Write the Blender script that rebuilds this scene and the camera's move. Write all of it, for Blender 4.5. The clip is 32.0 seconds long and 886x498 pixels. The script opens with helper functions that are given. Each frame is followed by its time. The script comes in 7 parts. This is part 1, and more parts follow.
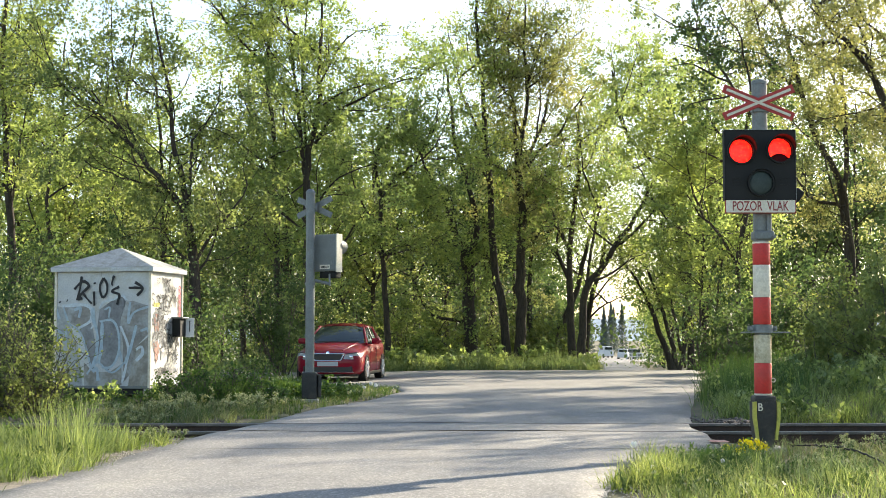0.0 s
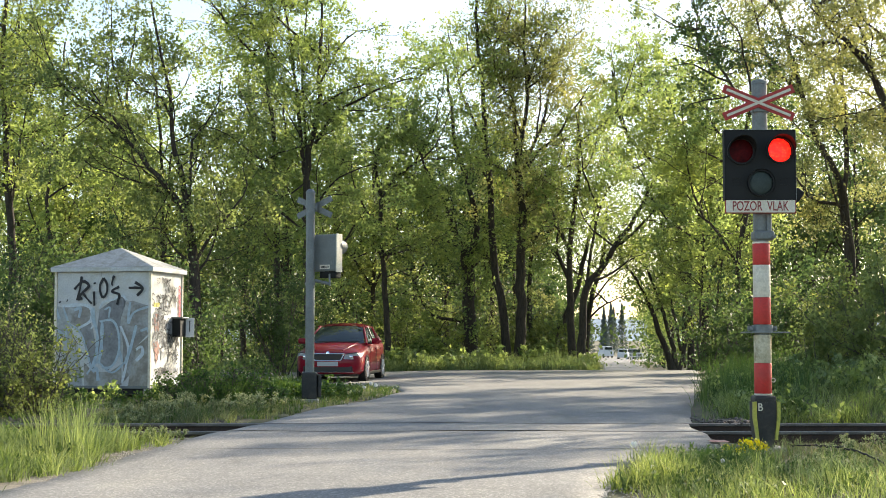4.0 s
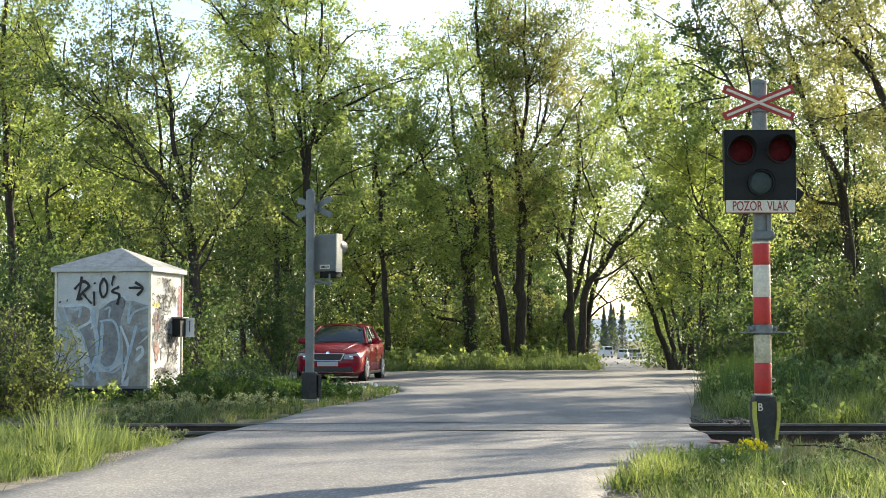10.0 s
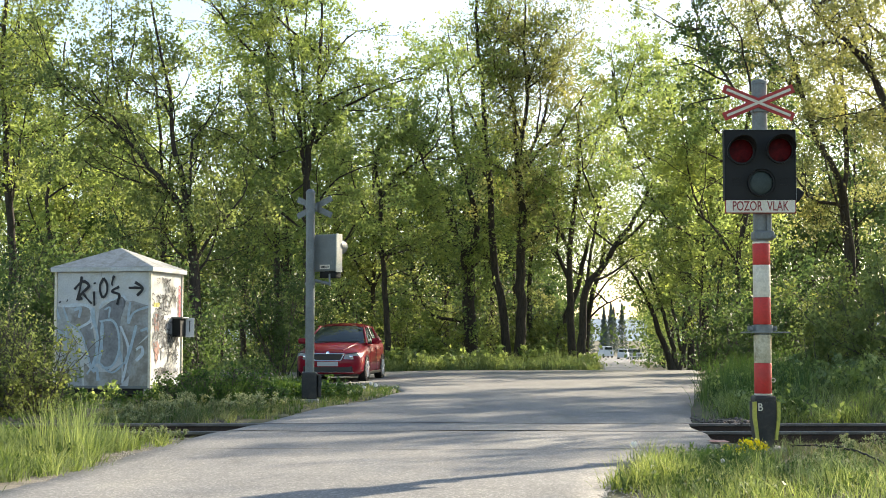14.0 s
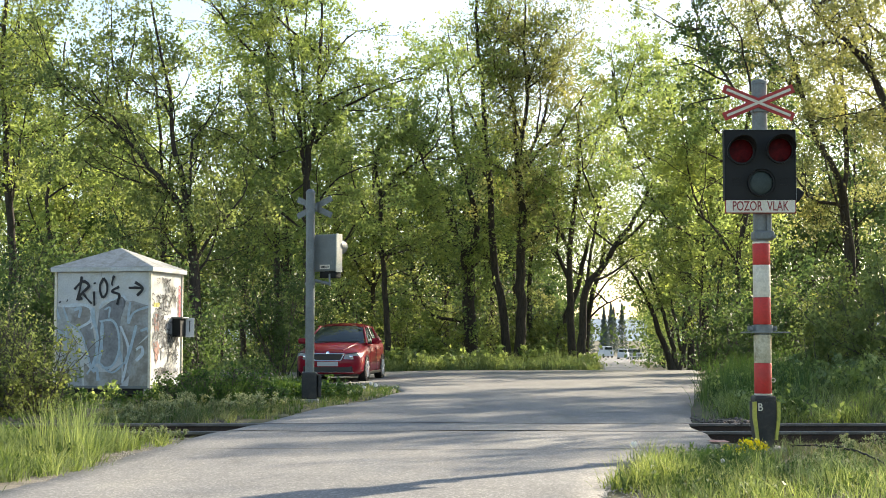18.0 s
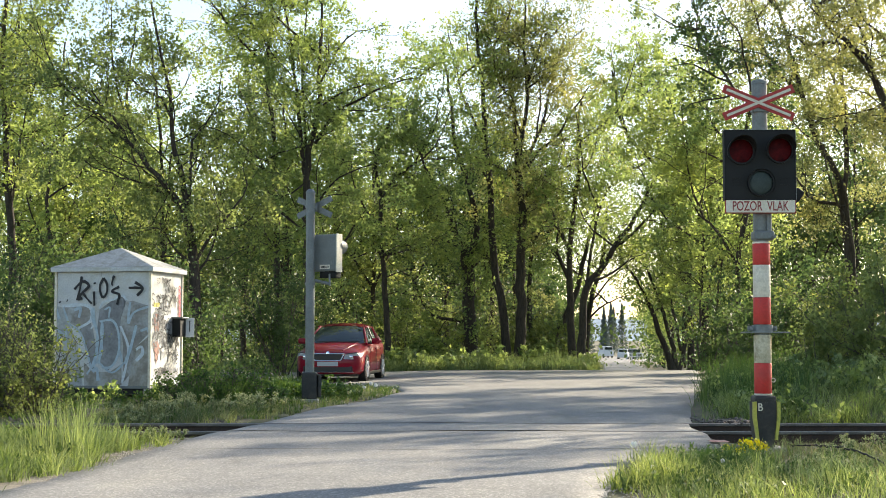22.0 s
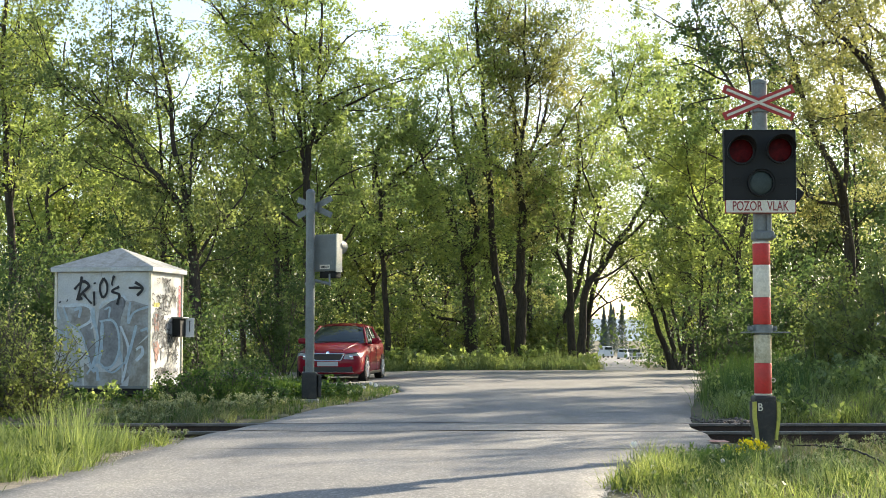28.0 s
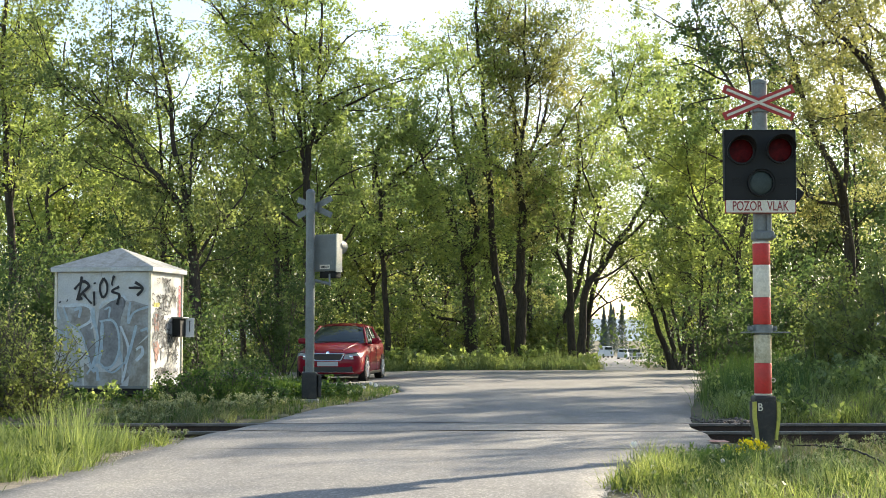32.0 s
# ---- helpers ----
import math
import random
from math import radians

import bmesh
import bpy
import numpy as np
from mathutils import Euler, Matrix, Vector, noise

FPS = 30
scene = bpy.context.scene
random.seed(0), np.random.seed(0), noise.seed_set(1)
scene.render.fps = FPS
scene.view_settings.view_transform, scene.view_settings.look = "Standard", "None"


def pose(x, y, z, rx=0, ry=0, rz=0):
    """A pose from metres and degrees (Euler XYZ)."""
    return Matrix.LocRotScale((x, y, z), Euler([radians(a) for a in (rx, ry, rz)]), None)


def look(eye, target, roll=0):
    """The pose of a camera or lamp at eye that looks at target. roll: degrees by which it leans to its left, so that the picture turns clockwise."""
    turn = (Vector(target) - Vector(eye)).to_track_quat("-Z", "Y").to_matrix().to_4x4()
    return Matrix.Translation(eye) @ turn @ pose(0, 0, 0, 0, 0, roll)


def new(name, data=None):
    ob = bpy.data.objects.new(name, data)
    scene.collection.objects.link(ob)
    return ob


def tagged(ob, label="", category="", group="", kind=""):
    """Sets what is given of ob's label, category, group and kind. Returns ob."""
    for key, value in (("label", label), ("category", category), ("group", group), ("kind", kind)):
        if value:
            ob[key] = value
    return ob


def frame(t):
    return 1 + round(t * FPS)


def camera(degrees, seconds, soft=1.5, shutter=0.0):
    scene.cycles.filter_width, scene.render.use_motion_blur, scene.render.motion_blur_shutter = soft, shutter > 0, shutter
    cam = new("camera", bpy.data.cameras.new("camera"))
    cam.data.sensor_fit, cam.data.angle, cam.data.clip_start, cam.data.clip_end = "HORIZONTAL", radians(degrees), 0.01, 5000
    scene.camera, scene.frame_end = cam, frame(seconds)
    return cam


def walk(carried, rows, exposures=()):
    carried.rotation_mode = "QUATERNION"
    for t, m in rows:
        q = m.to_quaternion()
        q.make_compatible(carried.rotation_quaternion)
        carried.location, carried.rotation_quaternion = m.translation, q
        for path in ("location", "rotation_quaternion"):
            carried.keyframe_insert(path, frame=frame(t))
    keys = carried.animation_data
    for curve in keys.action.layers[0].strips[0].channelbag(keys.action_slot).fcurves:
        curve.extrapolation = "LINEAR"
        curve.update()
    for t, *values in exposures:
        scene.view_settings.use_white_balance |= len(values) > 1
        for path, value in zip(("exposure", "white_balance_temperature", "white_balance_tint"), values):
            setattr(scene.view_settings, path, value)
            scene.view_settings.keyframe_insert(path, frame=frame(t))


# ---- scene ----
# ---- camera ----
cam = camera(33.75, 32.0, soft=0.9)
EYE = pose(0, 0, 1.02, 93.5, 0, 0)
# the clip's camera settles its brightness in the first second
walk(cam, [(0.0, EYE), (32.0, EYE)], [(0.0, 1.31, 7220, 10), (0.4, 1.22, 7220, 10), (1.0, 1.17, 7220, 10), (3.0, 1.14, 7220, 10), (32.0, 1.14, 7220, 10)])

# ---- sky and sun ----
SUN_TURN, SUN_RISE = radians(43), radians(24)
world = bpy.data.worlds.new("sky")
scene.world = world
world.use_nodes = True
wn = world.node_tree.nodes
sky = wn.new("ShaderNodeTexSky")
sky.sky_type, sky.sun_disc = "NISHITA", False
sky.sun_elevation, sky.sun_rotation = SUN_RISE, SUN_TURN
sky.air_density, sky.dust_density, sky.ozone_density = 1.0, 0.7, 1.6
world.node_tree.links.new(sky.outputs[0], wn["Background"].inputs[0])
wn["Background"].inputs[1].default_value = 0.13
sun = new("sun", bpy.data.lights.new("sun", "SUN"))
sun.data.energy, sun.data.angle, sun.data.color = 5.0, radians(0.6), (1.0, 0.92, 0.78)
sun_way = Vector((math.sin(SUN_TURN) * math.cos(SUN_RISE), math.cos(SUN_TURN) * math.cos(SUN_RISE), math.sin(SUN_RISE)))
sun.matrix_world = look(sun_way * 80, (0, 0, 0))


# ---- materials ----
def material(name):
    m = bpy.data.materials.new(name)
    m.use_nodes = True
    nt = m.node_tree
    return m, nt, nt.nodes["Principled BSDF"]


def node(nt, kind, **values):
    n = nt.nodes.new(kind)
    for key, value in values.items():
        n.inputs[key].default_value = value
    return n


def ramp(nt, source, *stops):
    r = nt.nodes.new("ShaderNodeValToRGB")
    while len(r.color_ramp.elements) < len(stops):
        r.color_ramp.elements.new(0.5)
    for e, (place, colour) in zip(r.color_ramp.elements, stops):
        e.position, e.color = place, (*colour, 1)
    nt.links.new(source, r.inputs[0])
    return r.outputs[0]


def mixed(nt, fac, a, b, how="MIX"):
    m = nt.nodes.new("ShaderNodeMix")
    m.data_type, m.blend_type = "RGBA", how
    for slot, value in ((0, fac), (6, a), (7, b)):
        if isinstance(value, (int, float)):
            m.inputs[slot].default_value = value
        elif isinstance(value, tuple):
            m.inputs[slot].default_value = (*value, 1)
        else:
            nt.links.new(value, m.inputs[slot])
    return m.outputs[2]


def surface(name, a, b, scale=8.0, rough=0.6, metal=0.0, fine=60.0, bump=0.2, dirt=None, dirt_scale=1.5, dirt_amount=0.4, coat=0.0):
    """A painted, stony or earthy surface: two tones, fine grain, larger stains and relief."""
    m, nt, p = material(name)
    at = nt.nodes.new("ShaderNodeTexCoord").outputs["Object"]
    big = node(nt, "ShaderNodeTexNoise", Scale=scale, Detail=6.0, Roughness=0.65)
    small = node(nt, "ShaderNodeTexNoise", Scale=fine, Detail=3.0, Roughness=0.7)
    for n in (big, small):
        nt.links.new(at, n.inputs["Vector"])
    colour = ramp(nt, big.outputs["Fac"], (0.33, a), (0.67, b))
    grain = ramp(nt, small.outputs["Fac"], (0.3, (0.8, 0.8, 0.8)), (0.7, (1.12, 1.12, 1.12)))
    colour = mixed(nt, 1.0, colour, grain, "MULTIPLY")
    if dirt:
        stain = node(nt, "ShaderNodeTexNoise", Scale=dirt_scale, Detail=8.0, Roughness=0.7)
        nt.links.new(at, stain.inputs["Vector"])
        cover = ramp(nt, stain.outputs["Fac"], (0.48, (0, 0, 0)), (0.66, (dirt_amount,) * 3))
        colour = mixed(nt, cover, colour, dirt)
    nt.links.new(colour, p.inputs["Base Color"])
    nt.links.new(ramp(nt, big.outputs["Fac"], (0.2, (rough * 0.85,) * 3), (0.8, (min(1, rough * 1.15),) * 3)), p.inputs["Roughness"])
    p.inputs["Metallic"].default_value = metal
    p.inputs["Coat Weight"].default_value = coat
    if bump:
        b_ = node(nt, "ShaderNodeBump", Strength=bump, Distance=0.01)
        nt.links.new(small.outputs["Fac"], b_.inputs["Height"])
        nt.links.new(b_.outputs[0], p.inputs["Normal"])
    return m


def foliage(name, dark, light, through_tint, thin=0.45, rough=0.5, spread=(0.2, 0.85)):
    """Leaves or blades: each one has its own tone, and lets light through."""
    m, nt, p = material(name)
    geo = nt.nodes.new("ShaderNodeNewGeometry")
    middle = lambda f: tuple(a + (b - a) * f for a, b in zip(dark, light))
    tone = ramp(nt, geo.outputs["Random Per Island"], (0.0, middle(spread[0])), (1.0, middle(spread[1])))
    at = nt.nodes.new("ShaderNodeTexCoord").outputs["Object"]
    for scale, low, high in ((0.55, (0.74, 0.82, 0.84), (1.26, 1.16, 0.98)), (2.3, (0.78, 0.82, 0.86), (1.24, 1.2, 1.08))):
        patch = node(nt, "ShaderNodeTexNoise", Scale=scale, Detail=2.0)
        nt.links.new(at, patch.inputs["Vector"])
        tone = mixed(nt, 1.0, tone, ramp(nt, patch.outputs["Fac"], (0.32, low), (0.68, high)), "MULTIPLY")
    own = nt.nodes.new("ShaderNodeObjectInfo")
    tone = mixed(nt, 1.0, tone, ramp(nt, own.outputs["Random"], (0.0, (0.88, 0.92, 0.95)), (0.5, (1.0, 1.0, 1.0)), (1.0, (1.06, 1.05, 0.95))), "MULTIPLY")
    nt.links.new(tone, p.inputs["Base Color"])
    p.inputs["Roughness"].default_value = rough
    p.inputs["Specular IOR Level"].default_value = 0.22
    glow = nt.nodes.new("ShaderNodeBsdfTranslucent")
    nt.links.new(mixed(nt, 1.0, tone, through_tint, "MULTIPLY"), glow.inputs[0])
    both = nt.nodes.new("ShaderNodeMixShader")
    both.inputs[0].default_value = thin
    nt.links.new(p.outputs[0], both.inputs[1])
    nt.links.new(glow.outputs[0], both.inputs[2])
    nt.links.new(both.outputs[0], nt.nodes["Material Output"].inputs[0])
    return m


def bark(name, a, b):
    m, nt, p = material(name)
    at = nt.nodes.new("ShaderNodeTexCoord").outputs["Object"]
    stretch = nt.nodes.new("ShaderNodeMapping")
    stretch.inputs["Scale"].default_value = (9, 9, 1.6)
    nt.links.new(at, stretch.inputs[0])
    n = node(nt, "ShaderNodeTexNoise", Scale=2.4, Detail=7.0, Roughness=0.7)
    nt.links.new(stretch.outputs[0], n.inputs["Vector"])
    nt.links.new(ramp(nt, n.outputs["Fac"], (0.3, a), (0.72, b)), p.inputs["Base Color"])
    p.inputs["Roughness"].default_value = 0.9
    b_ = node(nt, "ShaderNodeBump", Strength=0.8, Distance=0.03)
    nt.links.new(n.outputs["Fac"], b_.inputs["Height"])
    nt.links.new(b_.outputs[0], p.inputs["Normal"])
    return m


def asphalt(name):
    m, nt, p = material(name)
    at = nt.nodes.new("ShaderNodeTexCoord").outputs["Object"]
    grit = node(nt, "ShaderNodeTexVoronoi", Scale=75.0)
    patch = node(nt, "ShaderNodeTexNoise", Scale=0.55, Detail=7.0, Roughness=0.62)
    fine = node(nt, "ShaderNodeTexNoise", Scale=34.0, Detail=4.0, Roughness=0.75)
    for n in (grit, patch, fine):
        nt.links.new(at, n.inputs["Vector"])
    colour = ramp(nt, patch.outputs["Fac"], (0.3, (0.165, 0.162, 0.157)), (0.7, (0.29, 0.28, 0.262)))
    colour = mixed(nt, 1.0, colour, ramp(nt, fine.outputs["Fac"], (0.32, (0.74, 0.74, 0.75)), (0.68, (1.24, 1.23, 1.2))), "MULTIPLY")
    colour = mixed(nt, 0.45, colour, ramp(nt, grit.outputs["Color"], (0.15, (0.1, 0.1, 0.098)), (0.6, (0.23, 0.225, 0.215)), (0.95, (0.6, 0.58, 0.54))))
    wear = node(nt, "ShaderNodeTexNoise", Scale=1.7, Detail=9.0, Roughness=0.72)
    lane = nt.nodes.new("ShaderNodeMapping")
    lane.inputs["Scale"].default_value, lane.inputs["Rotation"].default_value = (1.0, 0.22, 1.0), (0, 0, 0.16)
    nt.links.new(at, lane.inputs[0])
    nt.links.new(lane.outputs[0], wear.inputs["Vector"])
    colour = mixed(nt, 1.0, colour, ramp(nt, wear.outputs["Fac"], (0.3, (0.78, 0.77, 0.76)), (0.5, (1.0, 1.0, 1.0)), (0.72, (1.22, 1.19, 1.12))), "MULTIPLY")
    nt.links.new(colour, p.inputs["Base Color"])
    p.inputs["Roughness"].default_value = 0.86
    b_ = node(nt, "ShaderNodeBump", Strength=0.3, Distance=0.008)
    nt.links.new(fine.outputs["Fac"], b_.inputs["Height"])
    nt.links.new(b_.outputs[0], p.inputs["Normal"])
    return m


def plain(name, colour, rough=0.5, metal=0.0, glow=0.0):
    m, nt, p = material(name)
    p.inputs["Base Color"].default_value = (*colour, 1)
    p.inputs["Roughness"].default_value, p.inputs["Metallic"].default_value = rough, metal
    if glow:
        p.inputs["Emission Color"].default_value = (*colour, 1)
        p.inputs["Emission Strength"].default_value = glow
    return m


ASPHALT = asphalt("asphalt")
EARTH = surface("earth_and_moss", (0.055, 0.06, 0.022), (0.15, 0.12, 0.075), 1.3, 0.95, fine=25, bump=0.7, dirt=(0.05, 0.075, 0.02), dirt_scale=0.6, dirt_amount=0.8)
SHOULDER = surface("sandy_shoulder", (0.15, 0.132, 0.108), (0.32, 0.28, 0.225), 4.0, 0.95, fine=60, bump=0.9, dirt=(0.07, 0.075, 0.04), dirt_scale=4.5, dirt_amount=0.8)
PALE_GRIT = surface("pale_grit", (0.3, 0.28, 0.25), (0.46, 0.43, 0.38), 30, 0.95, fine=80, bump=0.3)
BALLAST = surface("ballast_stone", (0.07, 0.06, 0.055), (0.2, 0.175, 0.155), 9.0, 0.9, fine=40, bump=0.5, dirt=(0.11, 0.06, 0.035))
RAIL_RUST = surface("rusty_rail", (0.03, 0.02, 0.016), (0.075, 0.046, 0.032), 9.0, 0.75, metal=0.2, fine=60)
RAIL_SHINE = surface("polished_railhead", (0.10, 0.09, 0.08), (0.2, 0.19, 0.18), 4.0, 0.5, metal=0.6, bump=0.05)
TAR = plain("tar_seam", (0.02, 0.02, 0.021), 0.8)
SLEEPER = surface("old_sleeper", (0.05, 0.04, 0.03), (0.11, 0.09, 0.075), 6, 0.9)
GREY_STEEL = surface("galvanised_grey_paint", (0.15, 0.172, 0.178), (0.21, 0.232, 0.238), 5, 0.5, metal=0.25, fine=50, bump=0.08, dirt=(0.13, 0.12, 0.1), dirt_scale=4, dirt_amount=0.35)
GREY_BOX = surface("grey_enamel", (0.14, 0.158, 0.158), (0.18, 0.2, 0.2), 4, 0.5, fine=70, bump=0.08, dirt=(0.12, 0.12, 0.1), dirt_scale=3, dirt_amount=0.3)
BLACK = surface("matt_black_enamel", (0.005, 0.0055, 0.006), (0.009, 0.0105, 0.011), 6, 0.75, fine=80, bump=0.08)
RUBBER = surface("black_plastic", (0.018, 0.018, 0.018), (0.04, 0.04, 0.038), 7, 0.6, fine=60, bump=0.15, dirt=(0.11, 0.09, 0.07), dirt_scale=5, dirt_amount=0.5)
RED_BAND = surface("red_reflective_film", (0.5, 0.012, 0.012), (0.62, 0.025, 0.02), 3, 0.42, fine=40, bump=0.04, dirt=(0.28, 0.04, 0.03), dirt_scale=5, dirt_amount=0.4)
WHITE_BAND = surface("white_reflective_film", (0.66, 0.61, 0.5), (0.78, 0.73, 0.61), 3, 0.42, fine=40, bump=0.04, dirt=(0.36, 0.31, 0.2), dirt_scale=7, dirt_amount=0.6)
STAINED_BAND = surface("stained_white_film", (0.44, 0.39, 0.26), (0.64, 0.58, 0.43), 5, 0.5, fine=40, bump=0.04, dirt=(0.22, 0.16, 0.08), dirt_scale=9, dirt_amount=0.85)
SIGN_RED = surface("faded_sign_red", (0.34, 0.024, 0.024), (0.46, 0.045, 0.042), 6, 0.5, fine=50, bump=0.04)
SIGN_WORD = surface("weathered_dark_red", (0.24, 0.03, 0.027), (0.33, 0.05, 0.045), 6, 0.55, fine=50, bump=0.03)
SIGN_WHITE = surface("sign_white", (0.7, 0.65, 0.55), (0.8, 0.75, 0.64), 4, 0.5, fine=50, bump=0.04, dirt=(0.5, 0.46, 0.36), dirt_scale=8)
YELLOW = surface("worn_yellow_paint", (0.42, 0.4, 0.06), (0.56, 0.52, 0.1), 6, 0.6, dirt=(0.14, 0.14, 0.06), dirt_scale=9)
LENS_RED = surface("dark_red_lens", (0.03, 0.003, 0.005), (0.12, 0.006, 0.009), 12, 0.5, fine=60, bump=0.15)
LENS_RED.node_tree.nodes["Principled BSDF"].inputs["Specular IOR Level"].default_value = 0.08
LAMP_RED = plain("lit_red_lamp", (1.0, 0.012, 0.008), 0.4, glow=1.6)
lamp_tree = LAMP_RED.node_tree
facets = node(lamp_tree, "ShaderNodeTexVoronoi", Scale=38.0)
lamp_tree.links.new(lamp_tree.nodes.new("ShaderNodeTexCoord").outputs["Object"], facets.inputs["Vector"])
lamp_tree.links.new(ramp(lamp_tree, facets.outputs["Distance"], (0.0, (1.0, 0.05, 0.012)), (0.35, (1.0, 0.012, 0.008)), (0.8, (0.6, 0.005, 0.005))), lamp_tree.nodes["Principled BSDF"].inputs["Emission Color"])
LENS_CLEAR = surface("milky_clear_lens", (0.032, 0.046, 0.044), (0.058, 0.076, 0.072), 9, 0.4, fine=90, bump=0.2)
LENS_CLEAR.node_tree.nodes["Principled BSDF"].inputs["Specular IOR Level"].default_value = 0.15
CONCRETE = surface("weathered_concrete", (0.3, 0.29, 0.27), (0.45, 0.44, 0.41), 5, 0.85, dirt=(0.16, 0.16, 0.11), dirt_scale=3)
CABINET = surface("weathered_white_laminate", (0.5, 0.52, 0.53), (0.62, 0.64, 0.64), 2.2, 0.6, fine=40, bump=0.08, dirt=(0.34, 0.31, 0.22), dirt_scale=1.6, dirt_amount=0.55)
CABINET_ROOF = surface("lichen_spotted_roof", (0.3, 0.31, 0.3), (0.43, 0.44, 0.43), 6, 0.8, fine=35, bump=0.3, dirt=(0.2, 0.2, 0.15), dirt_scale=5, dirt_amount=0.8)
BARK = bark("oak_bark", (0.02, 0.016, 0.012), (0.085, 0.066, 0.05))
BARK_PALE = bark("grey_bark", (0.045, 0.04, 0.033), (0.15, 0.13, 0.105))
LEAF_LIME = foliage("lime_spring_leaf", (0.156, 0.208, 0.076), (0.352, 0.43, 0.178), (1.28, 1.28, 1.0), 0.66)
LEAF_MID = foliage("fresh_oak_leaf", (0.13, 0.165, 0.064), (0.295, 0.348, 0.15), (1.27, 1.26, 1.0), 0.65)
# Darker leaf; the inner shade of the wood is painted with it too.
LEAF_DARK = foliage("deep_green_and_shade_leaf", (0.054, 0.093, 0.04), (0.14, 0.2, 0.092), (1.2, 1.22, 0.85), 0.5)
LEAF_RUSSET = foliage("bronze_young_leaf", (0.176, 0.186, 0.08), (0.365, 0.385, 0.192), (1.25, 1.25, 1.02), 0.65)
GRASS_BRIGHT = foliage("sunny_grass", (0.08, 0.125, 0.048), (0.235, 0.305, 0.125), (1.2, 1.2, 0.6), 0.45, spread=(-0.1, 1.1))
# Seeding grass; its pale tone also serves as painted sunlight on grass further off.
GRASS_PALE = foliage("pale_seeding_and_lit_grass", (0.16, 0.215, 0.095), (0.38, 0.44, 0.235), (1.15, 1.15, 0.7), 0.45, spread=(-0.1, 1.1))
GRASS_DEEP = foliage("deep_grass", (0.046, 0.1, 0.034), (0.13, 0.205, 0.07), (1.2, 1.2, 0.6), 0.4, spread=(-0.1, 1.1))
GRASS_GREY = foliage("dusty_grey_green_weed", (0.13, 0.15, 0.075), (0.27, 0.30, 0.17), (1.1, 1.1, 0.8), 0.4, spread=(-0.1, 1.1))
GRASS_DRY = foliage("dry_stalk", (0.25, 0.22, 0.12), (0.45, 0.4, 0.25), (1.1, 1.0, 0.7), 0.3, spread=(-0.1, 1.1))


# ---- mesh tools ----
def mesh_from(name, verts, faces):
    """A mesh from arrays of corners and of faces with one number of corners each."""
    verts, faces = np.asarray(verts, np.float32), np.asarray(faces, np.int32)
    me = bpy.data.meshes.new(name)
    me.vertices.add(len(verts))
    me.vertices.foreach_set("co", verts.ravel())
    n = faces.shape[1]
    me.loops.add(faces.size)
    me.loops.foreach_set("vertex_index", faces.ravel())
    me.polygons.add(len(faces))
    me.polygons.foreach_set("loop_start", np.arange(0, faces.size, n, dtype=np.int32))
    me.polygons.foreach_set("loop_total", np.full(len(faces), n, np.int32))
    me.update(calc_edges=True)
    me.validate()
    return me


def hang(name, me, mat, parent=None, label="", smooth=False):
    if mat and not me.materials:
        me.materials.append(mat)
    if smooth:
        me.polygons.foreach_set("use_smooth", np.ones(len(me.polygons), bool))
    ob = new(name, me)
    if parent:
        ob.parent = parent
    return tagged(ob, label)


def part(name, bm, mat, parent=None, label="", smooth=False):
    """Links a bmesh as one mesh object under a thing or a part."""
    me = bpy.data.meshes.new(name)
    bmesh.ops.recalc_face_normals(bm, faces=bm.faces)
    bm.to_mesh(me)
    bm.free()
    return hang(name, me, mat, parent, label, smooth)


def thing(name, m, label, category, group="", kind=""):
    ob = new(name)
    ob.matrix_basis = m
    return tagged(ob, label, category, group, kind)


def block(size, at=(0, 0, 0), bevel=0.0, turn=None, bm=None, segments=2):
    bm = bm or bmesh.new()
    m = Matrix.Translation(at) @ (turn or Matrix()) @ Matrix.Diagonal((*size, 1))
    made = bmesh.ops.create_cube(bm, size=1, matrix=m)["verts"]
    if bevel:
        edges = list({e for v in made for e in v.link_edges})
        bmesh.ops.bevel(bm, geom=edges, offset=bevel, segments=segments, affect="EDGES", profile=0.5)
    return bm


def rod(a, b, r, r2=None, sides=16, bm=None, caps=True):
    bm = bm or bmesh.new()
    a, b = Vector(a), Vector(b)
    way = b - a
    m = Matrix.Translation((a + b) / 2) @ way.to_track_quat("Z", "Y").to_matrix().to_4x4()
    bmesh.ops.create_cone(bm, cap_ends=caps, segments=sides, radius1=r, radius2=r if r2 is None else r2, depth=way.length, matrix=m)
    return bm


def lathe(profile, sides=24, bm=None, m=None, ring=False):
    """Turns a profile of (radius, height) round the z axis; ring: the profile closes on itself and leaves the middle open."""
    bm = bm or bmesh.new()
    m = m or Matrix()
    rings = []
    for r, z in profile:
        rings.append([bm.verts.new(m @ Vector((r * math.cos(k * math.tau / sides), r * math.sin(k * math.tau / sides), z))) for k in range(sides)])
    for lo, hi in zip(rings, rings[1:] + (rings[:1] if ring else [])):
        for k in range(sides):
            bm.faces.new((lo[k], lo[(k + 1) % sides], hi[(k + 1) % sides], hi[k]))
    if not ring:
        bm.faces.new(rings[0]), bm.faces.new(rings[-1])
    return bm


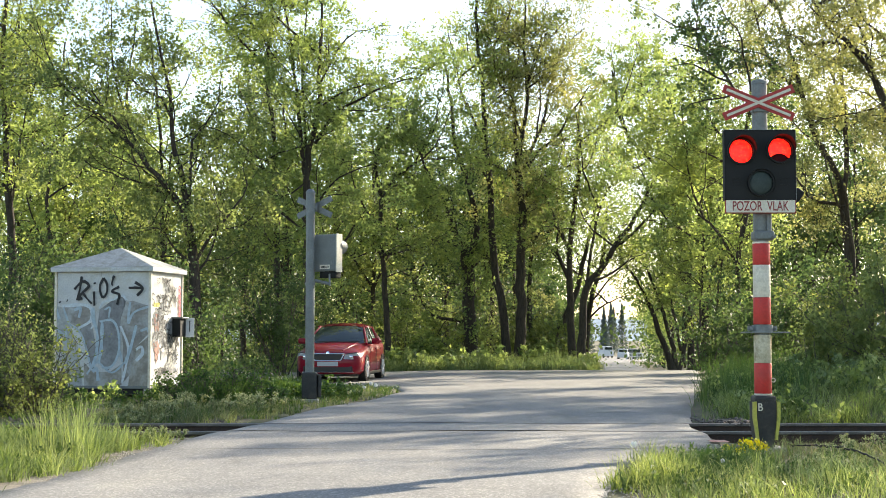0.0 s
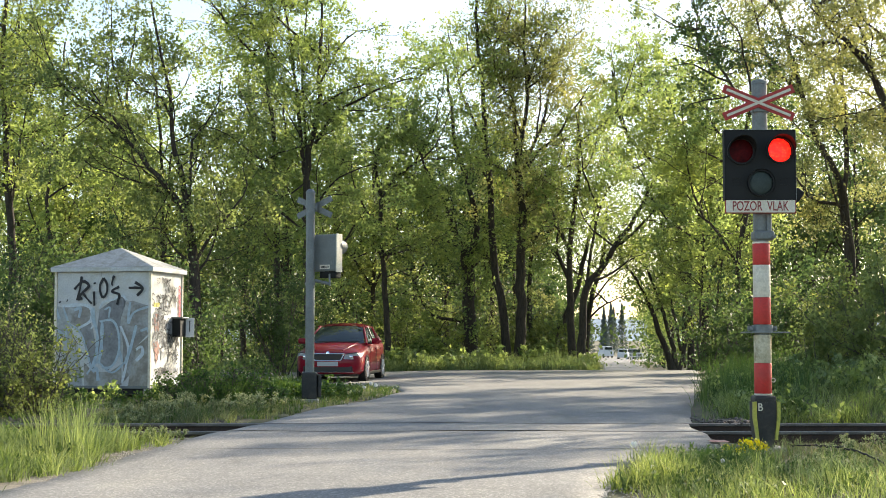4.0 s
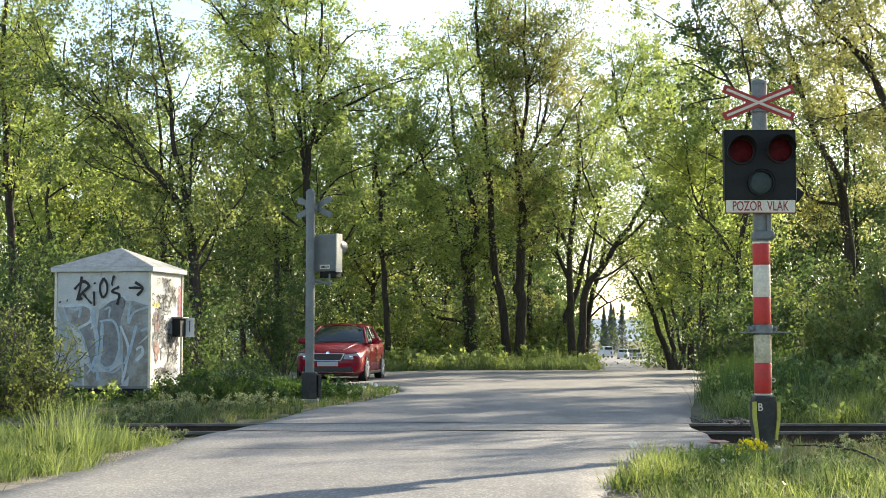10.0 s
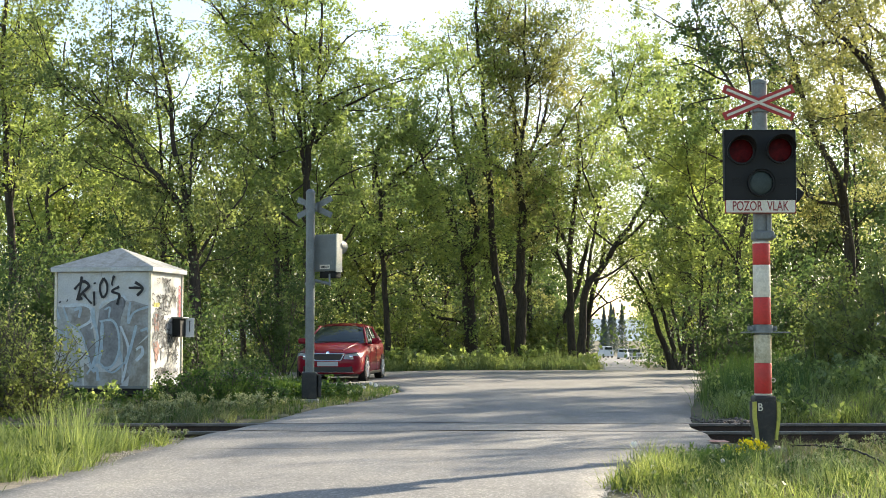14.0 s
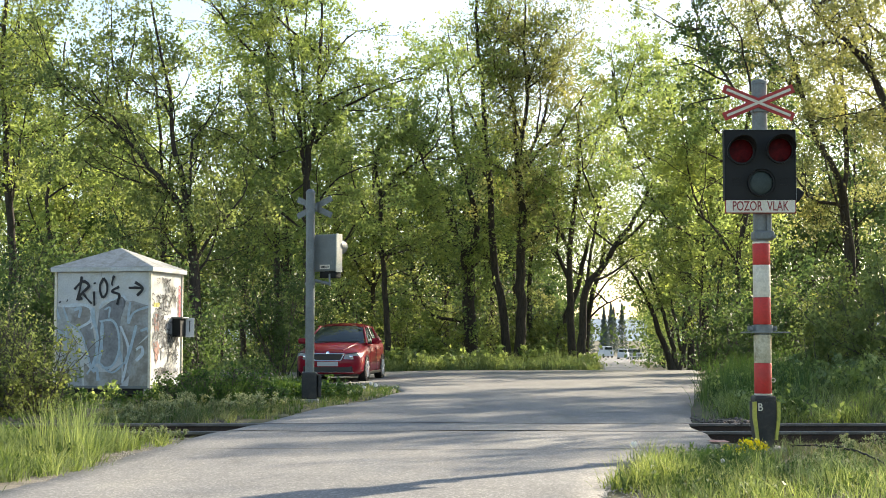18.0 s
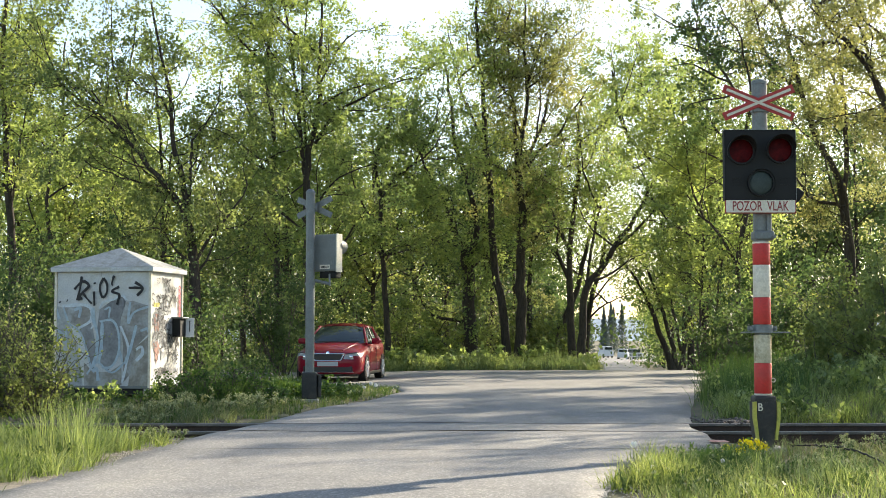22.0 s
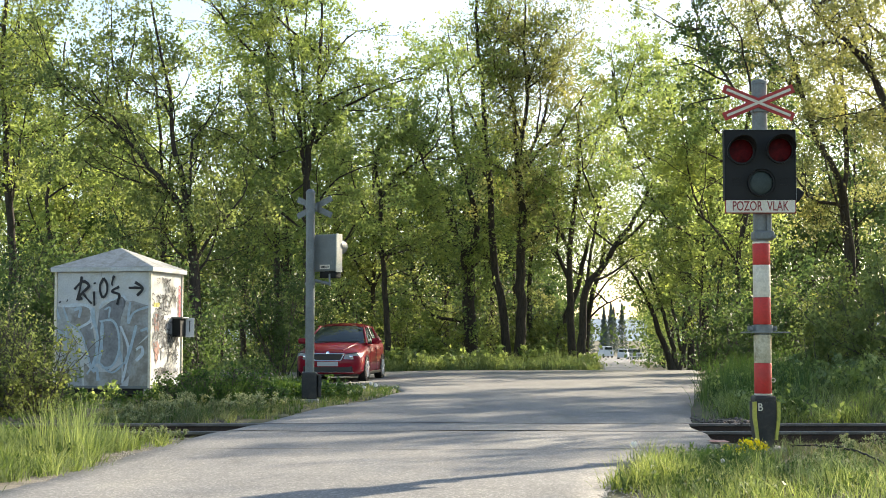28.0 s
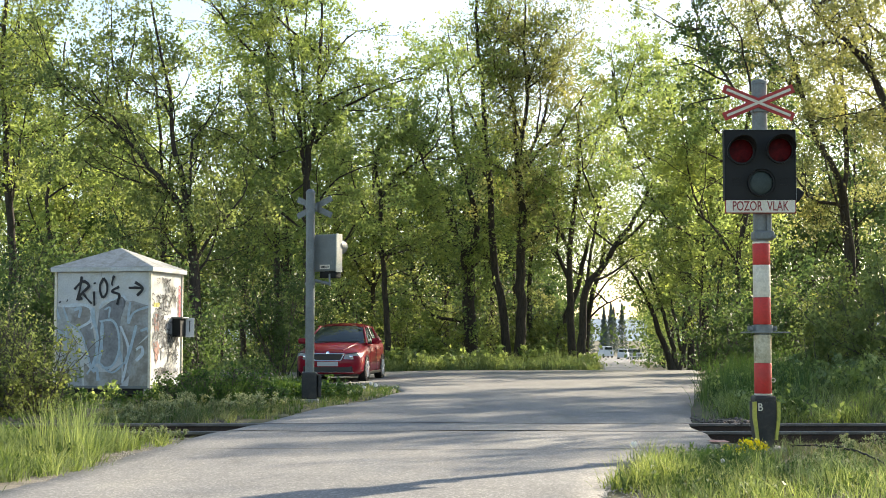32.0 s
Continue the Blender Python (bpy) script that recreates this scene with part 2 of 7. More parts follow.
def lettering(words, width, height, depth=0.002):
    """The mesh of words in the built-in font, centred, as wide and high as asked."""
    cu = bpy.data.curves.new("lettering", "FONT")
    cu.body, cu.align_x, cu.align_y, cu.extrude, cu.size, cu.offset = words, "CENTER", "CENTER", 0.001, 1.0, 0.006
    ob = bpy.data.objects.new("lettering", cu)
    scene.collection.objects.link(ob)
    bpy.context.view_layer.update()
    me = bpy.data.meshes.new_from_object(ob.evaluated_get(bpy.context.evaluated_depsgraph_get()))
    bpy.data.objects.remove(ob)
    co = np.empty(len(me.vertices) * 3, np.float32)
    me.vertices.foreach_get("co", co)
    co = co.reshape(-1, 3)
    lo, hi = co.min(0), co.max(0)
    co = (co - (lo + hi) / 2) / (hi - lo) * np.array((width, height, depth), np.float32)
    me.vertices.foreach_set("co", co.ravel())
    me.update()
    me.name = "lettering"
    return me


class Tubes:
    """Gathers many tapered tubes into one mesh."""

    def __init__(self):
        self.v, self.f, self.n = [], [], 0

    def add(self, pts, radii, sides):
        pts, radii = np.asarray(pts, float), np.asarray(radii, float)
        way = np.gradient(pts, axis=0)
        way /= np.linalg.norm(way, axis=1)[:, None] + 1e-9
        ref = np.array((0.31, 0.95, 0.02)) if abs(way[0][2]) > 0.6 else np.array((0, 0, 1.0))
        u = np.cross(way, ref)
        u /= np.linalg.norm(u, axis=1)[:, None] + 1e-9
        w = np.cross(way, u)
        ang = np.arange(sides) * math.tau / sides
        ring = pts[:, None] + radii[:, None, None] * (np.cos(ang)[None, :, None] * u[:, None] + np.sin(ang)[None, :, None] * w[:, None])
        i, k = np.meshgrid(np.arange(len(pts) - 1), np.arange(sides), indexing="ij")
        a = self.n + i * sides + k
        b = self.n + i * sides + (k + 1) % sides
        self.f.append(np.stack((a, b, b + sides, a + sides), -1).reshape(-1, 4))
        self.v.append(ring.reshape(-1, 3))
        self.n += len(pts) * sides

    def mesh(self, name):
        return mesh_from(name, np.concatenate(self.v), np.concatenate(self.f))


def spray(rng, middle, m, wide, thick):
    """Places and facings of m leaves in one flat, tilted spray."""
    up = np.array((0, 0, 0.5)) + rng.normal(size=3) * 0.6
    up /= np.linalg.norm(up)
    off = rng.normal(size=(m, 3)) * wide
    off -= (off @ up)[:, None] * up * (1 - thick)
    return middle + off, np.repeat(up[None], m, 0)


def sprayed_leaves(rng, places, facings, size, loose=0.5, narrow=0.7):
    """Folded leaves that lie much as their spray does."""
    n = len(places)
    s = size * rng.uniform(0.65, 1.3, n)[:, None]
    c = facings + rng.normal(size=(n, 3)) * loose
    c /= np.linalg.norm(c, axis=1)[:, None]
    a = np.cross(c, rng.normal(size=(n, 3)))
    a /= np.linalg.norm(a, axis=1)[:, None] + 1e-9
    b = np.cross(c, a)
    at = lambda u, v, w: places + s * (a * u + b * v * narrow + c * w)
    verts = np.stack((at(-0.5, 0, 0), at(0.06, 0.52, -0.1), at(0.52, 0, 0), at(0.06, -0.52, -0.1)), 1)
    return verts.reshape(-1, 3), np.arange(n * 4).reshape(-1, 4)


def leaves_at(rng, centres, size, upright=0.35, narrow=0.62):
    """Small folded leaves, one at each centre, turned at random."""
    n = len(centres)
    s = size * rng.uniform(0.6, 1.35, n)[:, None]
    a = rng.normal(size=(n, 3))
    a[:, 2] -= 0.25
    a /= np.linalg.norm(a, axis=1)[:, None]
    b = np.cross(a, rng.normal(size=(n, 3)) + np.array((0, 0, upright * 3)))
    b /= np.linalg.norm(b, axis=1)[:, None] + 1e-9
    c = np.cross(a, b)
    verts = np.stack((centres - a * s * 0.5, centres + b * s * narrow * 0.5 - c * s * 0.1, centres + a * s * 0.5, centres - b * s * narrow * 0.5 - c * s * 0.1), 1)
    return verts.reshape(-1, 3), np.arange(n * 4).reshape(-1, 4)


# ---- ground, road and track ----
NEAR_RAIL, FAR_RAIL = 16.19, 17.69
LEFT_EDGE = ((-70, -12.0), (2, -3.7), (6, -3.3), (9.9, -2.98), (14.3, -2.71), (17.4, -2.3), (21.6, -1.86), (24.5, -1.25), (28.5, -0.78), (31, -1.0), (33, -1.9), (34.5, -4.0), (35.5, -9.0))
RIGHT_EDGE = ((-70, -8.2), (2, -0.4), (6, 0.3), (9.4, 1.0), (11.8, 1.47), (13.0, 1.85), (13.8, 2.3), (14.3, 2.75), (17.6, 2.98), (22.3, 3.8), (29.1, 5.12), (35.5, 6.3), (47, 8.2), (70, 11.3), (110, 15.6), (160, 21.5), (200, 25.5), (206, 34), (290, 44))
BACK_EDGE = ((47, 5.1), (60, 6.6), (80, 8.6), (110, 12.2), (160, 17.5), (200, 21), (206, 17), (290, 24))


def along(table, y):
    return np.interp(y, [r[0] for r in table], [r[1] for r in table])


def road_height(y):
    return np.interp(y, (0, 40, 47, 60, 90, 130, 200, 260, 300), (0, 0, 0, -0.4, -1.1, -1.6, -2.1, -2.5, -2.6))


def dip(x, y):
    """The lay-by lies a little lower than the road."""
    return 0.07 * np.clip((-0.3 - x) / 2.2, 0, 1) * np.clip((y - 30.5) / 4, 0, 1) * np.clip((60 - y) / 12, 0, 1)


def ground_height(x, y):
    x, y = np.asarray(x, float), np.asarray(y, float)
    h = road_height(y) - 0.04 - dip(x, y)
    on_left = np.clip((along(LEFT_EDGE, y) - x) / 1.6, 0, 1) * (y < 34)
    on_right = np.clip((x - along(RIGHT_EDGE, y)) / 2.0, 0, 1)
    h = h + on_left * np.exp(-((y - 11.0) / 3.0) ** 2) * 0.12
    h = h + on_right * np.exp(-((y - 9.5) / 2.2) ** 2) * 0.05
    bed = np.exp(-((y - 16.9) / 1.7) ** 4) * np.maximum(on_left > 0.02, on_right > 0.02)
    h = h - bed * 0.2
    h = h + on_right * np.clip((y - 18.8) / 3.5, 0, 1) * np.clip((60 - y) / 20, 0, 1) * (0.3 + 0.35 * np.clip((x - 5) / 6, 0, 1))
    h = h + np.clip((y - 47.2) / 2.5, 0, 1) * np.clip((along(BACK_EDGE, y) - x) / 1.6, 0, 1) * np.clip((90 - y) / 20, 0, 1) * 0.2
    return h + 0.035 * np.sin(x * 1.7 + y * 0.6) * np.sin(y * 1.3 - x * 0.4) * np.maximum(on_left, on_right)


def stretch_axis(lo, hi, mid, fine, count):
    k = np.linspace(math.asinh((lo - mid) / fine), math.asinh((hi - mid) / fine), count)
    return mid + fine * np.sinh(k)


def grid_faces(rows, cols):
    i, k = np.meshgrid(np.arange(rows - 1), np.arange(cols - 1), indexing="ij")
    a = i * cols + k
    return np.stack((a, a + 1, a + cols + 1, a + cols), -1).reshape(-1, 4)


gx, gy = stretch_axis(-1500, 1500, 0, 7, 170), stretch_axis(-300, 3000, 16, 9, 220)
X, Y = np.meshgrid(gx, gy)
ground = hang("ground", mesh_from("ground", np.stack((X, Y, ground_height(X, Y)), -1).reshape(-1, 3), grid_faces(len(gy), len(gx))), EARTH, smooth=True)
tagged(ground, "dark mossy earth with thin weeds and leaf litter", "ground", kind="structure")


def strip(name, y0, y1, left, right, label, step=0.5, cols=20, lift=0.0, mat=ASPHALT, ragged=0.05, category="road", skirt=0.07):
    ys = np.linspace(y0, y1, max(2, int((y1 - y0) / step) + 1))
    rows = []
    for y in ys:
        near = 1.0 if y < 18 else 0.25
        l = left(y) + near * ragged * (noise.noise((3.1, y * 0.8, 0)) + 0.8 * noise.noise((3.1, y * 4.0, 2)))
        r = right(y) + near * ragged * (noise.noise((9.7, y * 0.8, 0)) + 0.8 * noise.noise((9.7, y * 4.0, 2)))
        xs = np.concatenate(((l, l + 0.04), np.linspace(l + 0.3, r - 0.3, cols - 4), (r - 0.04, r))) if r - l > 1 else np.linspace(l, r, cols)
        edge = np.minimum(np.arange(cols), np.arange(cols)[::-1])
        z = road_height(y) + lift + np.where(edge == 0, -skirt, np.where(edge == 1, -0.1 * skirt, 0))
        z = z + 0.006 * np.sin(xs * 1.9 + y * 0.8) - dip(xs, y)
        rows.append(np.stack((xs, np.full(cols, y), z), -1))
    v = np.concatenate(rows)
    ob = hang(name, mesh_from(name, v, grid_faces(len(ys), cols)), mat, smooth=True)
    return tagged(ob, label, category, kind="structure")


L_, R_ = (lambda y: along(LEFT_EDGE, y)), (lambda y: along(RIGHT_EDGE, y))
B_ = lambda y: along(BACK_EDGE, y)
worn = "worn pale grey asphalt of a narrow country road"
strip("road", -70, 4, L_, R_, worn, 1.0)
strip("road", 4, 13.55, L_, R_, worn, 0.1, ragged=0.09)
strip("road", 13.575, NEAR_RAIL - 0.05, L_, R_, worn, 0.3)
strip("crossing_panel", NEAR_RAIL + 0.085, FAR_RAIL - 0.085, L_, R_, "asphalt infill between the rails of the crossing", 0.3, category="road")
strip("road", FAR_RAIL + 0.05, 20.09, L_, R_, worn, 0.3)
strip("road", 20.11, 33, L_, R_, worn, 0.4)
strip("road", 33, 47, lambda y: -1.9 - min(40, 8 * (y - 33) ** 1.3), R_, "asphalt junction with a side road, striped by tree shade", 0.35, cols=60)
strip("road", 47, 290, B_, R_, "road dropping away beyond the crest", 2.0)
for y in (13.5625, 20.1):
    strip("tar_seam", y - 0.03, y + 0.03, L_, R_, "dark tar seam across the asphalt", 0.03, cols=12, lift=-0.012, mat=TAR, category="seam")
# pale sandy shoulders beside the asphalt
strip("shoulder", 5, 15.2, lambda y: along(LEFT_EDGE, y) - 0.34 + 0.18 * noise.noise((0, y * 0.7, 5)), lambda y: along(LEFT_EDGE, y) + 0.32, "pale sandy shoulder with loose grit", 0.12, 10, -0.010, SHOULDER, 0.25, "shoulder", 0.0)


def rail(y, label):
    t = thing("rail", pose(0, y, 0), label, "rail", "rails of the track", "structure")
    head, web = bmesh.new(), bmesh.new()
    block((160, 0.070, 0.036), (0, 0, -0.020), 0.008, bm=head)
    part("railhead", head, RAIL_SHINE, t, "worn bright steel head")
    block((160, 0.016, 0.10), (0, 0, -0.085), bm=web)
    block((160, 0.14, 0.022), (0, 0, -0.146), 0.005, bm=web)
    part("web", web, RAIL_RUST, t, "rust-brown web and foot")


rail(NEAR_RAIL, "rusty steel rail sunk in the road at the crossing")
rail(FAR_RAIL, "rusty steel rail sunk in the road at the crossing")
sleeper_mesh = None
for k in range(-97, 98):
    x = k * 0.62 + 0.2
    if -2.2 < x < 2.9:
        continue
    if sleeper_mesh is None:
        bm = block((0.25, 2.5, 0.16), (0, 0, 0), 0.012)
        s = part("sleeper", bm, SLEEPER, None)
        sleeper_mesh = s.data
    else:
        s = new("sleeper", sleeper_mesh)
    s.matrix_basis = pose(x, 16.94, -0.245, 0, 0, random.uniform(-1, 1))
    tagged(s, "dark weathered railway sleeper in the ballast", "sleeper", "sleepers of the track")

rng = np.random.default_rng(5)


def pebbles(name, places, size, mat, label, category="ballast"):
    """Angular stones, joined."""
    n = len(places)
    base = np.array(((1, 0, 0), (-1, 0, 0), (0, 1, 0), (0, -1, 0), (0, 0, 1), (0, 0, -1)), float)
    tris = np.array(((0, 2, 4), (2, 1, 4), (1, 3, 4), (3, 0, 4), (2, 0, 5), (1, 2, 5), (3, 1, 5), (0, 3, 5)))
    v = base[None] * rng.uniform(0.5, 1.2, (n, 6, 1)) * size * rng.uniform(0.5, 1.4, (n, 1, 1)) * np.array((1, 1, 0.7))
    turn = rng.uniform(0, math.tau, n)
    c, s_ = np.cos(turn)[:, None], np.sin(turn)[:, None]
    v = np.stack((v[..., 0] * c - v[..., 1] * s_, v[..., 0] * s_ + v[..., 1] * c, v[..., 2]), -1) + places[:, None]
    f = tris[None] + np.arange(n)[:, None, None] * 6
    ob = hang(name, mesh_from(name, v.reshape(-1, 3), f.reshape(-1, 3)), mat)
    return tagged(ob, label, category, kind="stuff")


n = 9000
px = np.where(rng.random(n) < 0.5, rng.uniform(-9, -2.75, n), rng.uniform(3.15, 10, n))
py = rng.normal(16.9, 0.95, n)
pebbles("ballast", np.stack((px, py, ground_height(px, py) + 0.0 + 0.05 * np.exp(-((py - 16.9) / 1.2) ** 2)), -1), 0.035, BALLAST, "brown-grey crushed stone ballast along the rails")

n = 1500
py = rng.uniform(8.6, 15, n)
px = along(LEFT_EDGE, py) + 0.12 - rng.gamma(2.0, 0.12, n)
pebbles("gravel", np.stack((px, py, np.maximum(-0.012, ground_height(px, py)) + 0.001), -1), 0.009, PALE_GRIT, "loose pale grit on the edge of the asphalt", "gravel")
n = 500
py = rng.uniform(8.6, 14, n)
px = along(RIGHT_EDGE, py) - 0.12 + rng.gamma(2.0, 0.12, n)
pebbles("gravel", np.stack((px, py, np.maximum(-0.012, ground_height(px, py)) + 0.001), -1), 0.009, PALE_GRIT, "loose pale grit on the edge of the asphalt", "gravel")

n = 130
px, py = rng.normal(3.5, 0.2, n), rng.normal(18.15, 0.22, n)
pebbles("gravel", np.stack((px, py, np.maximum(-0.03, ground_height(px, py)) + 0.01 + 0.03 * rng.random(n)), -1), 0.03, BALLAST, "small heap of grey stones at the end of the asphalt", "gravel")


# ---- grass ----
def grass(name, n, where, height, width, mat, label, seed, bend=0.35, tuft=0.0, category="grass"):
    """Joined blades in tufts. where(rng, n) gives the tufts; each blade is three quads, bowed outwards."""
    g = np.random.default_rng(seed)
    x, y = where(g, n // 14)
    turn = g.uniform(0, math.tau, len(x) * 14)
    gap = np.abs(g.normal(size=len(turn))) * (0.035 + 0.12 * height)
    x, y = np.repeat(x, 14) + np.cos(turn) * gap, np.repeat(y, 14) + np.sin(turn) * gap
    turn += g.normal(size=len(turn)) * 0.7
    n = len(x)
    z = ground_height(x, y)
    h = height * g.uniform(0.45, 1.15, n)
    if tuft:
        h *= 0.55 + 0.75 * np.array([max(0.0, noise.noise((a * tuft, b * tuft, seed)) + 0.55) for a, b in zip(x, y)])
    lean = bend * g.uniform(0.2, 1.6, n) * np.clip(0.4 + gap / (0.05 + 0.12 * height), 0, 1.4)
    way = np.stack((np.cos(turn), np.sin(turn)), -1)
    face = g.uniform(0, math.tau, n)
    sx, sy = np.cos(face) * width / 2, np.sin(face) * width / 2
    rows = []
    for t, wide in ((0, 1.0), (0.4, 0.85), (0.75, 0.55), (1.0, 0.08)):
        cx, cy = x + way[:, 0] * h * lean * t * t, y + way[:, 1] * h * lean * t * t
        cz = z + h * (t - 0.25 * lean * t * t)
        rows.append(np.stack((np.stack((cx - sx * wide, cy - sy * wide, cz), -1), np.stack((cx + sx * wide, cy + sy * wide, cz), -1)), 1))
    v = np.stack(rows, 1).reshape(-1, 3)
    quad = np.array(((0, 1, 3, 2), (2, 3, 5, 4), (4, 5, 7, 6)))
    f = (quad[None] + np.arange(n)[:, None, None] * 8).reshape(-1, 4)
    return tagged(hang(name, mesh_from(name, v, f), mat), label, category, kind="stuff")


def within(x0, x1, y0, y1, keep=None):
    def pick(g, n):
        x, y = g.uniform(x0, x1, n), g.uniform(y0, y1, n)
        if keep:
            ok = keep(x, y)
            x, y = x[ok], y[ok]
        return x, y
    return pick


beside_left = lambda gap: lambda x, y: x < along(LEFT_EDGE, y) - gap + 0.12 * np.sin(y * 2.3)
beside_right = lambda gap: lambda x, y: x > along(RIGHT_EDGE, y) + gap + 0.2 * np.sin(y * 2.9)
sunny = "tall bright grass on the sunny verge"
def patchy(side, gap, cut, seed):
    """Keeps to the verge, and leaves bare spots."""
    edge = beside_left(gap) if side < 0 else beside_right(gap)
    def keep(x, y):
        bare = np.array([noise.noise((a * 1.9, b * 1.5, seed)) for a, b in zip(x, y)])
        return edge(x, y) & (bare > cut)
    return keep


grass("grass", 17000, within(-6.0, -2.6, 9.0, 15.0, patchy(-1, 0.04, -0.6, 3)), 0.2, 0.0068, GRASS_BRIGHT, sunny, 11, 0.9, 2.3)
grass("grass", 12500, within(-5.2, -2.6, 9.0, 14.4, patchy(-1, 0.06, -0.4, 9)), 0.2, 0.0068, GRASS_PALE, "pale sunlit blades of the verge", 34, 1.0, 2.6)
grass("grass", 1100, within(-3.4, -2.85, 12.3, 13.7, beside_left(0.15)), 0.5, 0.0055, GRASS_PALE, "pale seeding grass in a tall clump", 31, 0.32, 1.3)
grass("grass", 420, within(-4.6, -3.6, 11.6, 13.4), 0.34, 0.0055, GRASS_PALE, "thin pale seeding stalks", 47, 0.4, 1.3)
grass("grass", 2600, within(1.15, 1.85, 10.2, 12.3, beside_right(0.08)), 0.17, 0.0065, GRASS_BRIGHT, "bright tussock at the road's edge", 44, 0.8, 2.4)
grass("grass", 700, within(1.2, 1.8, 10.2, 12.5, beside_right(0.08)), 0.26, 0.005, GRASS_PALE, "seeding tufts at the road edge", 45, 0.5, 0)
grass("grass", 2600, within(2.0, 2.6, 11.0, 12.5), 0.17, 0.007, GRASS_DEEP, "deep green tussock under the yellow flowers", 46, 0.8, 1.8)
grass("grass", 7600, within(1.0, 6.0, 8.4, 13.0, patchy(1, 0.1, -0.02, 5)), 0.12, 0.0065, GRASS_BRIGHT, sunny, 12, 1.0, 2.6)
grass("grass", 3600, within(1.9, 6.0, 9.3, 13.0, patchy(1, 0.4, 0.05, 8)), 0.13, 0.0065, GRASS_DEEP, "deep green patches in the verge", 39, 0.9, 2.2)
grass("grass", 6500, within(1.2, 5.0, 8.4, 11.2, beside_right(0.25)), 0.17, 0.0065, GRASS_PALE, "pale tall blades of the verge", 32, 0.8, 2.2)
grass("grass", 1800, within(1.3, 4.5, 9.2, 12.2, beside_right(0.25)), 0.22, 0.005, GRASS_PALE, "thin seeding stalks over the verge", 48, 0.5, 1.6)
grass("grass", 5200, within(2.75, 6.5, 11.4, 14.0, patchy(1, 0.3, -0.1, 4)), 0.15, 0.006, GRASS_GREY, "grey-green feathery weeds beside the ballast", 35, 0.9, 2.0)
grass("grass", 1500, within(1.0, 6.0, 8.6, 13.6, beside_right(0.1)), 0.16, 0.005, GRASS_DRY, "dry straw stalks among the grass", 13, 0.9)
grass("grass", 13000, within(-9, -0.5, 18.5, 33, beside_left(0.06)), 0.14, 0.010, GRASS_DEEP, "weedy grass beside the track in shade", 14, 0.8, 0.9)
grass("grass", 2600, within(-3.4, -0.9, 21.5, 29.5, beside_left(-0.04)), 0.12, 0.009, GRASS_GREY, "dusty low weeds along the asphalt", 49, 0.9, 1.6)
grass("grass", 5000, within(-4.8, -1.4, 18.4, 21.5, beside_left(0.15)), 0.16, 0.009, GRASS_GREY, "grey-green dusty weeds beside the ballast", 36, 0.8, 1.4)
grass("grass", 1300, within(-4.0, -3.1, 22.6, 23.6), 0.42, 0.008, GRASS_DEEP, "dense dark tuft of tall grass", 37, 0.5, 0.9)
grass("grass", 11000, within(2.8, 13, 18.6, 34, beside_right(0.15)), 0.32, 0.010, GRASS_PALE, "long soft grass on the shady bank", 15, 0.8, 0.7)
grass("grass", 8000, within(3.0, 9, 21, 34, lambda x, y: (x > along(RIGHT_EDGE, y) + 0.1) & (x < along(RIGHT_EDGE, y) + 1.8)), 0.6, 0.010, GRASS_DEEP, "tall dark grass crowding the road's edge", 38, 0.4, 0.8)
# Bright and pale blades carry sunlight in their colour behind the track.
grass("grass", 7000, within(3.6, 13, 18.35, 21, beside_right(0.3)), 0.3, 0.008, GRASS_BRIGHT, "long grass behind the track, sunlight put into its bright colour", 33, 0.6, 0.9)
grass("grass", 6000, within(4.0, 13, 18.5, 23, beside_right(0.3)), 0.26, 0.009, GRASS_PALE, "soft grass behind the track, sunlight put into its pale colour", 43, 0.7, 1.6)
# Trees keep the sun off this strip; pale blades paint the sunlight in.
grass("grass", 9000, within(-9, 6.0, 47.05, 52, lambda x, y: x < along(BACK_EDGE, y) - 0.2), 0.42, 0.02, GRASS_PALE, "lush grass along the wood's edge, sunlight put into its pale colour", 16, 0.8, 0.8)
grass("grass", 8000, within(-4, 5.4, 47.05, 49.5, lambda x, y: x < along(BACK_EDGE, y) - 0.2), 0.5, 0.018, GRASS_PALE, "grass along the wood's edge, pale colour standing in for sunlight", 41, 0.6, 0.7)
grass("grass", 6000, within(-13, -3, 28, 36), 0.35, 0.025, GRASS_DEEP, "weedy grass beside the lay-by", 17, 0.6, 0.5)
grass("grass", 5000, within(7.5, 20, 40, 70, lambda x, y: x > along(RIGHT_EDGE, y) + 0.3), 0.45, 0.035, GRASS_DEEP, "rough grass beyond the bend", 18, 0.6, 0.4)


# ---- trees ----
def smooth_line(nodes, step, g, wobble):
    """A wavering line through the nodes, with even steps."""
    p = np.asarray(nodes, float)
    ext = np.vstack((2 * p[0] - p[1], p, 2 * p[-1] - p[-2]))
    out = []
    for i in range(1, len(ext) - 2):
        a, b, c, d = ext[i - 1 : i + 3]
        m = max(2, int(np.linalg.norm(c - b) / step))
        for t in np.arange(m) / m:
            out.append(0.5 * (2 * b + (c - a) * t + (2 * a - 5 * b + 4 * c - d) * t * t + (3 * b - a - 3 * c + d) * t ** 3))
    out.append(p[-1])
    out = np.array(out)
    out[1:] += g.normal(size=(len(out) - 1, 3)) * wobble
    return out


def shoot(g, start, way, length, steps, wander, lift):
    pts = [np.array(start)]
    way = way / np.linalg.norm(way)
    for _ in range(steps):
        way = way + g.normal(size=3) * wander + np.array((0, 0, lift))
        way /= np.linalg.norm(way)
        pts.append(pts[-1] + way * length / steps)
    return np.array(pts), way


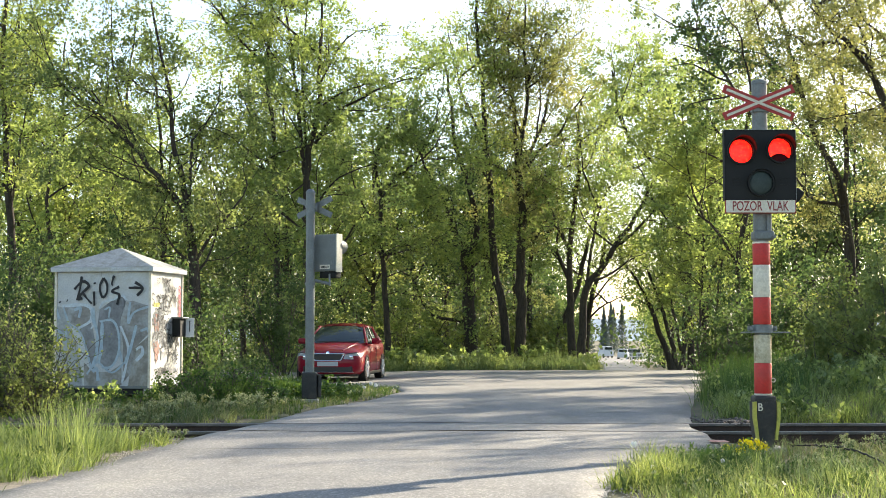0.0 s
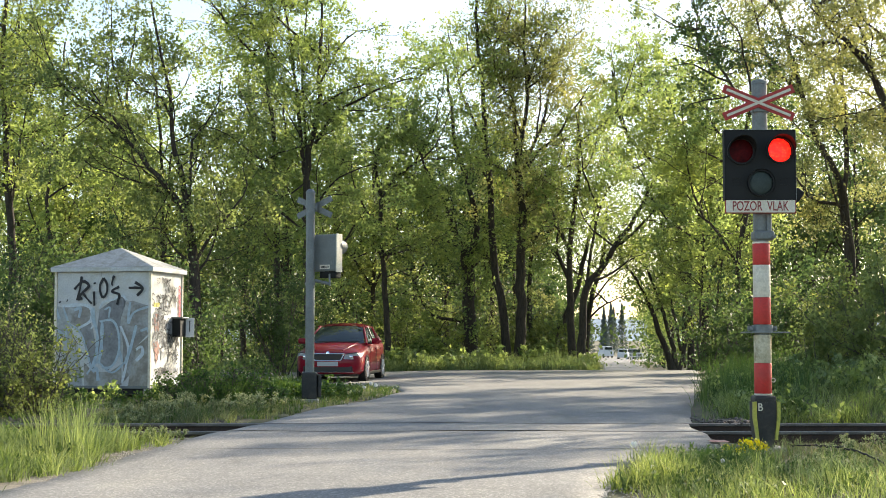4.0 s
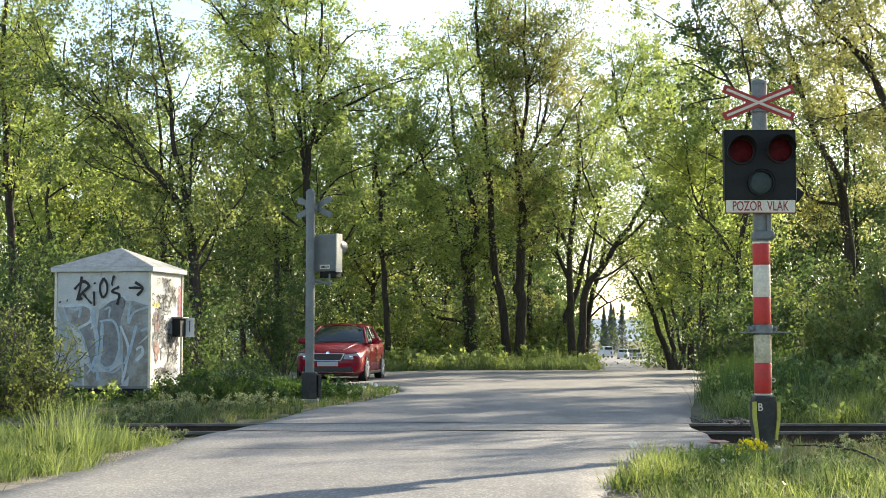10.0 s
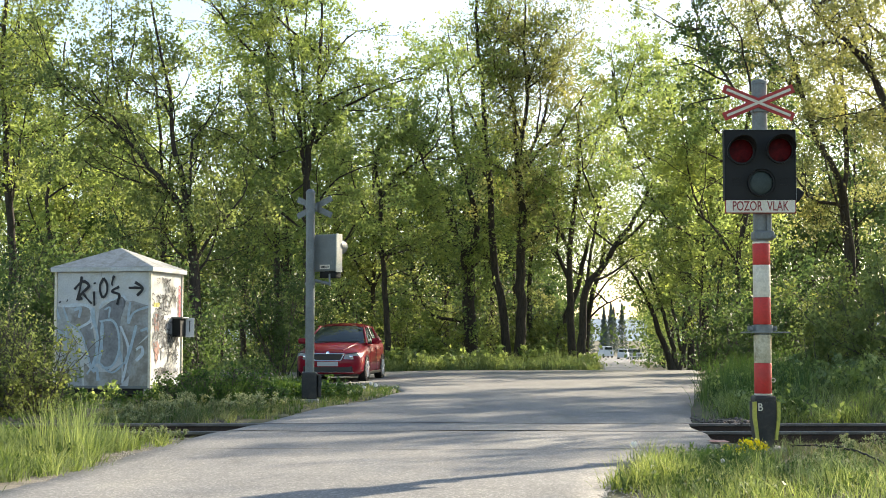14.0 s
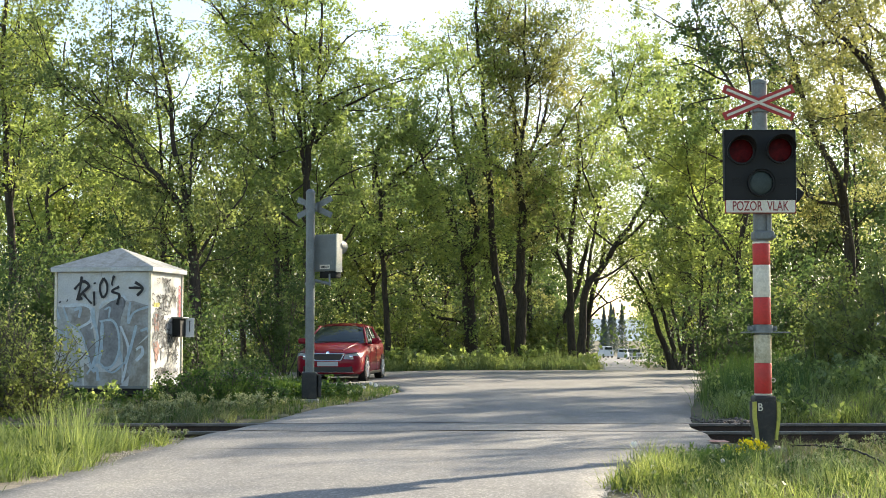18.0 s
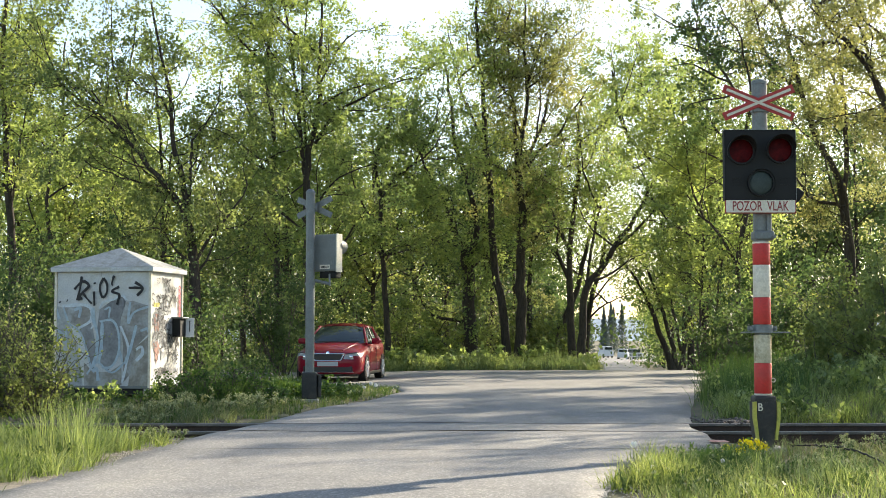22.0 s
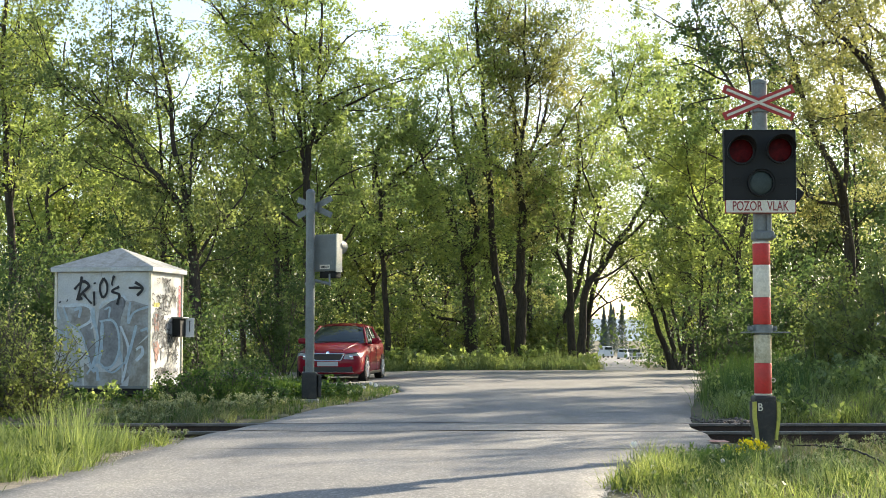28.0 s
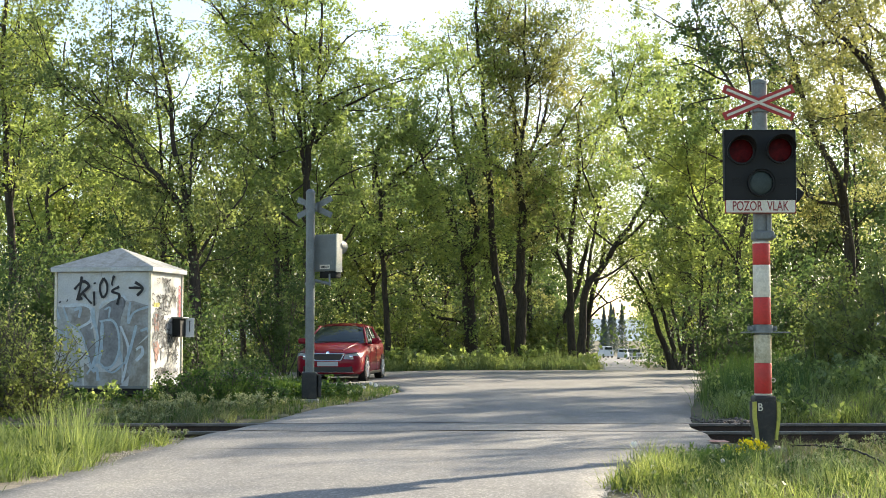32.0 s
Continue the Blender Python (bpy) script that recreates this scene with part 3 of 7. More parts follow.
def tree(name, at, stems, leaf, label, seed, wood=BARK, reach=2.9, first=0.3, per_metre=2.4, leaf_size=0.1, leaves=42, twigs=9, clump=0.21, extra=2, limb_first=0.12, lift=0.03, group="trees at the wood's edge", category="tree", split=True):
    """A tree: stems as lines of nodes (x, y, z from its foot) with a foot radius; side branches, twigs and leaves grow from them."""
    g = np.random.default_rng(seed)
    t = thing(name, pose(at[0], at[1], float(ground_height(at[0], at[1])) - 0.1), label, category, group)
    rest, spots, faces = Tubes(), [], []
    stems = list(stems)
    for k in range(extra):  # lesser limbs that rise from the main ones
        r0, r1, nodes = stems[k % len(stems)]
        nodes = np.asarray(nodes, float)
        f = g.uniform(0.45, 0.85) * (len(nodes) - 1)
        i = min(int(f), len(nodes) - 2)
        root = nodes[i] + (nodes[i + 1] - nodes[i]) * (f - i)
        if root[2] < 2.5:
            continue
        a, long = g.uniform(0, math.tau), g.uniform(2.4, 4.2) * reach / 2.9
        out = np.array((math.cos(a), math.sin(a) * 0.8, 0))
        stems.append((0.045, 0.012, (root, root + out * long * 0.45 + np.array((0, 0, long * 0.35)), root + out * long * 0.7 + np.array((0, 0, long * 0.95)))))
    for number, (r0, r1, nodes) in enumerate(stems):
        line = smooth_line(nodes, 0.45, g, 0.025)
        radii = np.linspace(r0, r1, len(line)) * 0.88
        if nodes[0][2] < 0.1:
            radii[0] *= 1.5
            radii[1] *= 1.12
        stem = Tubes()
        stem.add(line, radii, 9)
        hang("trunk" if number == 0 else "limb", stem.mesh("stem"), wood, t, smooth=True)
        run = np.linalg.norm(np.diff(line, axis=0), axis=1).sum()
        begin = first if nodes[0][2] < 0.1 else limb_first
        for f in np.sort(g.uniform(begin, 1.0, int(run * per_metre * (1 - begin)))):
            k = min(int(f * (len(line) - 1)), len(line) - 2)
            up = line[k + 1] - line[k]
            out = g.normal(size=3) * np.array((1, 1, 0.45))
            way = out / np.linalg.norm(out) + up / np.linalg.norm(up) * 0.42
            size = reach * g.uniform(0.45, 1.1) * (1.08 - 0.4 * f)
            branch, end = shoot(g, line[k], way, size, 6, 0.2, lift)
            rb = min(radii[k] * 0.55, 0.007 + 0.007 * size)
            fine = Tubes() if split else rest
            fine.add(branch, np.linspace(rb, 0.005, 7), 5 if split else 3)
            for _ in range(twigs):
                i = g.integers(2, 7)
                twig, _w = shoot(g, branch[i], g.normal(size=3) + end * 0.6, size * g.uniform(0.22, 0.45), 3, 0.25, lift)
                if split:
                    fine.add(twig, (0.006, 0.005, 0.004, 0.003), 3)
                m = max(4, int(leaves * g.uniform(0.35, 1.5) * (1.1 - 0.2 * f)))
                p, up = spray(g, twig[3], m, clump * g.uniform(0.6, 1.15), 0.35)
                spots.append(p)
                faces.append(up)
            if split:
                hang("branch", fine.mesh("branch"), wood, t)
    if not split:
        tagged(hang("twig_mass", rest.mesh("twig_mass"), wood, t), kind="stuff")
    v, f = sprayed_leaves(g, np.concatenate(spots), np.concatenate(faces), leaf_size)
    hang("crown", mesh_from("crown", v, f), leaf, t)
    return t


def shrub(at, radius, height, leaf, label, seed, stems=9, leaf_size=0.12, leaves=2600, wood=BARK_PALE, group="shrubs of the undergrowth", name="shrub"):
    """A many-stemmed bush with leaves in clumps round its shoots."""
    g = np.random.default_rng(seed)
    t = thing(name, pose(at[0], at[1], float(ground_height(at[0], at[1])) - 0.06), label, "shrub", group)
    spots, faces = [], []
    for _ in range(stems):
        a = g.uniform(0, math.tau)
        wood_ = Tubes()
        way = np.array((math.cos(a) * radius * 0.7, math.sin(a) * radius * 0.7, height * g.uniform(0.5, 1.0)))
        line, end = shoot(g, (math.cos(a) * 0.12, math.sin(a) * 0.12, 0), way, np.linalg.norm(way), 8, 0.12, 0.02)
        wood_.add(line, np.linspace(0.008 + 0.005 * height, 0.004, 9), 5)
        for _ in range(10):
            i = g.integers(1, 9)
            twig, _w = shoot(g, line[i], g.normal(size=3) + end * 0.5, radius * g.uniform(0.3, 0.7), 3, 0.25, 0.05)
            wood_.add(twig, (0.006, 0.005, 0.004, 0.002), 3)
            m = int(leaves / stems / 10 * g.uniform(0.2, 1.8)) + 1
            p, up = spray(g, twig[3] + (twig[1] - twig[3]) * g.random(), m, radius * g.uniform(0.07, 0.16), 0.45)
            spots.append(p)
            faces.append(up)
        hang("stem", wood_.mesh("stem"), wood, t)
    v, f = sprayed_leaves(g, np.concatenate(spots), np.concatenate(faces), leaf_size)
    v[:, 2] = np.maximum(v[:, 2], 0.04)
    hang("foliage", mesh_from("foliage", v, f), leaf, t)
    return t


tree("oak_tree", (-13.06, 45), (
    (0.19, 0.05, ((0, 0, 0), (-0.23, 0.00, 3.67), (-0.39, 0.00, 5.77), (-0.55, 0.00, 8.06), (-0.64, 0.00, 9.83), (-0.58, 0.00, 11.61), (-0.54, 0.00, 13.22))),
    (0.06, 0.02, ((-0.47, 0.00, 7.35), (-0.41, 0.40, 9.37), (-0.43, 0.80, 10.89), (-0.49, 1.20, 12.63))),
    (0.06, 0.015, ((-0.37, 0.00, 5.77), (-1.04, -0.50, 6.76), (-1.25, -1.00, 8.25))),
    (0.05, 0.015, ((-0.32, -0.00, 4.89), (0.21, -0.40, 8.17), (0.57, -0.80, 8.89), (0.77, -1.20, 9.77))),
), LEAF_LIME, "tall slender tree in fresh leaf behind the cabinet", 21, leaves=42)
tree("oak_tree", (-6.88, 41), (
    (0.21, 0.15, ((0, 0, 0), (-0.05, 0.00, 2.00), (-0.09, 0.00, 3.28), (-0.30, 0.00, 4.47))),
    (0.12, 0.02, ((-0.30, -0.00, 4.47), (-0.60, -0.21, 5.09), (-0.91, -0.43, 5.54), (-1.27, -0.64, 5.99), (-1.62, -0.86, 6.44), (-1.97, -1.07, 6.93), (-2.38, -1.29, 7.55), (-2.74, -1.50, 7.98))),
    (0.1, 0.02, ((-0.30, 0.00, 4.47), (-0.50, 0.10, 5.68), (-0.69, 0.20, 6.42), (-0.83, 0.30, 7.16), (-0.89, 0.40, 7.82), (-1.05, 0.50, 8.82), (-1.32, 0.60, 9.83), (-1.52, 0.70, 10.84), (-1.68, 0.80, 12.02))),
    (0.05, 0.012, ((-0.64, -0.00, 5.06), (-1.11, -0.36, 5.39), (-1.48, -0.72, 5.56), (-1.95, -1.08, 5.63), (-2.42, -1.44, 5.82), (-2.79, -1.80, 6.05))),
    (0.05, 0.012, ((-1.80, 0.00, 6.55), (-2.37, -0.33, 6.97), (-2.74, -0.67, 7.38), (-3.16, -1.00, 7.34))),
    (0.05, 0.012, ((-0.79, 0.00, 7.44), (-1.15, 0.25, 8.04), (-1.77, 0.50, 8.38), (-2.40, 0.75, 8.95), (-2.87, 1.00, 9.50))),
    (0.06, 0.015, ((-0.35, 0.00, 4.71), (-0.29, 0.24, 6.02), (-0.24, 0.48, 6.86), (0.02, 0.72, 7.32), (0.35, 0.96, 8.08), (0.42, 1.20, 8.95))),
    (0.06, 0.015, ((-0.09, 0.00, 3.35), (0.41, 0.30, 4.32), (0.77, 0.60, 4.76), (1.08, 0.90, 5.28), (1.17, 1.20, 5.97))),
    (0.045, 0.012, ((-1.45, 0.00, 6.07), (-2.10, 0.20, 7.39), (-2.48, 0.40, 8.48), (-2.69, 0.60, 9.66), (-2.69, 0.80, 11.19))),
    (0.035, 0.01, ((-2.68, -0.00, 7.76), (-3.36, -0.27, 8.20), (-3.86, -0.53, 8.79), (-4.19, -0.80, 9.21))),
    (0.05, 0.012, ((-0.09, -0.00, 3.28), (-0.49, -0.47, 3.64), (-0.80, -0.93, 4.16), (-1.14, -1.40, 4.20))),
), LEAF_MID, "forked oak in fresh leaf beside the cabinet", 22, per_metre=1.7, leaves=44, twigs=9, leaf_size=0.092)
tree("oak_tree", (-5.37, 48), (
    (0.16, 0.04, ((0, 0, 0), (-0.10, 0.00, 4.40), (-0.17, 0.00, 6.08), (-0.22, 0.00, 7.39), (-0.32, 0.00, 8.71), (-0.48, 0.00, 10.04), (-0.38, 0.00, 11.17), (-0.29, 0.00, 12.31), (-0.28, 0.00, 14.03))),
    (0.05, 0.015, ((-0.48, 0.00, 10.22), (-0.96, -0.25, 10.65), (-1.49, -0.50, 11.26), (-1.92, -0.75, 11.67), (-2.34, -1.00, 11.86))),
    (0.05, 0.015, ((-0.19, -0.00, 6.64), (-0.63, -0.40, 6.78), (-1.10, -0.80, 7.10), (-1.48, -1.20, 7.20))),
    (0.045, 0.012, ((-0.28, 0.00, 8.24), (-0.91, 0.27, 8.47), (-1.33, 0.53, 9.18), (-1.57, 0.80, 10.19))),
), LEAF_LIME, "slim tree with thin young leaves", 23, leaves=36, per_metre=2.2)
tree("oak_tree", (-4.19, 46), (
    (0.2, 0.13, ((0, 0, 0), (-0.05, 0.00, 3.19), (-0.11, 0.00, 4.97), (-0.17, 0.00, 6.23))),
    (0.12, 0.03, ((-0.17, 0.00, 6.23), (-0.04, 0.04, 7.14), (0.10, 0.09, 7.87), (0.20, 0.13, 8.51), (0.21, 0.17, 9.51), (0.29, 0.21, 10.80), (0.33, 0.26, 11.91), (0.36, 0.30, 13.39))),
    (0.08, 0.02, ((-0.17, 0.00, 6.23), (-0.38, 0.16, 7.88), (-0.55, 0.32, 9.54), (-0.72, 0.48, 10.85), (-0.91, 0.64, 11.99), (-1.03, 0.80, 13.33))),
    (0.06, 0.015, ((-0.14, 0.00, 6.32), (-0.24, 0.35, 8.27), (-0.35, 0.70, 9.79), (-0.28, 1.05, 11.16), (-0.20, 1.40, 13.11))),
    (0.07, 0.015, ((0.14, -0.00, 7.40), (0.55, -0.27, 7.96), (0.93, -0.53, 8.38), (1.65, -0.80, 8.71), (2.54, -1.07, 9.11), (3.42, -1.33, 9.32), (3.91, -1.60, 9.57))),
    (0.045, 0.012, ((0.23, 0.00, 8.48), (0.90, -0.25, 8.93), (1.81, -0.50, 9.21), (2.71, -0.75, 9.31), (3.24, -1.00, 9.51))),
    (0.045, 0.012, ((0.22, 0.00, 9.12), (0.55, 0.15, 9.87), (1.08, 0.30, 10.78), (1.79, 0.45, 11.21), (2.48, 0.60, 11.32))),
    (0.045, 0.012, ((-0.17, 0.00, 6.14), (-0.57, -0.50, 5.78), (-0.95, -1.00, 5.50))),
    (0.06, 0.015, ((-0.05, -0.00, 3.37), (0.94, -0.40, 4.05), (1.40, -0.80, 4.64), (1.79, -1.20, 5.13))),
    (0.05, 0.012, ((-0.11, 0.00, 4.80), (0.34, 0.25, 5.72), (0.86, 0.50, 6.38), (1.57, 0.75, 6.68), (2.14, 1.00, 6.97))),
), LEAF_LIME, "many-stemmed tree with long reaching limbs", 24, per_metre=1.9, leaves=39, reach=2.6)
tree("oak_tree", (-1.93, 51), (
    (0.14, 0.04, ((0, 0, 0), (-0.10, 0.00, 2.63), (-0.17, 0.00, 4.01), (-0.29, 0.00, 5.00), (-0.25, 0.00, 6.19), (-0.49, 0.00, 7.19), (-0.22, 0.00, 8.09), (0.06, 0.00, 8.69), (0.14, 0.00, 9.99))),
    (0.05, 0.015, ((-0.25, 0.00, 6.00), (0.28, -0.50, 6.74), (0.88, -1.00, 7.03))),
    (0.05, 0.015, ((-0.29, 0.00, 5.00), (-0.94, 0.33, 5.83), (-1.32, 0.67, 6.87), (-1.43, 1.00, 8.13))),
    (0.05, 0.015, ((-0.18, -0.00, 4.01), (0.68, -0.70, 4.17), (1.31, -1.40, 3.97))),
    (0.04, 0.012, ((-0.21, -0.00, 4.41), (-0.88, -0.60, 3.98), (-1.39, -1.20, 3.85))),
), LEAF_LIME, "young tree with bright leaf behind the red car", 25, leaves=44, first=0.22, twigs=10)
tree("oak_tree", (1.02, 55), (
    (0.33, 0.22, ((0, 0, 0), (-0.02, 0.00, 1.90), (-0.06, 0.00, 3.60), (-0.21, 0.00, 4.67))),
    (0.14, 0.03, ((-0.21, 0.00, 4.67), (-0.55, 0.13, 5.21), (-0.89, 0.27, 6.08), (-1.32, 0.40, 6.96), (-1.71, 0.53, 7.73), (-2.08, 0.67, 8.84), (-2.24, 0.80, 10.17))),
    (0.15, 0.03, ((-0.04, 0.00, 4.24), (0.28, 0.09, 5.32), (0.09, 0.17, 6.40), (-0.20, 0.26, 7.49), (-0.55, 0.34, 8.47), (-0.67, 0.43, 9.68), (-0.85, 0.51, 11.22), (-1.06, 0.60, 12.77))),
    (0.09, 0.02, ((-0.12, -0.00, 4.20), (-0.58, -0.40, 4.73), (-1.31, -0.80, 4.93), (-2.04, -1.20, 4.84), (-2.76, -1.60, 4.73))),
    (0.09, 0.02, ((0.00, 0.00, 3.81), (0.57, 0.40, 4.26), (0.88, 0.80, 3.85), (1.29, 1.20, 3.22))),
    (0.08, 0.02, ((-0.06, -0.00, 1.79), (-0.79, -0.30, 1.89), (-1.42, -0.60, 2.06), (-1.77, -0.90, 2.47), (-1.98, -1.20, 3.13))),
    (0.07, 0.02, ((-0.25, 0.00, 4.78), (-1.10, -0.33, 5.60), (-1.84, -0.67, 5.89), (-2.47, -1.00, 6.71))),
), LEAF_LIME, "stout old oak trunk with spreading limbs", 26, leaves=30, per_metre=2.2, twigs=10)
tree("maple_tree", (2.37, 54), (
    (0.2, 0.035, ((0, 0, 0), (-0.09, 0.00, 2.09), (-0.40, 0.00, 3.35), (-0.53, 0.00, 4.60), (-0.61, 0.00, 5.86), (-0.65, 0.00, 7.13), (-0.81, 0.00, 8.40), (-0.87, 0.00, 9.88), (-0.94, 0.00, 10.94), (-1.02, 0.00, 12.01), (-1.14, 0.00, 13.29), (-1.23, 0.00, 15.65))),
    (0.055, 0.015, ((-0.81, 0.00, 8.29), (-1.29, 0.20, 9.49), (-1.71, 0.40, 10.59), (-1.92, 0.60, 11.70), (-2.24, 0.80, 13.04))),
    (0.045, 0.012, ((-0.87, -0.00, 9.67), (-0.36, -0.40, 10.03), (0.14, -0.80, 10.38))),
    (0.04, 0.012, ((-0.98, 0.00, 11.37), (-0.59, 0.27, 12.28), (-0.32, 0.53, 13.41), (-0.18, 0.80, 14.99))),
    (0.05, 0.014, ((-0.65, 0.00, 6.92), (-1.20, -0.50, 7.91), (-1.59, -1.00, 8.57))),
), LEAF_LIME, "tall twin-trunked tree with lime young leaves", 27, leaves=27, first=0.38, per_metre=2.0, reach=2.5)
tree("maple_tree", (2.79, 54), (
    (0.25, 0.16, ((0, 0, 0), (0.09, 0.00, 1.88), (0.08, 0.00, 3.56), (0.10, 0.00, 4.81), (0.17, 0.00, 5.86), (0.02, 0.00, 7.02))),
    (0.11, 0.015, ((0.07, 0.00, 6.96), (0.11, 0.00, 8.40), (0.28, 0.00, 9.46), (0.33, 0.00, 10.73), (0.19, 0.00, 12.01), (0.30, 0.00, 13.50), (0.26, 0.00, 15.44))),
    (0.1, 0.015, ((0.02, 0.00, 6.96), (-0.09, 0.16, 8.63), (-0.14, 0.32, 9.93), (-0.28, 0.48, 11.25), (-0.35, 0.64, 12.57), (-0.19, 0.80, 14.78))),
    (0.09, 0.014, ((0.11, 0.00, 7.02), (0.41, 0.13, 7.99), (0.72, 0.27, 8.69), (1.05, 0.40, 9.52), (1.30, 0.53, 10.83), (1.83, 0.67, 12.14), (2.57, 0.80, 12.93))),
    (0.08, 0.014, ((0.17, -0.00, 7.13), (0.68, -0.24, 8.03), (1.40, -0.48, 8.63), (1.80, -0.72, 9.24), (2.30, -0.96, 10.02), (2.53, -1.20, 10.35))),
    (0.05, 0.012, ((0.40, 0.00, 8.02), (0.94, 0.33, 9.04), (1.50, 0.67, 9.95), (2.10, 1.00, 10.48))),
    (0.05, 0.012, ((0.31, 0.00, 10.52), (0.64, 0.20, 11.62), (0.96, 0.40, 12.74), (1.13, 0.60, 14.51))),
    (0.045, 0.012, ((0.31, -0.00, 10.31), (0.74, -0.20, 11.65), (1.43, -0.40, 12.56), (1.98, -0.60, 13.26))),
    (0.045, 0.012, ((-0.14, -0.00, 9.67), (-0.56, -0.20, 10.48), (-0.86, -0.40, 11.19), (-1.04, -0.60, 12.31))),
    (0.04, 0.012, ((-0.11, 0.00, 10.41), (0.06, 0.50, 11.89), (0.03, 1.00, 13.52))),
    (0.06, 0.014, ((0.02, 0.00, 6.81), (-0.37, -0.33, 7.26), (-0.80, -0.67, 7.47), (-1.10, -1.00, 7.60))),
    (0.07, 0.014, ((0.17, -0.00, 6.29), (0.77, -0.47, 7.03), (1.36, -0.93, 7.31), (2.04, -1.40, 7.55))),
    (0.045, 0.012, ((0.70, 0.00, 8.65), (0.88, 0.13, 10.12), (0.84, 0.27, 11.42), (1.28, 0.40, 13.17))),
    (0.04, 0.012, ((0.11, 0.00, 8.82), (-0.26, -0.33, 9.62), (-0.69, -0.67, 9.88), (-0.97, -1.00, 9.72))),
), LEAF_RUSSET, "tall twin-trunked tree with bronze young leaves", 28, leaves=31, reach=2.3, per_metre=2.1, leaf_size=0.095)
tree("oak_tree", (3.71, 58), (
    (0.15, 0.04, ((0, 0, 0), (-0.19, 0.09, 1.50), (-0.29, 0.17, 2.40), (-0.28, 0.26, 3.75), (-0.16, 0.34, 4.66), (0.17, 0.43, 5.69), (0.86, 0.51, 6.38), (1.21, 0.60, 7.42))),
), LEAF_LIME, "leaning tree with lime-green leaves", 29, leaves=32, first=0.5)
tree("oak_tree", (4.0, 57), (
    (0.18, 0.04, ((0, 0, 0), (0.14, 0.07, 1.05), (0.44, 0.15, 1.42), (0.82, 0.22, 2.11), (1.28, 0.30, 3.26), (1.58, 0.38, 4.60), (1.89, 0.45, 5.72), (2.12, 0.53, 6.85), (2.63, 0.60, 8.21))),
), LEAF_LIME, "crooked leaning tree with lime-green leaves", 30, leaves=32, first=0.6)
tree("oak_tree", (4.79, 54), (
    (0.19, 0.05, ((0, 0, 0), (-0.05, 0.00, 1.88), (-0.11, 0.00, 3.56), (-0.06, 0.00, 4.81), (0.08, 0.00, 6.07), (0.25, 0.00, 7.34), (0.22, 0.00, 9.03), (0.39, 0.00, 10.09))),
    (0.09, 0.02, ((-0.11, 0.00, 3.35), (-0.56, 0.27, 4.41), (-0.43, 0.53, 5.38), (-0.83, 0.80, 6.36))),
    (0.08, 0.02, ((-0.06, 0.00, 4.39), (-0.51, -0.50, 5.19), (-0.86, -1.00, 5.47))),
), LEAF_LIME, "straight trunk with lime-green crown", 31, leaves=36, first=0.5, limb_first=0.4, reach=3.0)
tree("oak_tree", (4.99, 53), (
    (0.2, 0.04, ((0, 0, 0), (0.07, 0.00, 1.87), (0.20, 0.00, 3.00), (0.68, 0.00, 3.72), (1.19, 0.00, 4.44), (1.76, 0.00, 5.32), (2.34, 0.00, 6.19), (2.76, 0.00, 7.22), (2.97, 0.00, 8.05))),
    (0.08, 0.018, ((0.18, 0.00, 2.89), (0.32, 0.16, 3.93), (0.51, 0.32, 4.97), (0.78, 0.48, 6.03), (1.14, 0.64, 6.77), (1.46, 0.80, 7.53))),
    (0.07, 0.015, ((1.19, -0.00, 4.44), (1.87, -0.35, 5.03), (2.65, -0.70, 5.88), (3.20, -1.05, 6.19), (3.65, -1.40, 6.30))),
    (0.06, 0.014, ((0.39, 0.00, 3.30), (1.15, -0.33, 3.60), (1.62, -0.67, 3.99), (2.19, -1.00, 4.27))),
), LEAF_LIME, "tree arching over the road with lime leaves", 32, leaves=30, first=0.55, limb_first=0.4, reach=2.7)
tree("oak_tree", (5.83, 60), (
    (0.17, 0.04, ((0, 0, 0), (0.01, 0.00, 1.05), (0.09, 0.00, 2.09), (0.30, 0.00, 3.37), (0.68, 0.00, 4.53), (0.83, 0.00, 5.70), (0.95, 0.00, 7.10))),
    (0.06, 0.015, ((0.11, -0.00, 2.21), (0.55, -0.27, 2.66), (1.07, -0.53, 3.02), (1.59, -0.80, 3.15))),
    (0.05, 0.014, ((0.21, 0.00, 2.90), (0.89, 0.27, 3.73), (1.49, 0.53, 4.28), (2.09, 0.80, 4.53))),
), LEAF_LIME, "dark slim trunk at the gap in the wood", 33, leaves=22, first=0.62, limb_first=0.4, reach=2.4)
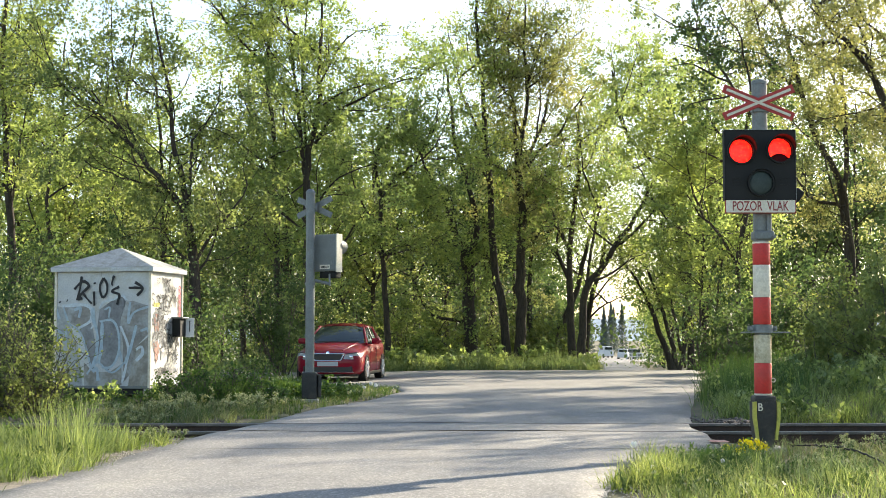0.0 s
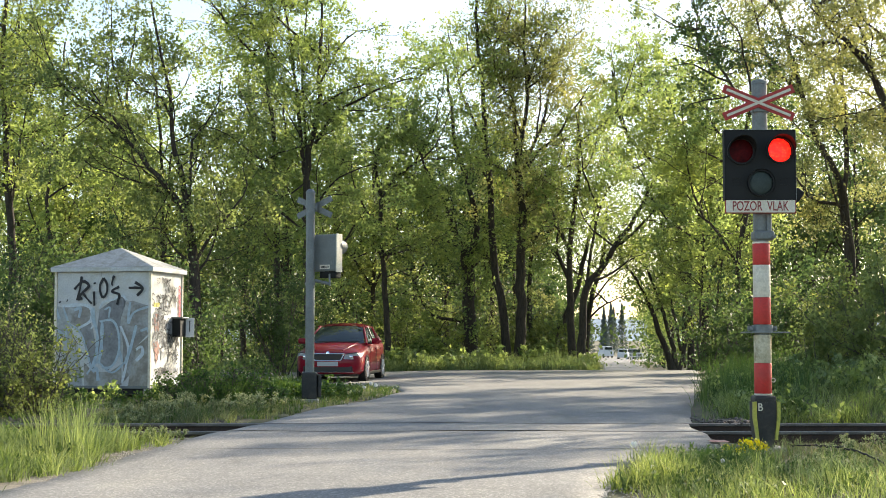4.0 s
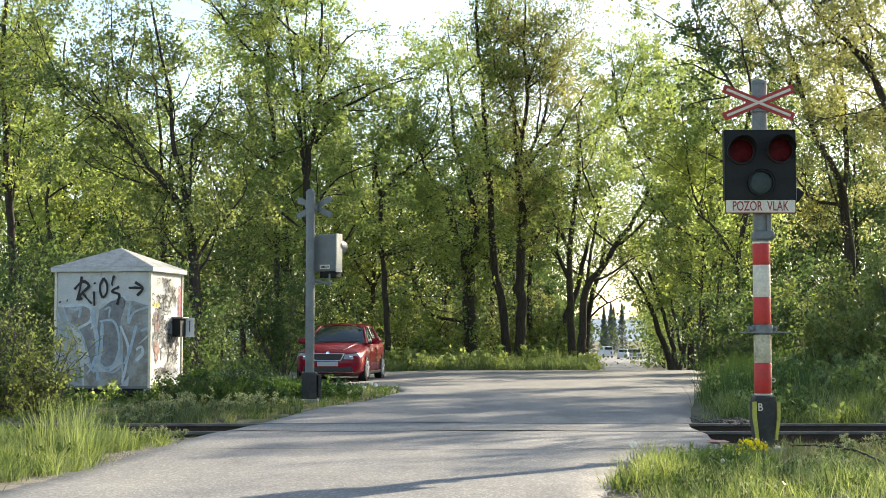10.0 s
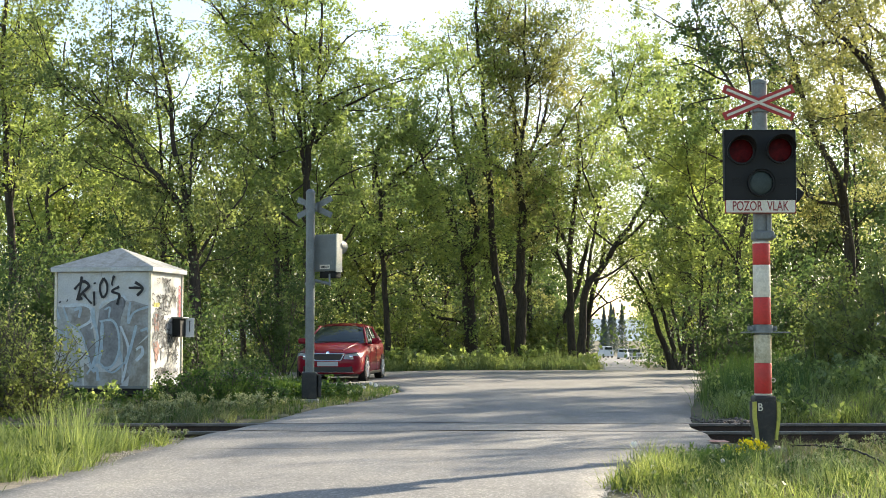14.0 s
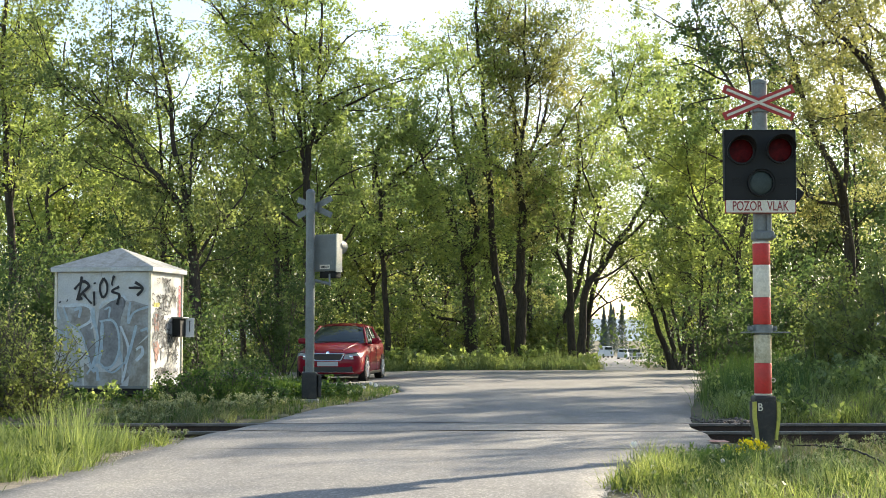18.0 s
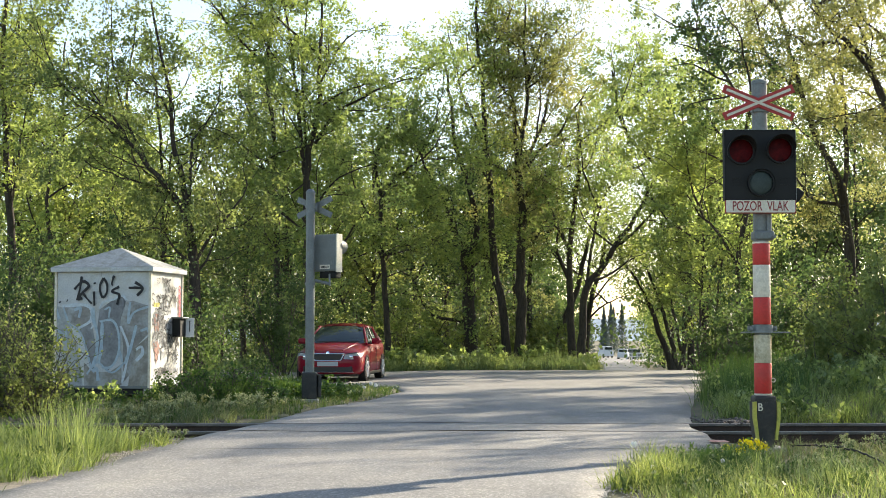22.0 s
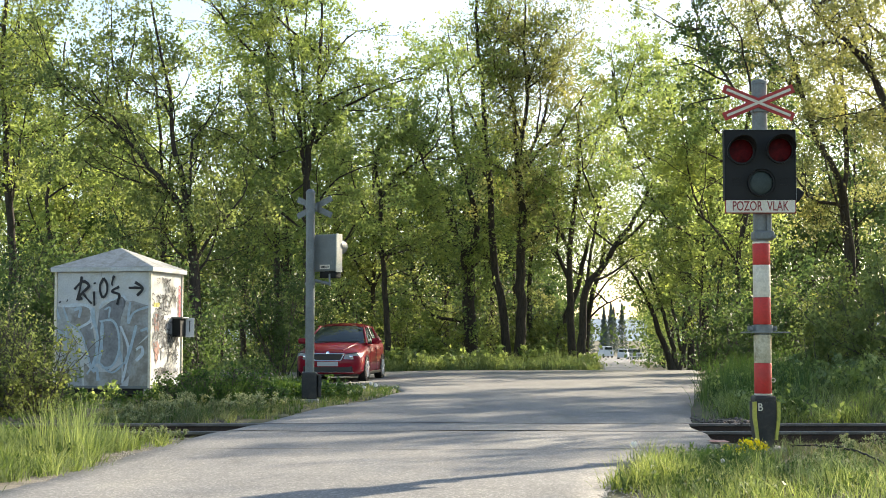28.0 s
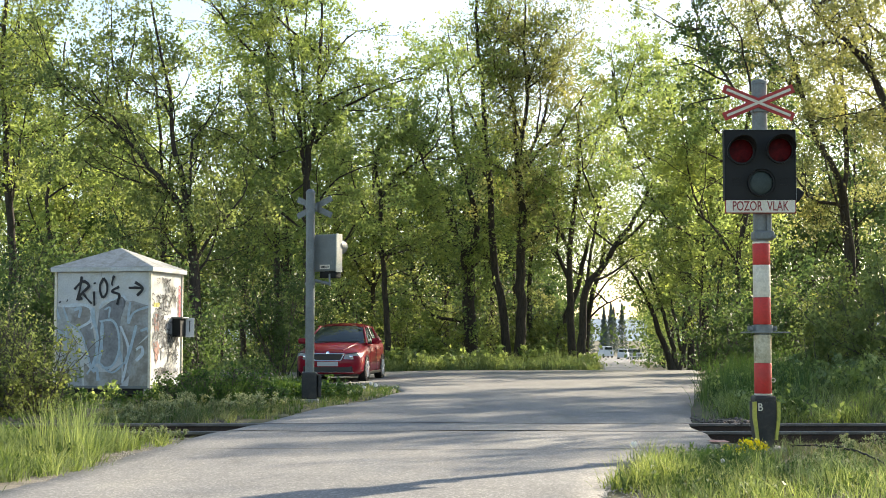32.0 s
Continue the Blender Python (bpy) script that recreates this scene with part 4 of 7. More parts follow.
tree("oak_tree", (9.44, 60), (
    (0.17, 0.04, ((0, 0, 0), (-0.22, 0.00, 0.93), (-0.58, 0.00, 1.84), (-0.94, 0.00, 2.86), (-1.31, 0.00, 3.65), (-1.81, 0.00, 4.41), (-2.14, 0.00, 4.95))),
    (0.12, 0.03, ((0.01, 0.00, 0.59), (-0.12, 0.12, 1.70), (-0.35, 0.24, 2.56), (-0.74, 0.36, 3.80), (-1.19, 0.48, 5.03), (-1.39, 0.60, 6.21))),
    (0.12, 0.03, ((0.19, 0.00, 0.12), (0.51, 0.16, 1.28), (0.50, 0.32, 2.33), (0.68, 0.48, 3.62), (0.86, 0.64, 4.80), (0.80, 0.80, 6.23))),
    (0.08, 0.02, ((0.32, -0.00, 1.05), (0.09, -0.20, 2.20), (-0.26, -0.40, 3.54), (-0.51, -0.60, 4.73), (-0.43, -0.80, 6.10))),
    (0.05, 0.014, ((0.49, -0.00, 1.97), (0.91, -0.30, 3.12), (1.06, -0.60, 4.26))),
), LEAF_LIME, "leaning many-stemmed tree beyond the bend", 34, leaves=22, first=0.5, limb_first=0.4, reach=2.5)
tree("oak_tree", (8.76, 50), (
    (0.055, 0.02, ((0, 0, 0), (-0.03, 0.00, 1.44), (0.09, 0.00, 2.98), (0.20, 0.00, 4.54), (0.06, 0.00, 6.09), (-0.16, 0.00, 7.66))),
    (0.04, 0.012, ((0.20, 0.00, 4.54), (0.77, 0.40, 5.54), (0.96, 0.80, 6.97))),
), LEAF_LIME, "slim pole-like tree with lime leaves", 35, leaves=38, first=0.3, reach=2.4, extra=1)
tree("oak_tree", (9.39, 52), (
    (0.055, 0.02, ((0, 0, 0), (-0.03, 0.00, 1.45), (0.09, 0.00, 3.06), (-0.19, 0.00, 4.67), (-0.34, 0.00, 6.30), (-0.56, 0.00, 7.92))),
    (0.04, 0.012, ((-0.19, 0.00, 4.67), (0.40, 0.40, 5.72), (0.59, 0.80, 7.20))),
), LEAF_LIME, "slim pole-like tree with lime leaves", 95, leaves=38, first=0.3, reach=2.4, extra=1)
tree("oak_tree", (9.52, 51), (
    (0.055, 0.02, ((0, 0, 0), (-0.02, 0.00, 1.45), (0.09, 0.00, 3.02), (0.29, 0.00, 4.61), (0.15, 0.00, 6.19), (-0.07, 0.00, 7.79))),
    (0.04, 0.012, ((0.29, 0.00, 4.61), (0.88, 0.40, 5.63), (1.08, 0.80, 7.08))),
), LEAF_LIME, "slim pole-like tree with lime leaves", 155, leaves=38, first=0.3, reach=2.4, extra=1)
tree("oak_tree", (8.76, 44), (
    (0.12, 0.03, ((0, 0, 0), (0.15, 0.00, 1.73), (0.14, 0.00, 3.27), (0.43, 0.00, 4.81), (0.38, 0.00, 6.52), (0.61, 0.00, 8.25), (0.54, 0.00, 9.81))),
    (0.06, 0.02, ((0.14, 0.00, 3.10), (-0.40, 0.33, 4.14), (-0.85, 0.67, 4.69), (-1.23, 1.00, 5.42))),
    (0.05, 0.015, ((0.41, 0.00, 6.18), (-0.33, -0.33, 6.99), (-0.69, -0.67, 7.29), (-1.11, -1.00, 8.09))),
    (0.05, 0.014, ((0.37, 0.00, 5.66), (-0.17, -0.33, 6.14), (-0.90, -0.67, 6.44), (-1.63, -1.00, 6.57))),
), LEAF_LIME, "tree in lime-green leaf behind the signal", 36, leaves=48, first=0.38)
tree("oak_tree", (10.29, 37), (
    (0.2, 0.12, ((0, 0, 0), (0.07, 0.00, 1.63), (0.01, 0.00, 2.77), (-0.06, 0.00, 3.63), (-0.17, 0.00, 4.50))),
    (0.1, 0.025, ((-0.17, 0.00, 4.50), (-0.70, 0.00, 5.51), (-1.09, 0.00, 6.74), (-1.36, 0.00, 7.54), (-1.47, 0.00, 8.13), (-1.66, 0.00, 8.86), (-1.87, 0.00, 9.74), (-2.04, 0.00, 10.77))),
    (0.08, 0.02, ((-0.12, 0.00, 4.14), (0.06, 0.16, 5.38), (0.01, 0.32, 6.87), (-0.12, 0.48, 8.37), (-0.63, 0.64, 9.29), (-0.90, 0.80, 10.37))),
    (0.05, 0.014, ((-0.63, -0.00, 5.37), (-0.93, -0.35, 6.01), (-0.31, -0.70, 6.14), (0.23, -1.05, 6.09), (0.68, -1.40, 5.94))),
    (0.06, 0.015, ((-1.12, 0.00, 6.82), (-1.74, -0.25, 7.21), (-2.19, -0.50, 7.89), (-2.41, -0.75, 8.56), (-2.71, -1.00, 9.22))),
    (0.06, 0.015, ((-0.10, -0.00, 3.92), (-0.83, -0.40, 3.96), (-1.35, -0.80, 4.28), (-1.65, -1.20, 4.81))),
    (0.05, 0.014, ((-0.11, 0.00, 6.67), (-0.41, 0.33, 7.75), (-0.51, 0.67, 8.85), (-0.38, 1.00, 9.97))),
), LEAF_RUSSET, "large oak with bronze-green leaves on the bank", 37, leaves=57, first=0.3, per_metre=1.9, leaf_size=0.075, reach=2.6, clump=0.19, twigs=10)
tree("oak_tree", (11.35, 33), (
    (0.22, 0.13, ((0, 0, 0), (-0.05, 0.00, 1.57), (-0.38, 0.00, 3.87), (-1.19, 0.00, 5.55))),
    (0.09, 0.02, ((-1.19, 0.00, 5.55), (-1.68, 0.00, 6.71), (-2.12, 0.00, 7.30), (-2.63, 0.00, 7.69), (-2.98, 0.00, 8.41), (-3.25, 0.00, 9.19))),
    (0.09, 0.025, ((-0.29, 0.00, 3.61), (-0.41, 0.20, 5.70), (-0.83, 0.40, 7.44), (-1.14, 0.60, 8.54), (-1.26, 0.80, 9.79))),
    (0.06, 0.015, ((-0.88, 0.00, 4.90), (-1.34, 0.30, 6.18), (-1.68, 0.60, 7.74), (-2.09, 0.90, 8.47), (-2.15, 1.20, 9.49))),
    (0.06, 0.015, ((-1.19, 0.00, 5.55), (-1.81, -0.25, 6.86), (-2.64, -0.50, 7.17), (-3.28, -0.75, 7.03), (-3.77, -1.00, 7.24))),
    (0.05, 0.015, ((-0.48, 0.00, 5.68), (-1.20, -0.33, 7.04), (-1.92, -0.67, 7.62), (-2.38, -1.00, 8.31))),
), LEAF_RUSSET, "large oak reaching in with long limbs", 38, leaves=59, first=0.3, per_metre=1.9, leaf_size=0.07, reach=2.5, clump=0.18, twigs=10)
tree("oak_tree", (6.57, 30), (
    (0.05, 0.02, ((0, 0, 0), (-0.00, 0.00, 1.69), (0.08, 0.00, 3.90), (0.18, 0.00, 4.84), (-0.09, 0.00, 5.57), (-0.53, 0.00, 6.02), (-0.92, 0.00, 6.70), (-1.19, 0.00, 7.30), (-1.38, 0.00, 8.04), (-1.50, 0.00, 8.63))),
    (0.03, 0.01, ((-0.06, -0.00, 5.61), (-0.30, -0.15, 6.46), (-0.46, -0.30, 7.02), (-0.77, -0.45, 7.46), (-1.03, -0.60, 8.01))),
    (0.028, 0.008, ((-0.64, -0.00, 6.20), (-1.20, -0.20, 6.39), (-1.64, -0.40, 6.53), (-2.02, -0.60, 6.38))),
    (0.025, 0.008, ((-0.96, 0.00, 6.73), (-1.47, 0.25, 7.02), (-1.79, 0.50, 7.13))),
    (0.025, 0.008, ((-0.47, 0.00, 5.96), (-1.12, 0.30, 5.83), (-1.55, 0.60, 5.70))),
    (0.025, 0.008, ((-1.19, -0.00, 7.30), (-1.73, -0.25, 7.27), (-2.23, -0.50, 7.50))),
), LEAF_DARK, "thin tree with dark leaf clusters against the sky", 39, leaves=17, first=0.55, reach=1.5, per_metre=2.4, twigs=7, leaf_size=0.085, extra=0, clump=0.13)
tree("maple_tree", (11.25, 66), (
    (0.2, 0.05, ((0, 0, 0), (-0.22, -0.14, 3.43), (-0.57, -0.29, 5.98), (-0.90, -0.43, 8.26), (-1.88, -0.57, 9.73), (-2.83, -0.71, 10.66), (-3.42, -0.86, 12.05), (-3.68, -1.00, 13.69))),
    (0.09, 0.02, ((-0.69, 0.00, 7.28), (-1.15, 0.20, 9.49), (-1.72, 0.40, 11.86), (-1.99, 0.60, 14.12), (-2.26, 0.80, 15.48))),
    (0.09, 0.02, ((-0.45, 0.00, 5.48), (0.18, 0.25, 8.08), (0.45, 0.50, 10.44), (0.16, 0.75, 12.44), (-0.15, 1.00, 13.93))),
    (0.06, 0.015, ((-1.80, 0.00, 9.81), (-2.92, -0.33, 9.30), (-3.98, -0.67, 9.77), (-4.77, -1.00, 10.62))),
    (0.05, 0.014, ((-0.19, 0.00, 3.44), (-1.20, -0.50, 5.20), (-2.02, -1.00, 6.43))),
), LEAF_LIME, "broad maple in bright young leaf beyond the bend", 40, leaves=40, first=0.35, leaf_size=0.12, reach=3.0)


def wood_tree(x, y, height, seed, leaf, label, size, leaves, reach, thick=0.15, first=0.12):
    """A tree that stands behind the first row: a wavering trunk with two rising limbs."""
    g = np.random.default_rng(seed + 4000)
    a, b = g.normal(size=2) * 0.35, g.normal(size=2) * 0.5
    rise = height * g.uniform(0.3, 0.42, 2)
    stems = [(thick, 0.035, ((0, 0, 0), (a[0] * 0.4, 0, height * 0.34), (a[0], a[1], height * 0.68), (b[0], b[1], height)))]
    for k, side in enumerate((1, -1)):
        out = side * g.uniform(0.7, 1.2)
        stems.append((thick * 0.45, 0.018, ((a[0] * 0.4, 0, rise[k]), (out * 1.1, g.normal() * 0.5, rise[k] + height * 0.2), (out * 1.9, g.normal(), rise[k] + height * 0.4))))
    tree("oak_tree", (x, y), stems, leaf, label, seed, first=first, leaf_size=size, leaves=leaves, twigs=5, extra=2, per_metre=2.2, reach=reach, clump=0.24 + 0.8 * (size - 0.12), split=False, group="trees deeper in the wood")


# Added trees out of view on the right, placed to shade the road.
for k, (x, y, h) in enumerate(((16.6, 31.2, 10.5), (19, 38, 16), (25, 47, 14), (20, 29.5, 9.5), (28, 40, 15), (14, 24, 7.5), (17, 34.5, 11.5))):
    wood_tree(x, y, h, 80 + k, LEAF_MID, "unseen leafy tree right of the view, shading the road", 0.18, 14, 2.8, 0.2)
# Right of centre, dark leaves stand in for shade under the canopy.
for k, (x, y, h) in enumerate(((-20.2, 62, 15), (-16.6, 58, 14), (-15.6, 60, 13.5), (-14.0, 64, 15.5), (-11.4, 60, 14), (-8.5, 62, 13.5), (-6.4, 60, 11.5), (-4.3, 64, 11.0), (-2.9, 60, 9.5), (-1.1, 66, 11.0), (0.2, 70, 11.5), (2.3, 68, 11.0), (3.6, 72, 11.0), (-13.6, 52, 9.0), (-9.6, 50, 7.5))):
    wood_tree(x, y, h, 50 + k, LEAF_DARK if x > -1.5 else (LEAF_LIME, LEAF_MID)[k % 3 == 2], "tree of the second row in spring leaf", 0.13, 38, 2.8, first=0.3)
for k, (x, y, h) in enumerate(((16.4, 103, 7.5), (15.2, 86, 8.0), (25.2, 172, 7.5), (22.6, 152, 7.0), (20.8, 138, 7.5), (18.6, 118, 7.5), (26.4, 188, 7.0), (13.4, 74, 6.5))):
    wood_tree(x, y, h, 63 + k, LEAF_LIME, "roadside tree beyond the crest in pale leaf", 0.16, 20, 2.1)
# Those with x > 1 have the wood's shade put into their leaf colour.
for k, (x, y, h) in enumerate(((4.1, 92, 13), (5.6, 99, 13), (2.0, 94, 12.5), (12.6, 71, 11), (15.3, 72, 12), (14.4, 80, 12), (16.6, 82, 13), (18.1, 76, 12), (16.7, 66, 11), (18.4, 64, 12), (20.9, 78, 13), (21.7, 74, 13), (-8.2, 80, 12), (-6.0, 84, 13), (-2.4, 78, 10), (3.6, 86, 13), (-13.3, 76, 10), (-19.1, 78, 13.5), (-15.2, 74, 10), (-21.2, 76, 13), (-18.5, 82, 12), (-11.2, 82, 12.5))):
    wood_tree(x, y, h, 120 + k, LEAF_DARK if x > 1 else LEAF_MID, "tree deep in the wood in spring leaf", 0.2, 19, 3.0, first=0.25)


# ---- undergrowth ----
def thicket(rows, leaf, label, seed, **more):
    for k, (x, y, radius, height) in enumerate(rows):
        shrub((x, y), radius, height, leaf, label, seed + k, **more)


thicket(((-12.5, 33, 2.0, 3.6), (-10.2, 35, 1.9, 3.2), (-8.0, 34, 1.8, 3.4), (-6.2, 36, 1.8, 3.0), (-4.7, 43, 1.9, 3.6), (-8.8, 41, 2.2, 4.2), (-12.5, 42, 2.3, 4.6), (-15, 38, 2.2, 4.4)), LEAF_DARK, "dense leafy undergrowth in spring green", 100, leaves=6000, leaf_size=0.095)
thicket(((-3.4, 54.5, 1.6, 3.2), (-1.4, 56, 1.7, 3.0), (-6.0, 53, 1.8, 3.8), (0.3, 58, 1.8, 3.0), (2.6, 59, 1.7, 2.6), (4.4, 57, 1.3, 2.2), (-2.2, 60, 2.2, 4.6), (1.6, 64, 2.2, 4.8), (4.2, 66, 2.0, 4.0), (-5.5, 60, 2.4, 5.0)), LEAF_MID, "leafy undergrowth between the trunks", 130, leaves=1900, leaf_size=0.13)
# Dark leaves give this belt the dimness behind the trunks.
thicket(((-1.6, 76, 2.6, 5.2), (1.0, 77, 2.6, 5.6), (3.0, 79, 2.6, 5.6), (5.2, 80, 2.4, 5.6), (6.8, 85, 2.0, 5.2)), LEAF_DARK, "thicket deep in the wood, dimness painted in dark leaves", 200, leaves=2600, leaf_size=0.23)
thicket(((4.6, 54, 0.6, 0.9), (-0.2, 52.5, 0.8, 1.2), (3.5, 53.5, 0.7, 1.0)), LEAF_LIME, "sunlit young shoots at the wood's edge", 150, leaves=1500)
thicket(((7.5, 24.4, 1.1, 1.9), (8.6, 25.2, 1.2, 2.1), (6.7, 25.6, 0.55, 1.1), (8.3, 30, 1.2, 2.1), (9.6, 27, 1.6, 2.6), (11.8, 25, 1.5, 2.4)), LEAF_MID, "soft leafy bush on the bank", 160, leaves=4200, leaf_size=0.075)
# The dark leaf colour paints the shade of the hollow behind the bank.
thicket(((11.0, 31, 1.9, 3.2), (7.7, 37, 1.2, 2.0), (9.4, 37, 1.6, 2.6), (12.6, 35, 2.0, 3.6), (8.0, 43, 1.5, 2.6), (10.4, 44, 2.0, 4.2)), LEAF_DARK, "bush behind the bank, hollow's shade painted in dark leaves", 170, leaves=3400, leaf_size=0.1)
thicket(((-6.25, 20.6, 0.75, 1.55), (-5.65, 20.4, 0.5, 1.3), (-6.8, 20.9, 0.9, 1.6), (-5.95, 19.6, 0.4, 0.7)), LEAF_MID, "sparse twiggy olive bush in front of the cabinet", 180, leaves=4200, leaf_size=0.045, stems=30)
thicket(((-3.6, 23.2, 0.5, 0.62), (-3.15, 23.5, 0.45, 0.55), (-3.35, 23.6, 0.42, 0.6), (-4.3, 24.4, 0.4, 0.45), (-5.0, 23.6, 0.3, 0.22), (-2.75, 23.0, 0.3, 0.35), (-6.1, 23.2, 0.3, 0.25)), GRASS_DEEP, "low nettle-like weeds beside the track", 190, leaves=1500, leaf_size=0.05, stems=14, group="weeds by the track", name="weed")


# ---- plants of the verge ----
def herb(name, at, height, stems, leaf, mat, label, seed, spread=0.12, tip=None, tip_size=0.0, category="weed", group=""):
    """Upright stems with leaves in pairs up to the top, and paler tips or flowers."""
    g = np.random.default_rng(seed)
    t = thing(name, pose(at[0], at[1], float(ground_height(at[0], at[1])) - 0.01), label, category, group)
    for _ in range(stems):
        a, r = g.uniform(0, math.tau), spread * math.sqrt(g.random())
        h = height * g.uniform(0.6, 1.1)
        foot = (math.cos(a) * r, math.sin(a) * r, 0)
        line, end = shoot(g, foot, np.array((math.cos(a) * 0.3, math.sin(a) * 0.3, 1.0)), h, 5, 0.09, 0.02)
        tube = Tubes()
        tube.add(line, np.linspace(0.006, 0.003, 6), 4)
        stalk = hang("stalk", tube.mesh("stalk"), GRASS_DEEP, t)
        m = int(h / (0.018 if leaf > 0.05 else 0.03)) + 6
        along_ = g.uniform(0.1, 1.0, m) * 4.999
        i = along_.astype(int)
        c = line[i] + (line[i + 1] - line[i]) * (along_ - i)[:, None]
        v, f = leaves_at(g, c + g.normal(size=(m, 3)) * leaf * 0.45, leaf, narrow=0.7)
        tagged(hang("foliage", mesh_from("foliage", v, f), mat, stalk), kind="stuff")
        if tip:
            n_ = 26
            v, f = leaves_at(g, line[-1] + g.normal(size=(n_, 3)) * tip_size * np.array((1, 1, 0.8)), tip_size * 0.9, narrow=0.9)
            tagged(hang("blossom", mesh_from("blossom", v, f), tip, stalk), kind="stuff")
    return t


FLOWER_YELLOW = foliage("yellow_petal", (0.55, 0.48, 0.015), (0.75, 0.7, 0.03), (1.1, 1.0, 0.5), 0.3)
FLOWER_PALE = foliage("pale_nettle_tip", (0.3, 0.33, 0.2), (0.5, 0.52, 0.36), (1.1, 1.1, 0.8), 0.4)
FLUFF = plain("white_seed_fluff", (0.82, 0.81, 0.77), 0.9)
herb("flowering_plant", (2.56, 12.55), 0.17, 26, 0.045, GRASS_DEEP, "clump of small bright yellow flowers by the signal", 400, 0.13, FLOWER_YELLOW, 0.022, "flower")
herb("flowering_plant", (-3.35, 13.6), 0.14, 2, 0.04, GRASS_BRIGHT, "single yellow flower in the verge grass", 401, 0.04, FLOWER_YELLOW, 0.016, "flower")
g_ = random.Random(3)
for k in range(26):
    y = g_.uniform(18.6, 22.6)
    x = float(along(LEFT_EDGE, y)) - 0.35 - g_.uniform(0, 1.9)
    herb("nettle", (x, y), g_.uniform(0.16, 0.3), 7, 0.05, GRASS_GREY, "pale dusty nettle-like weed by the track", 410 + k, 0.16, FLOWER_PALE, 0.02, "weed", "weeds by the track")
for k in range(9):
    herb("nettle", (g_.uniform(-3.6, -2.75), g_.uniform(14.2, 15.6)), g_.uniform(0.1, 0.2), 6, 0.035, GRASS_GREY, "pale dusty nettle-like weed by the track", 440 + k, 0.13, FLOWER_PALE, 0.014, "weed", "weeds by the track")
for k in range(8):
    herb("nettle", (g_.uniform(3.5, 4.9), g_.uniform(13.2, 14.6)), g_.uniform(0.08, 0.18), 6, 0.03, GRASS_GREY, "pale dusty nettle-like weed by the track", 450 + k, 0.13, FLOWER_PALE, 0.012, "weed", "weeds by the track")
for k in range(14):
    y = g_.uniform(9.2, 12.6)
    herb("broadleaf_weed", (float(along(RIGHT_EDGE, y)) + g_.uniform(0.25, 2.0), y), g_.uniform(0.06, 0.14), 6, 0.042, GRASS_BRIGHT, "broad-leaved bright green weed in the verge", 460 + k, 0.1, None, 0, "weed", "weeds of the verge")
for k in range(8):
    y = g_.uniform(10.0, 13.6)
    herb("broadleaf_weed", (float(along(LEFT_EDGE, y)) - g_.uniform(0.45, 1.6), y), g_.uniform(0.06, 0.14), 6, 0.042, GRASS_DEEP, "broad-leaved green weed in the verge", 480 + k, 0.1, None, 0, "weed", "weeds of the verge")
for k, (x, y, h) in enumerate(((-5.6, 25.0, 0.34), (-4.85, 25.3, 0.3), (-5.95, 24.6, 0.2), (-4.5, 25.2, 0.26))):
    herb("maple_sapling", (x, y), h, 6, 0.085, LEAF_LIME, "young sapling with broad pale leaves at the cabinet", 490 + k, 0.12, None, 0, "sapling", "saplings by the cabinet")
for k in range(16):
    y = g_.uniform(24.5, 29)
    herb("nettle", (float(along(LEFT_EDGE, y)) - g_.uniform(0.4, 2.2), y), g_.uniform(0.2, 0.36), 8, 0.07, GRASS_DEEP, "green nettle-like weed by the junction", 500 + k, 0.2, None, 0, "weed", "weeds by the junction")


for k in range(60):
    y = g_.uniform(9.8, 14.3)
    herb("chickweed", (float(along(LEFT_EDGE, y)) - 0.35 - abs(g_.gauss(0, 0.75)), y), g_.uniform(0.08, 0.24), 9, 0.03, (GRASS_BRIGHT, GRASS_PALE, GRASS_DEEP)[k % 3], "leafy bright weed among the verge grass", 520 + k, 0.16, None, 0, "weed", "weeds of the verge")
for k in range(40):
    y = g_.uniform(9.2, 12.6)
    herb("chickweed", (float(along(RIGHT_EDGE, y)) + 0.15 + abs(g_.gauss(0, 1.0)), y), g_.uniform(0.08, 0.2), 9, 0.028, (GRASS_BRIGHT, GRASS_DEEP, GRASS_PALE)[k % 3], "leafy bright weed among the verge grass", 5550 + k, 0.15, None, 0, "weed", "weeds of the verge")
for k in range(22):
    herb("chickweed", (g_.uniform(2.8, 4.4), g_.uniform(11.4, 13.4)), g_.uniform(0.1, 0.2), 9, 0.026, GRASS_GREY, "dusty grey-green weed by the cable", 580 + k, 0.15, FLOWER_PALE, 0.01, "weed", "weeds of the verge")


def seed_head(x, y, h, r):
    t = thing("dandelion", pose(x, y, float(ground_height(x, y))), "white dandelion clock on a thin stalk", "flower", "dandelion clocks")
    part("stalk", rod((0, 0, 0), (0.004, 0, h), 0.0035, 0.0025, 6), GRASS_DEEP, t)
    bm = bmesh.new()
    bmesh.ops.create_icosphere(bm, subdivisions=2, radius=r * 0.55, matrix=Matrix.Translation((0.004, 0, h)))
    for k in range(70):
        z = 1 - 2 * (k + 0.5) / 70
        a = k * 2.39996
        q = math.sqrt(1 - z * z)
        rod((0.004, 0, h), (0.004 + r * q * math.cos(a), r * q * math.sin(a), h + r * z), 0.0006, 0.003, 3, bm)
    part("seed_head", bm, FLUFF, t, "white fluffy seed head")


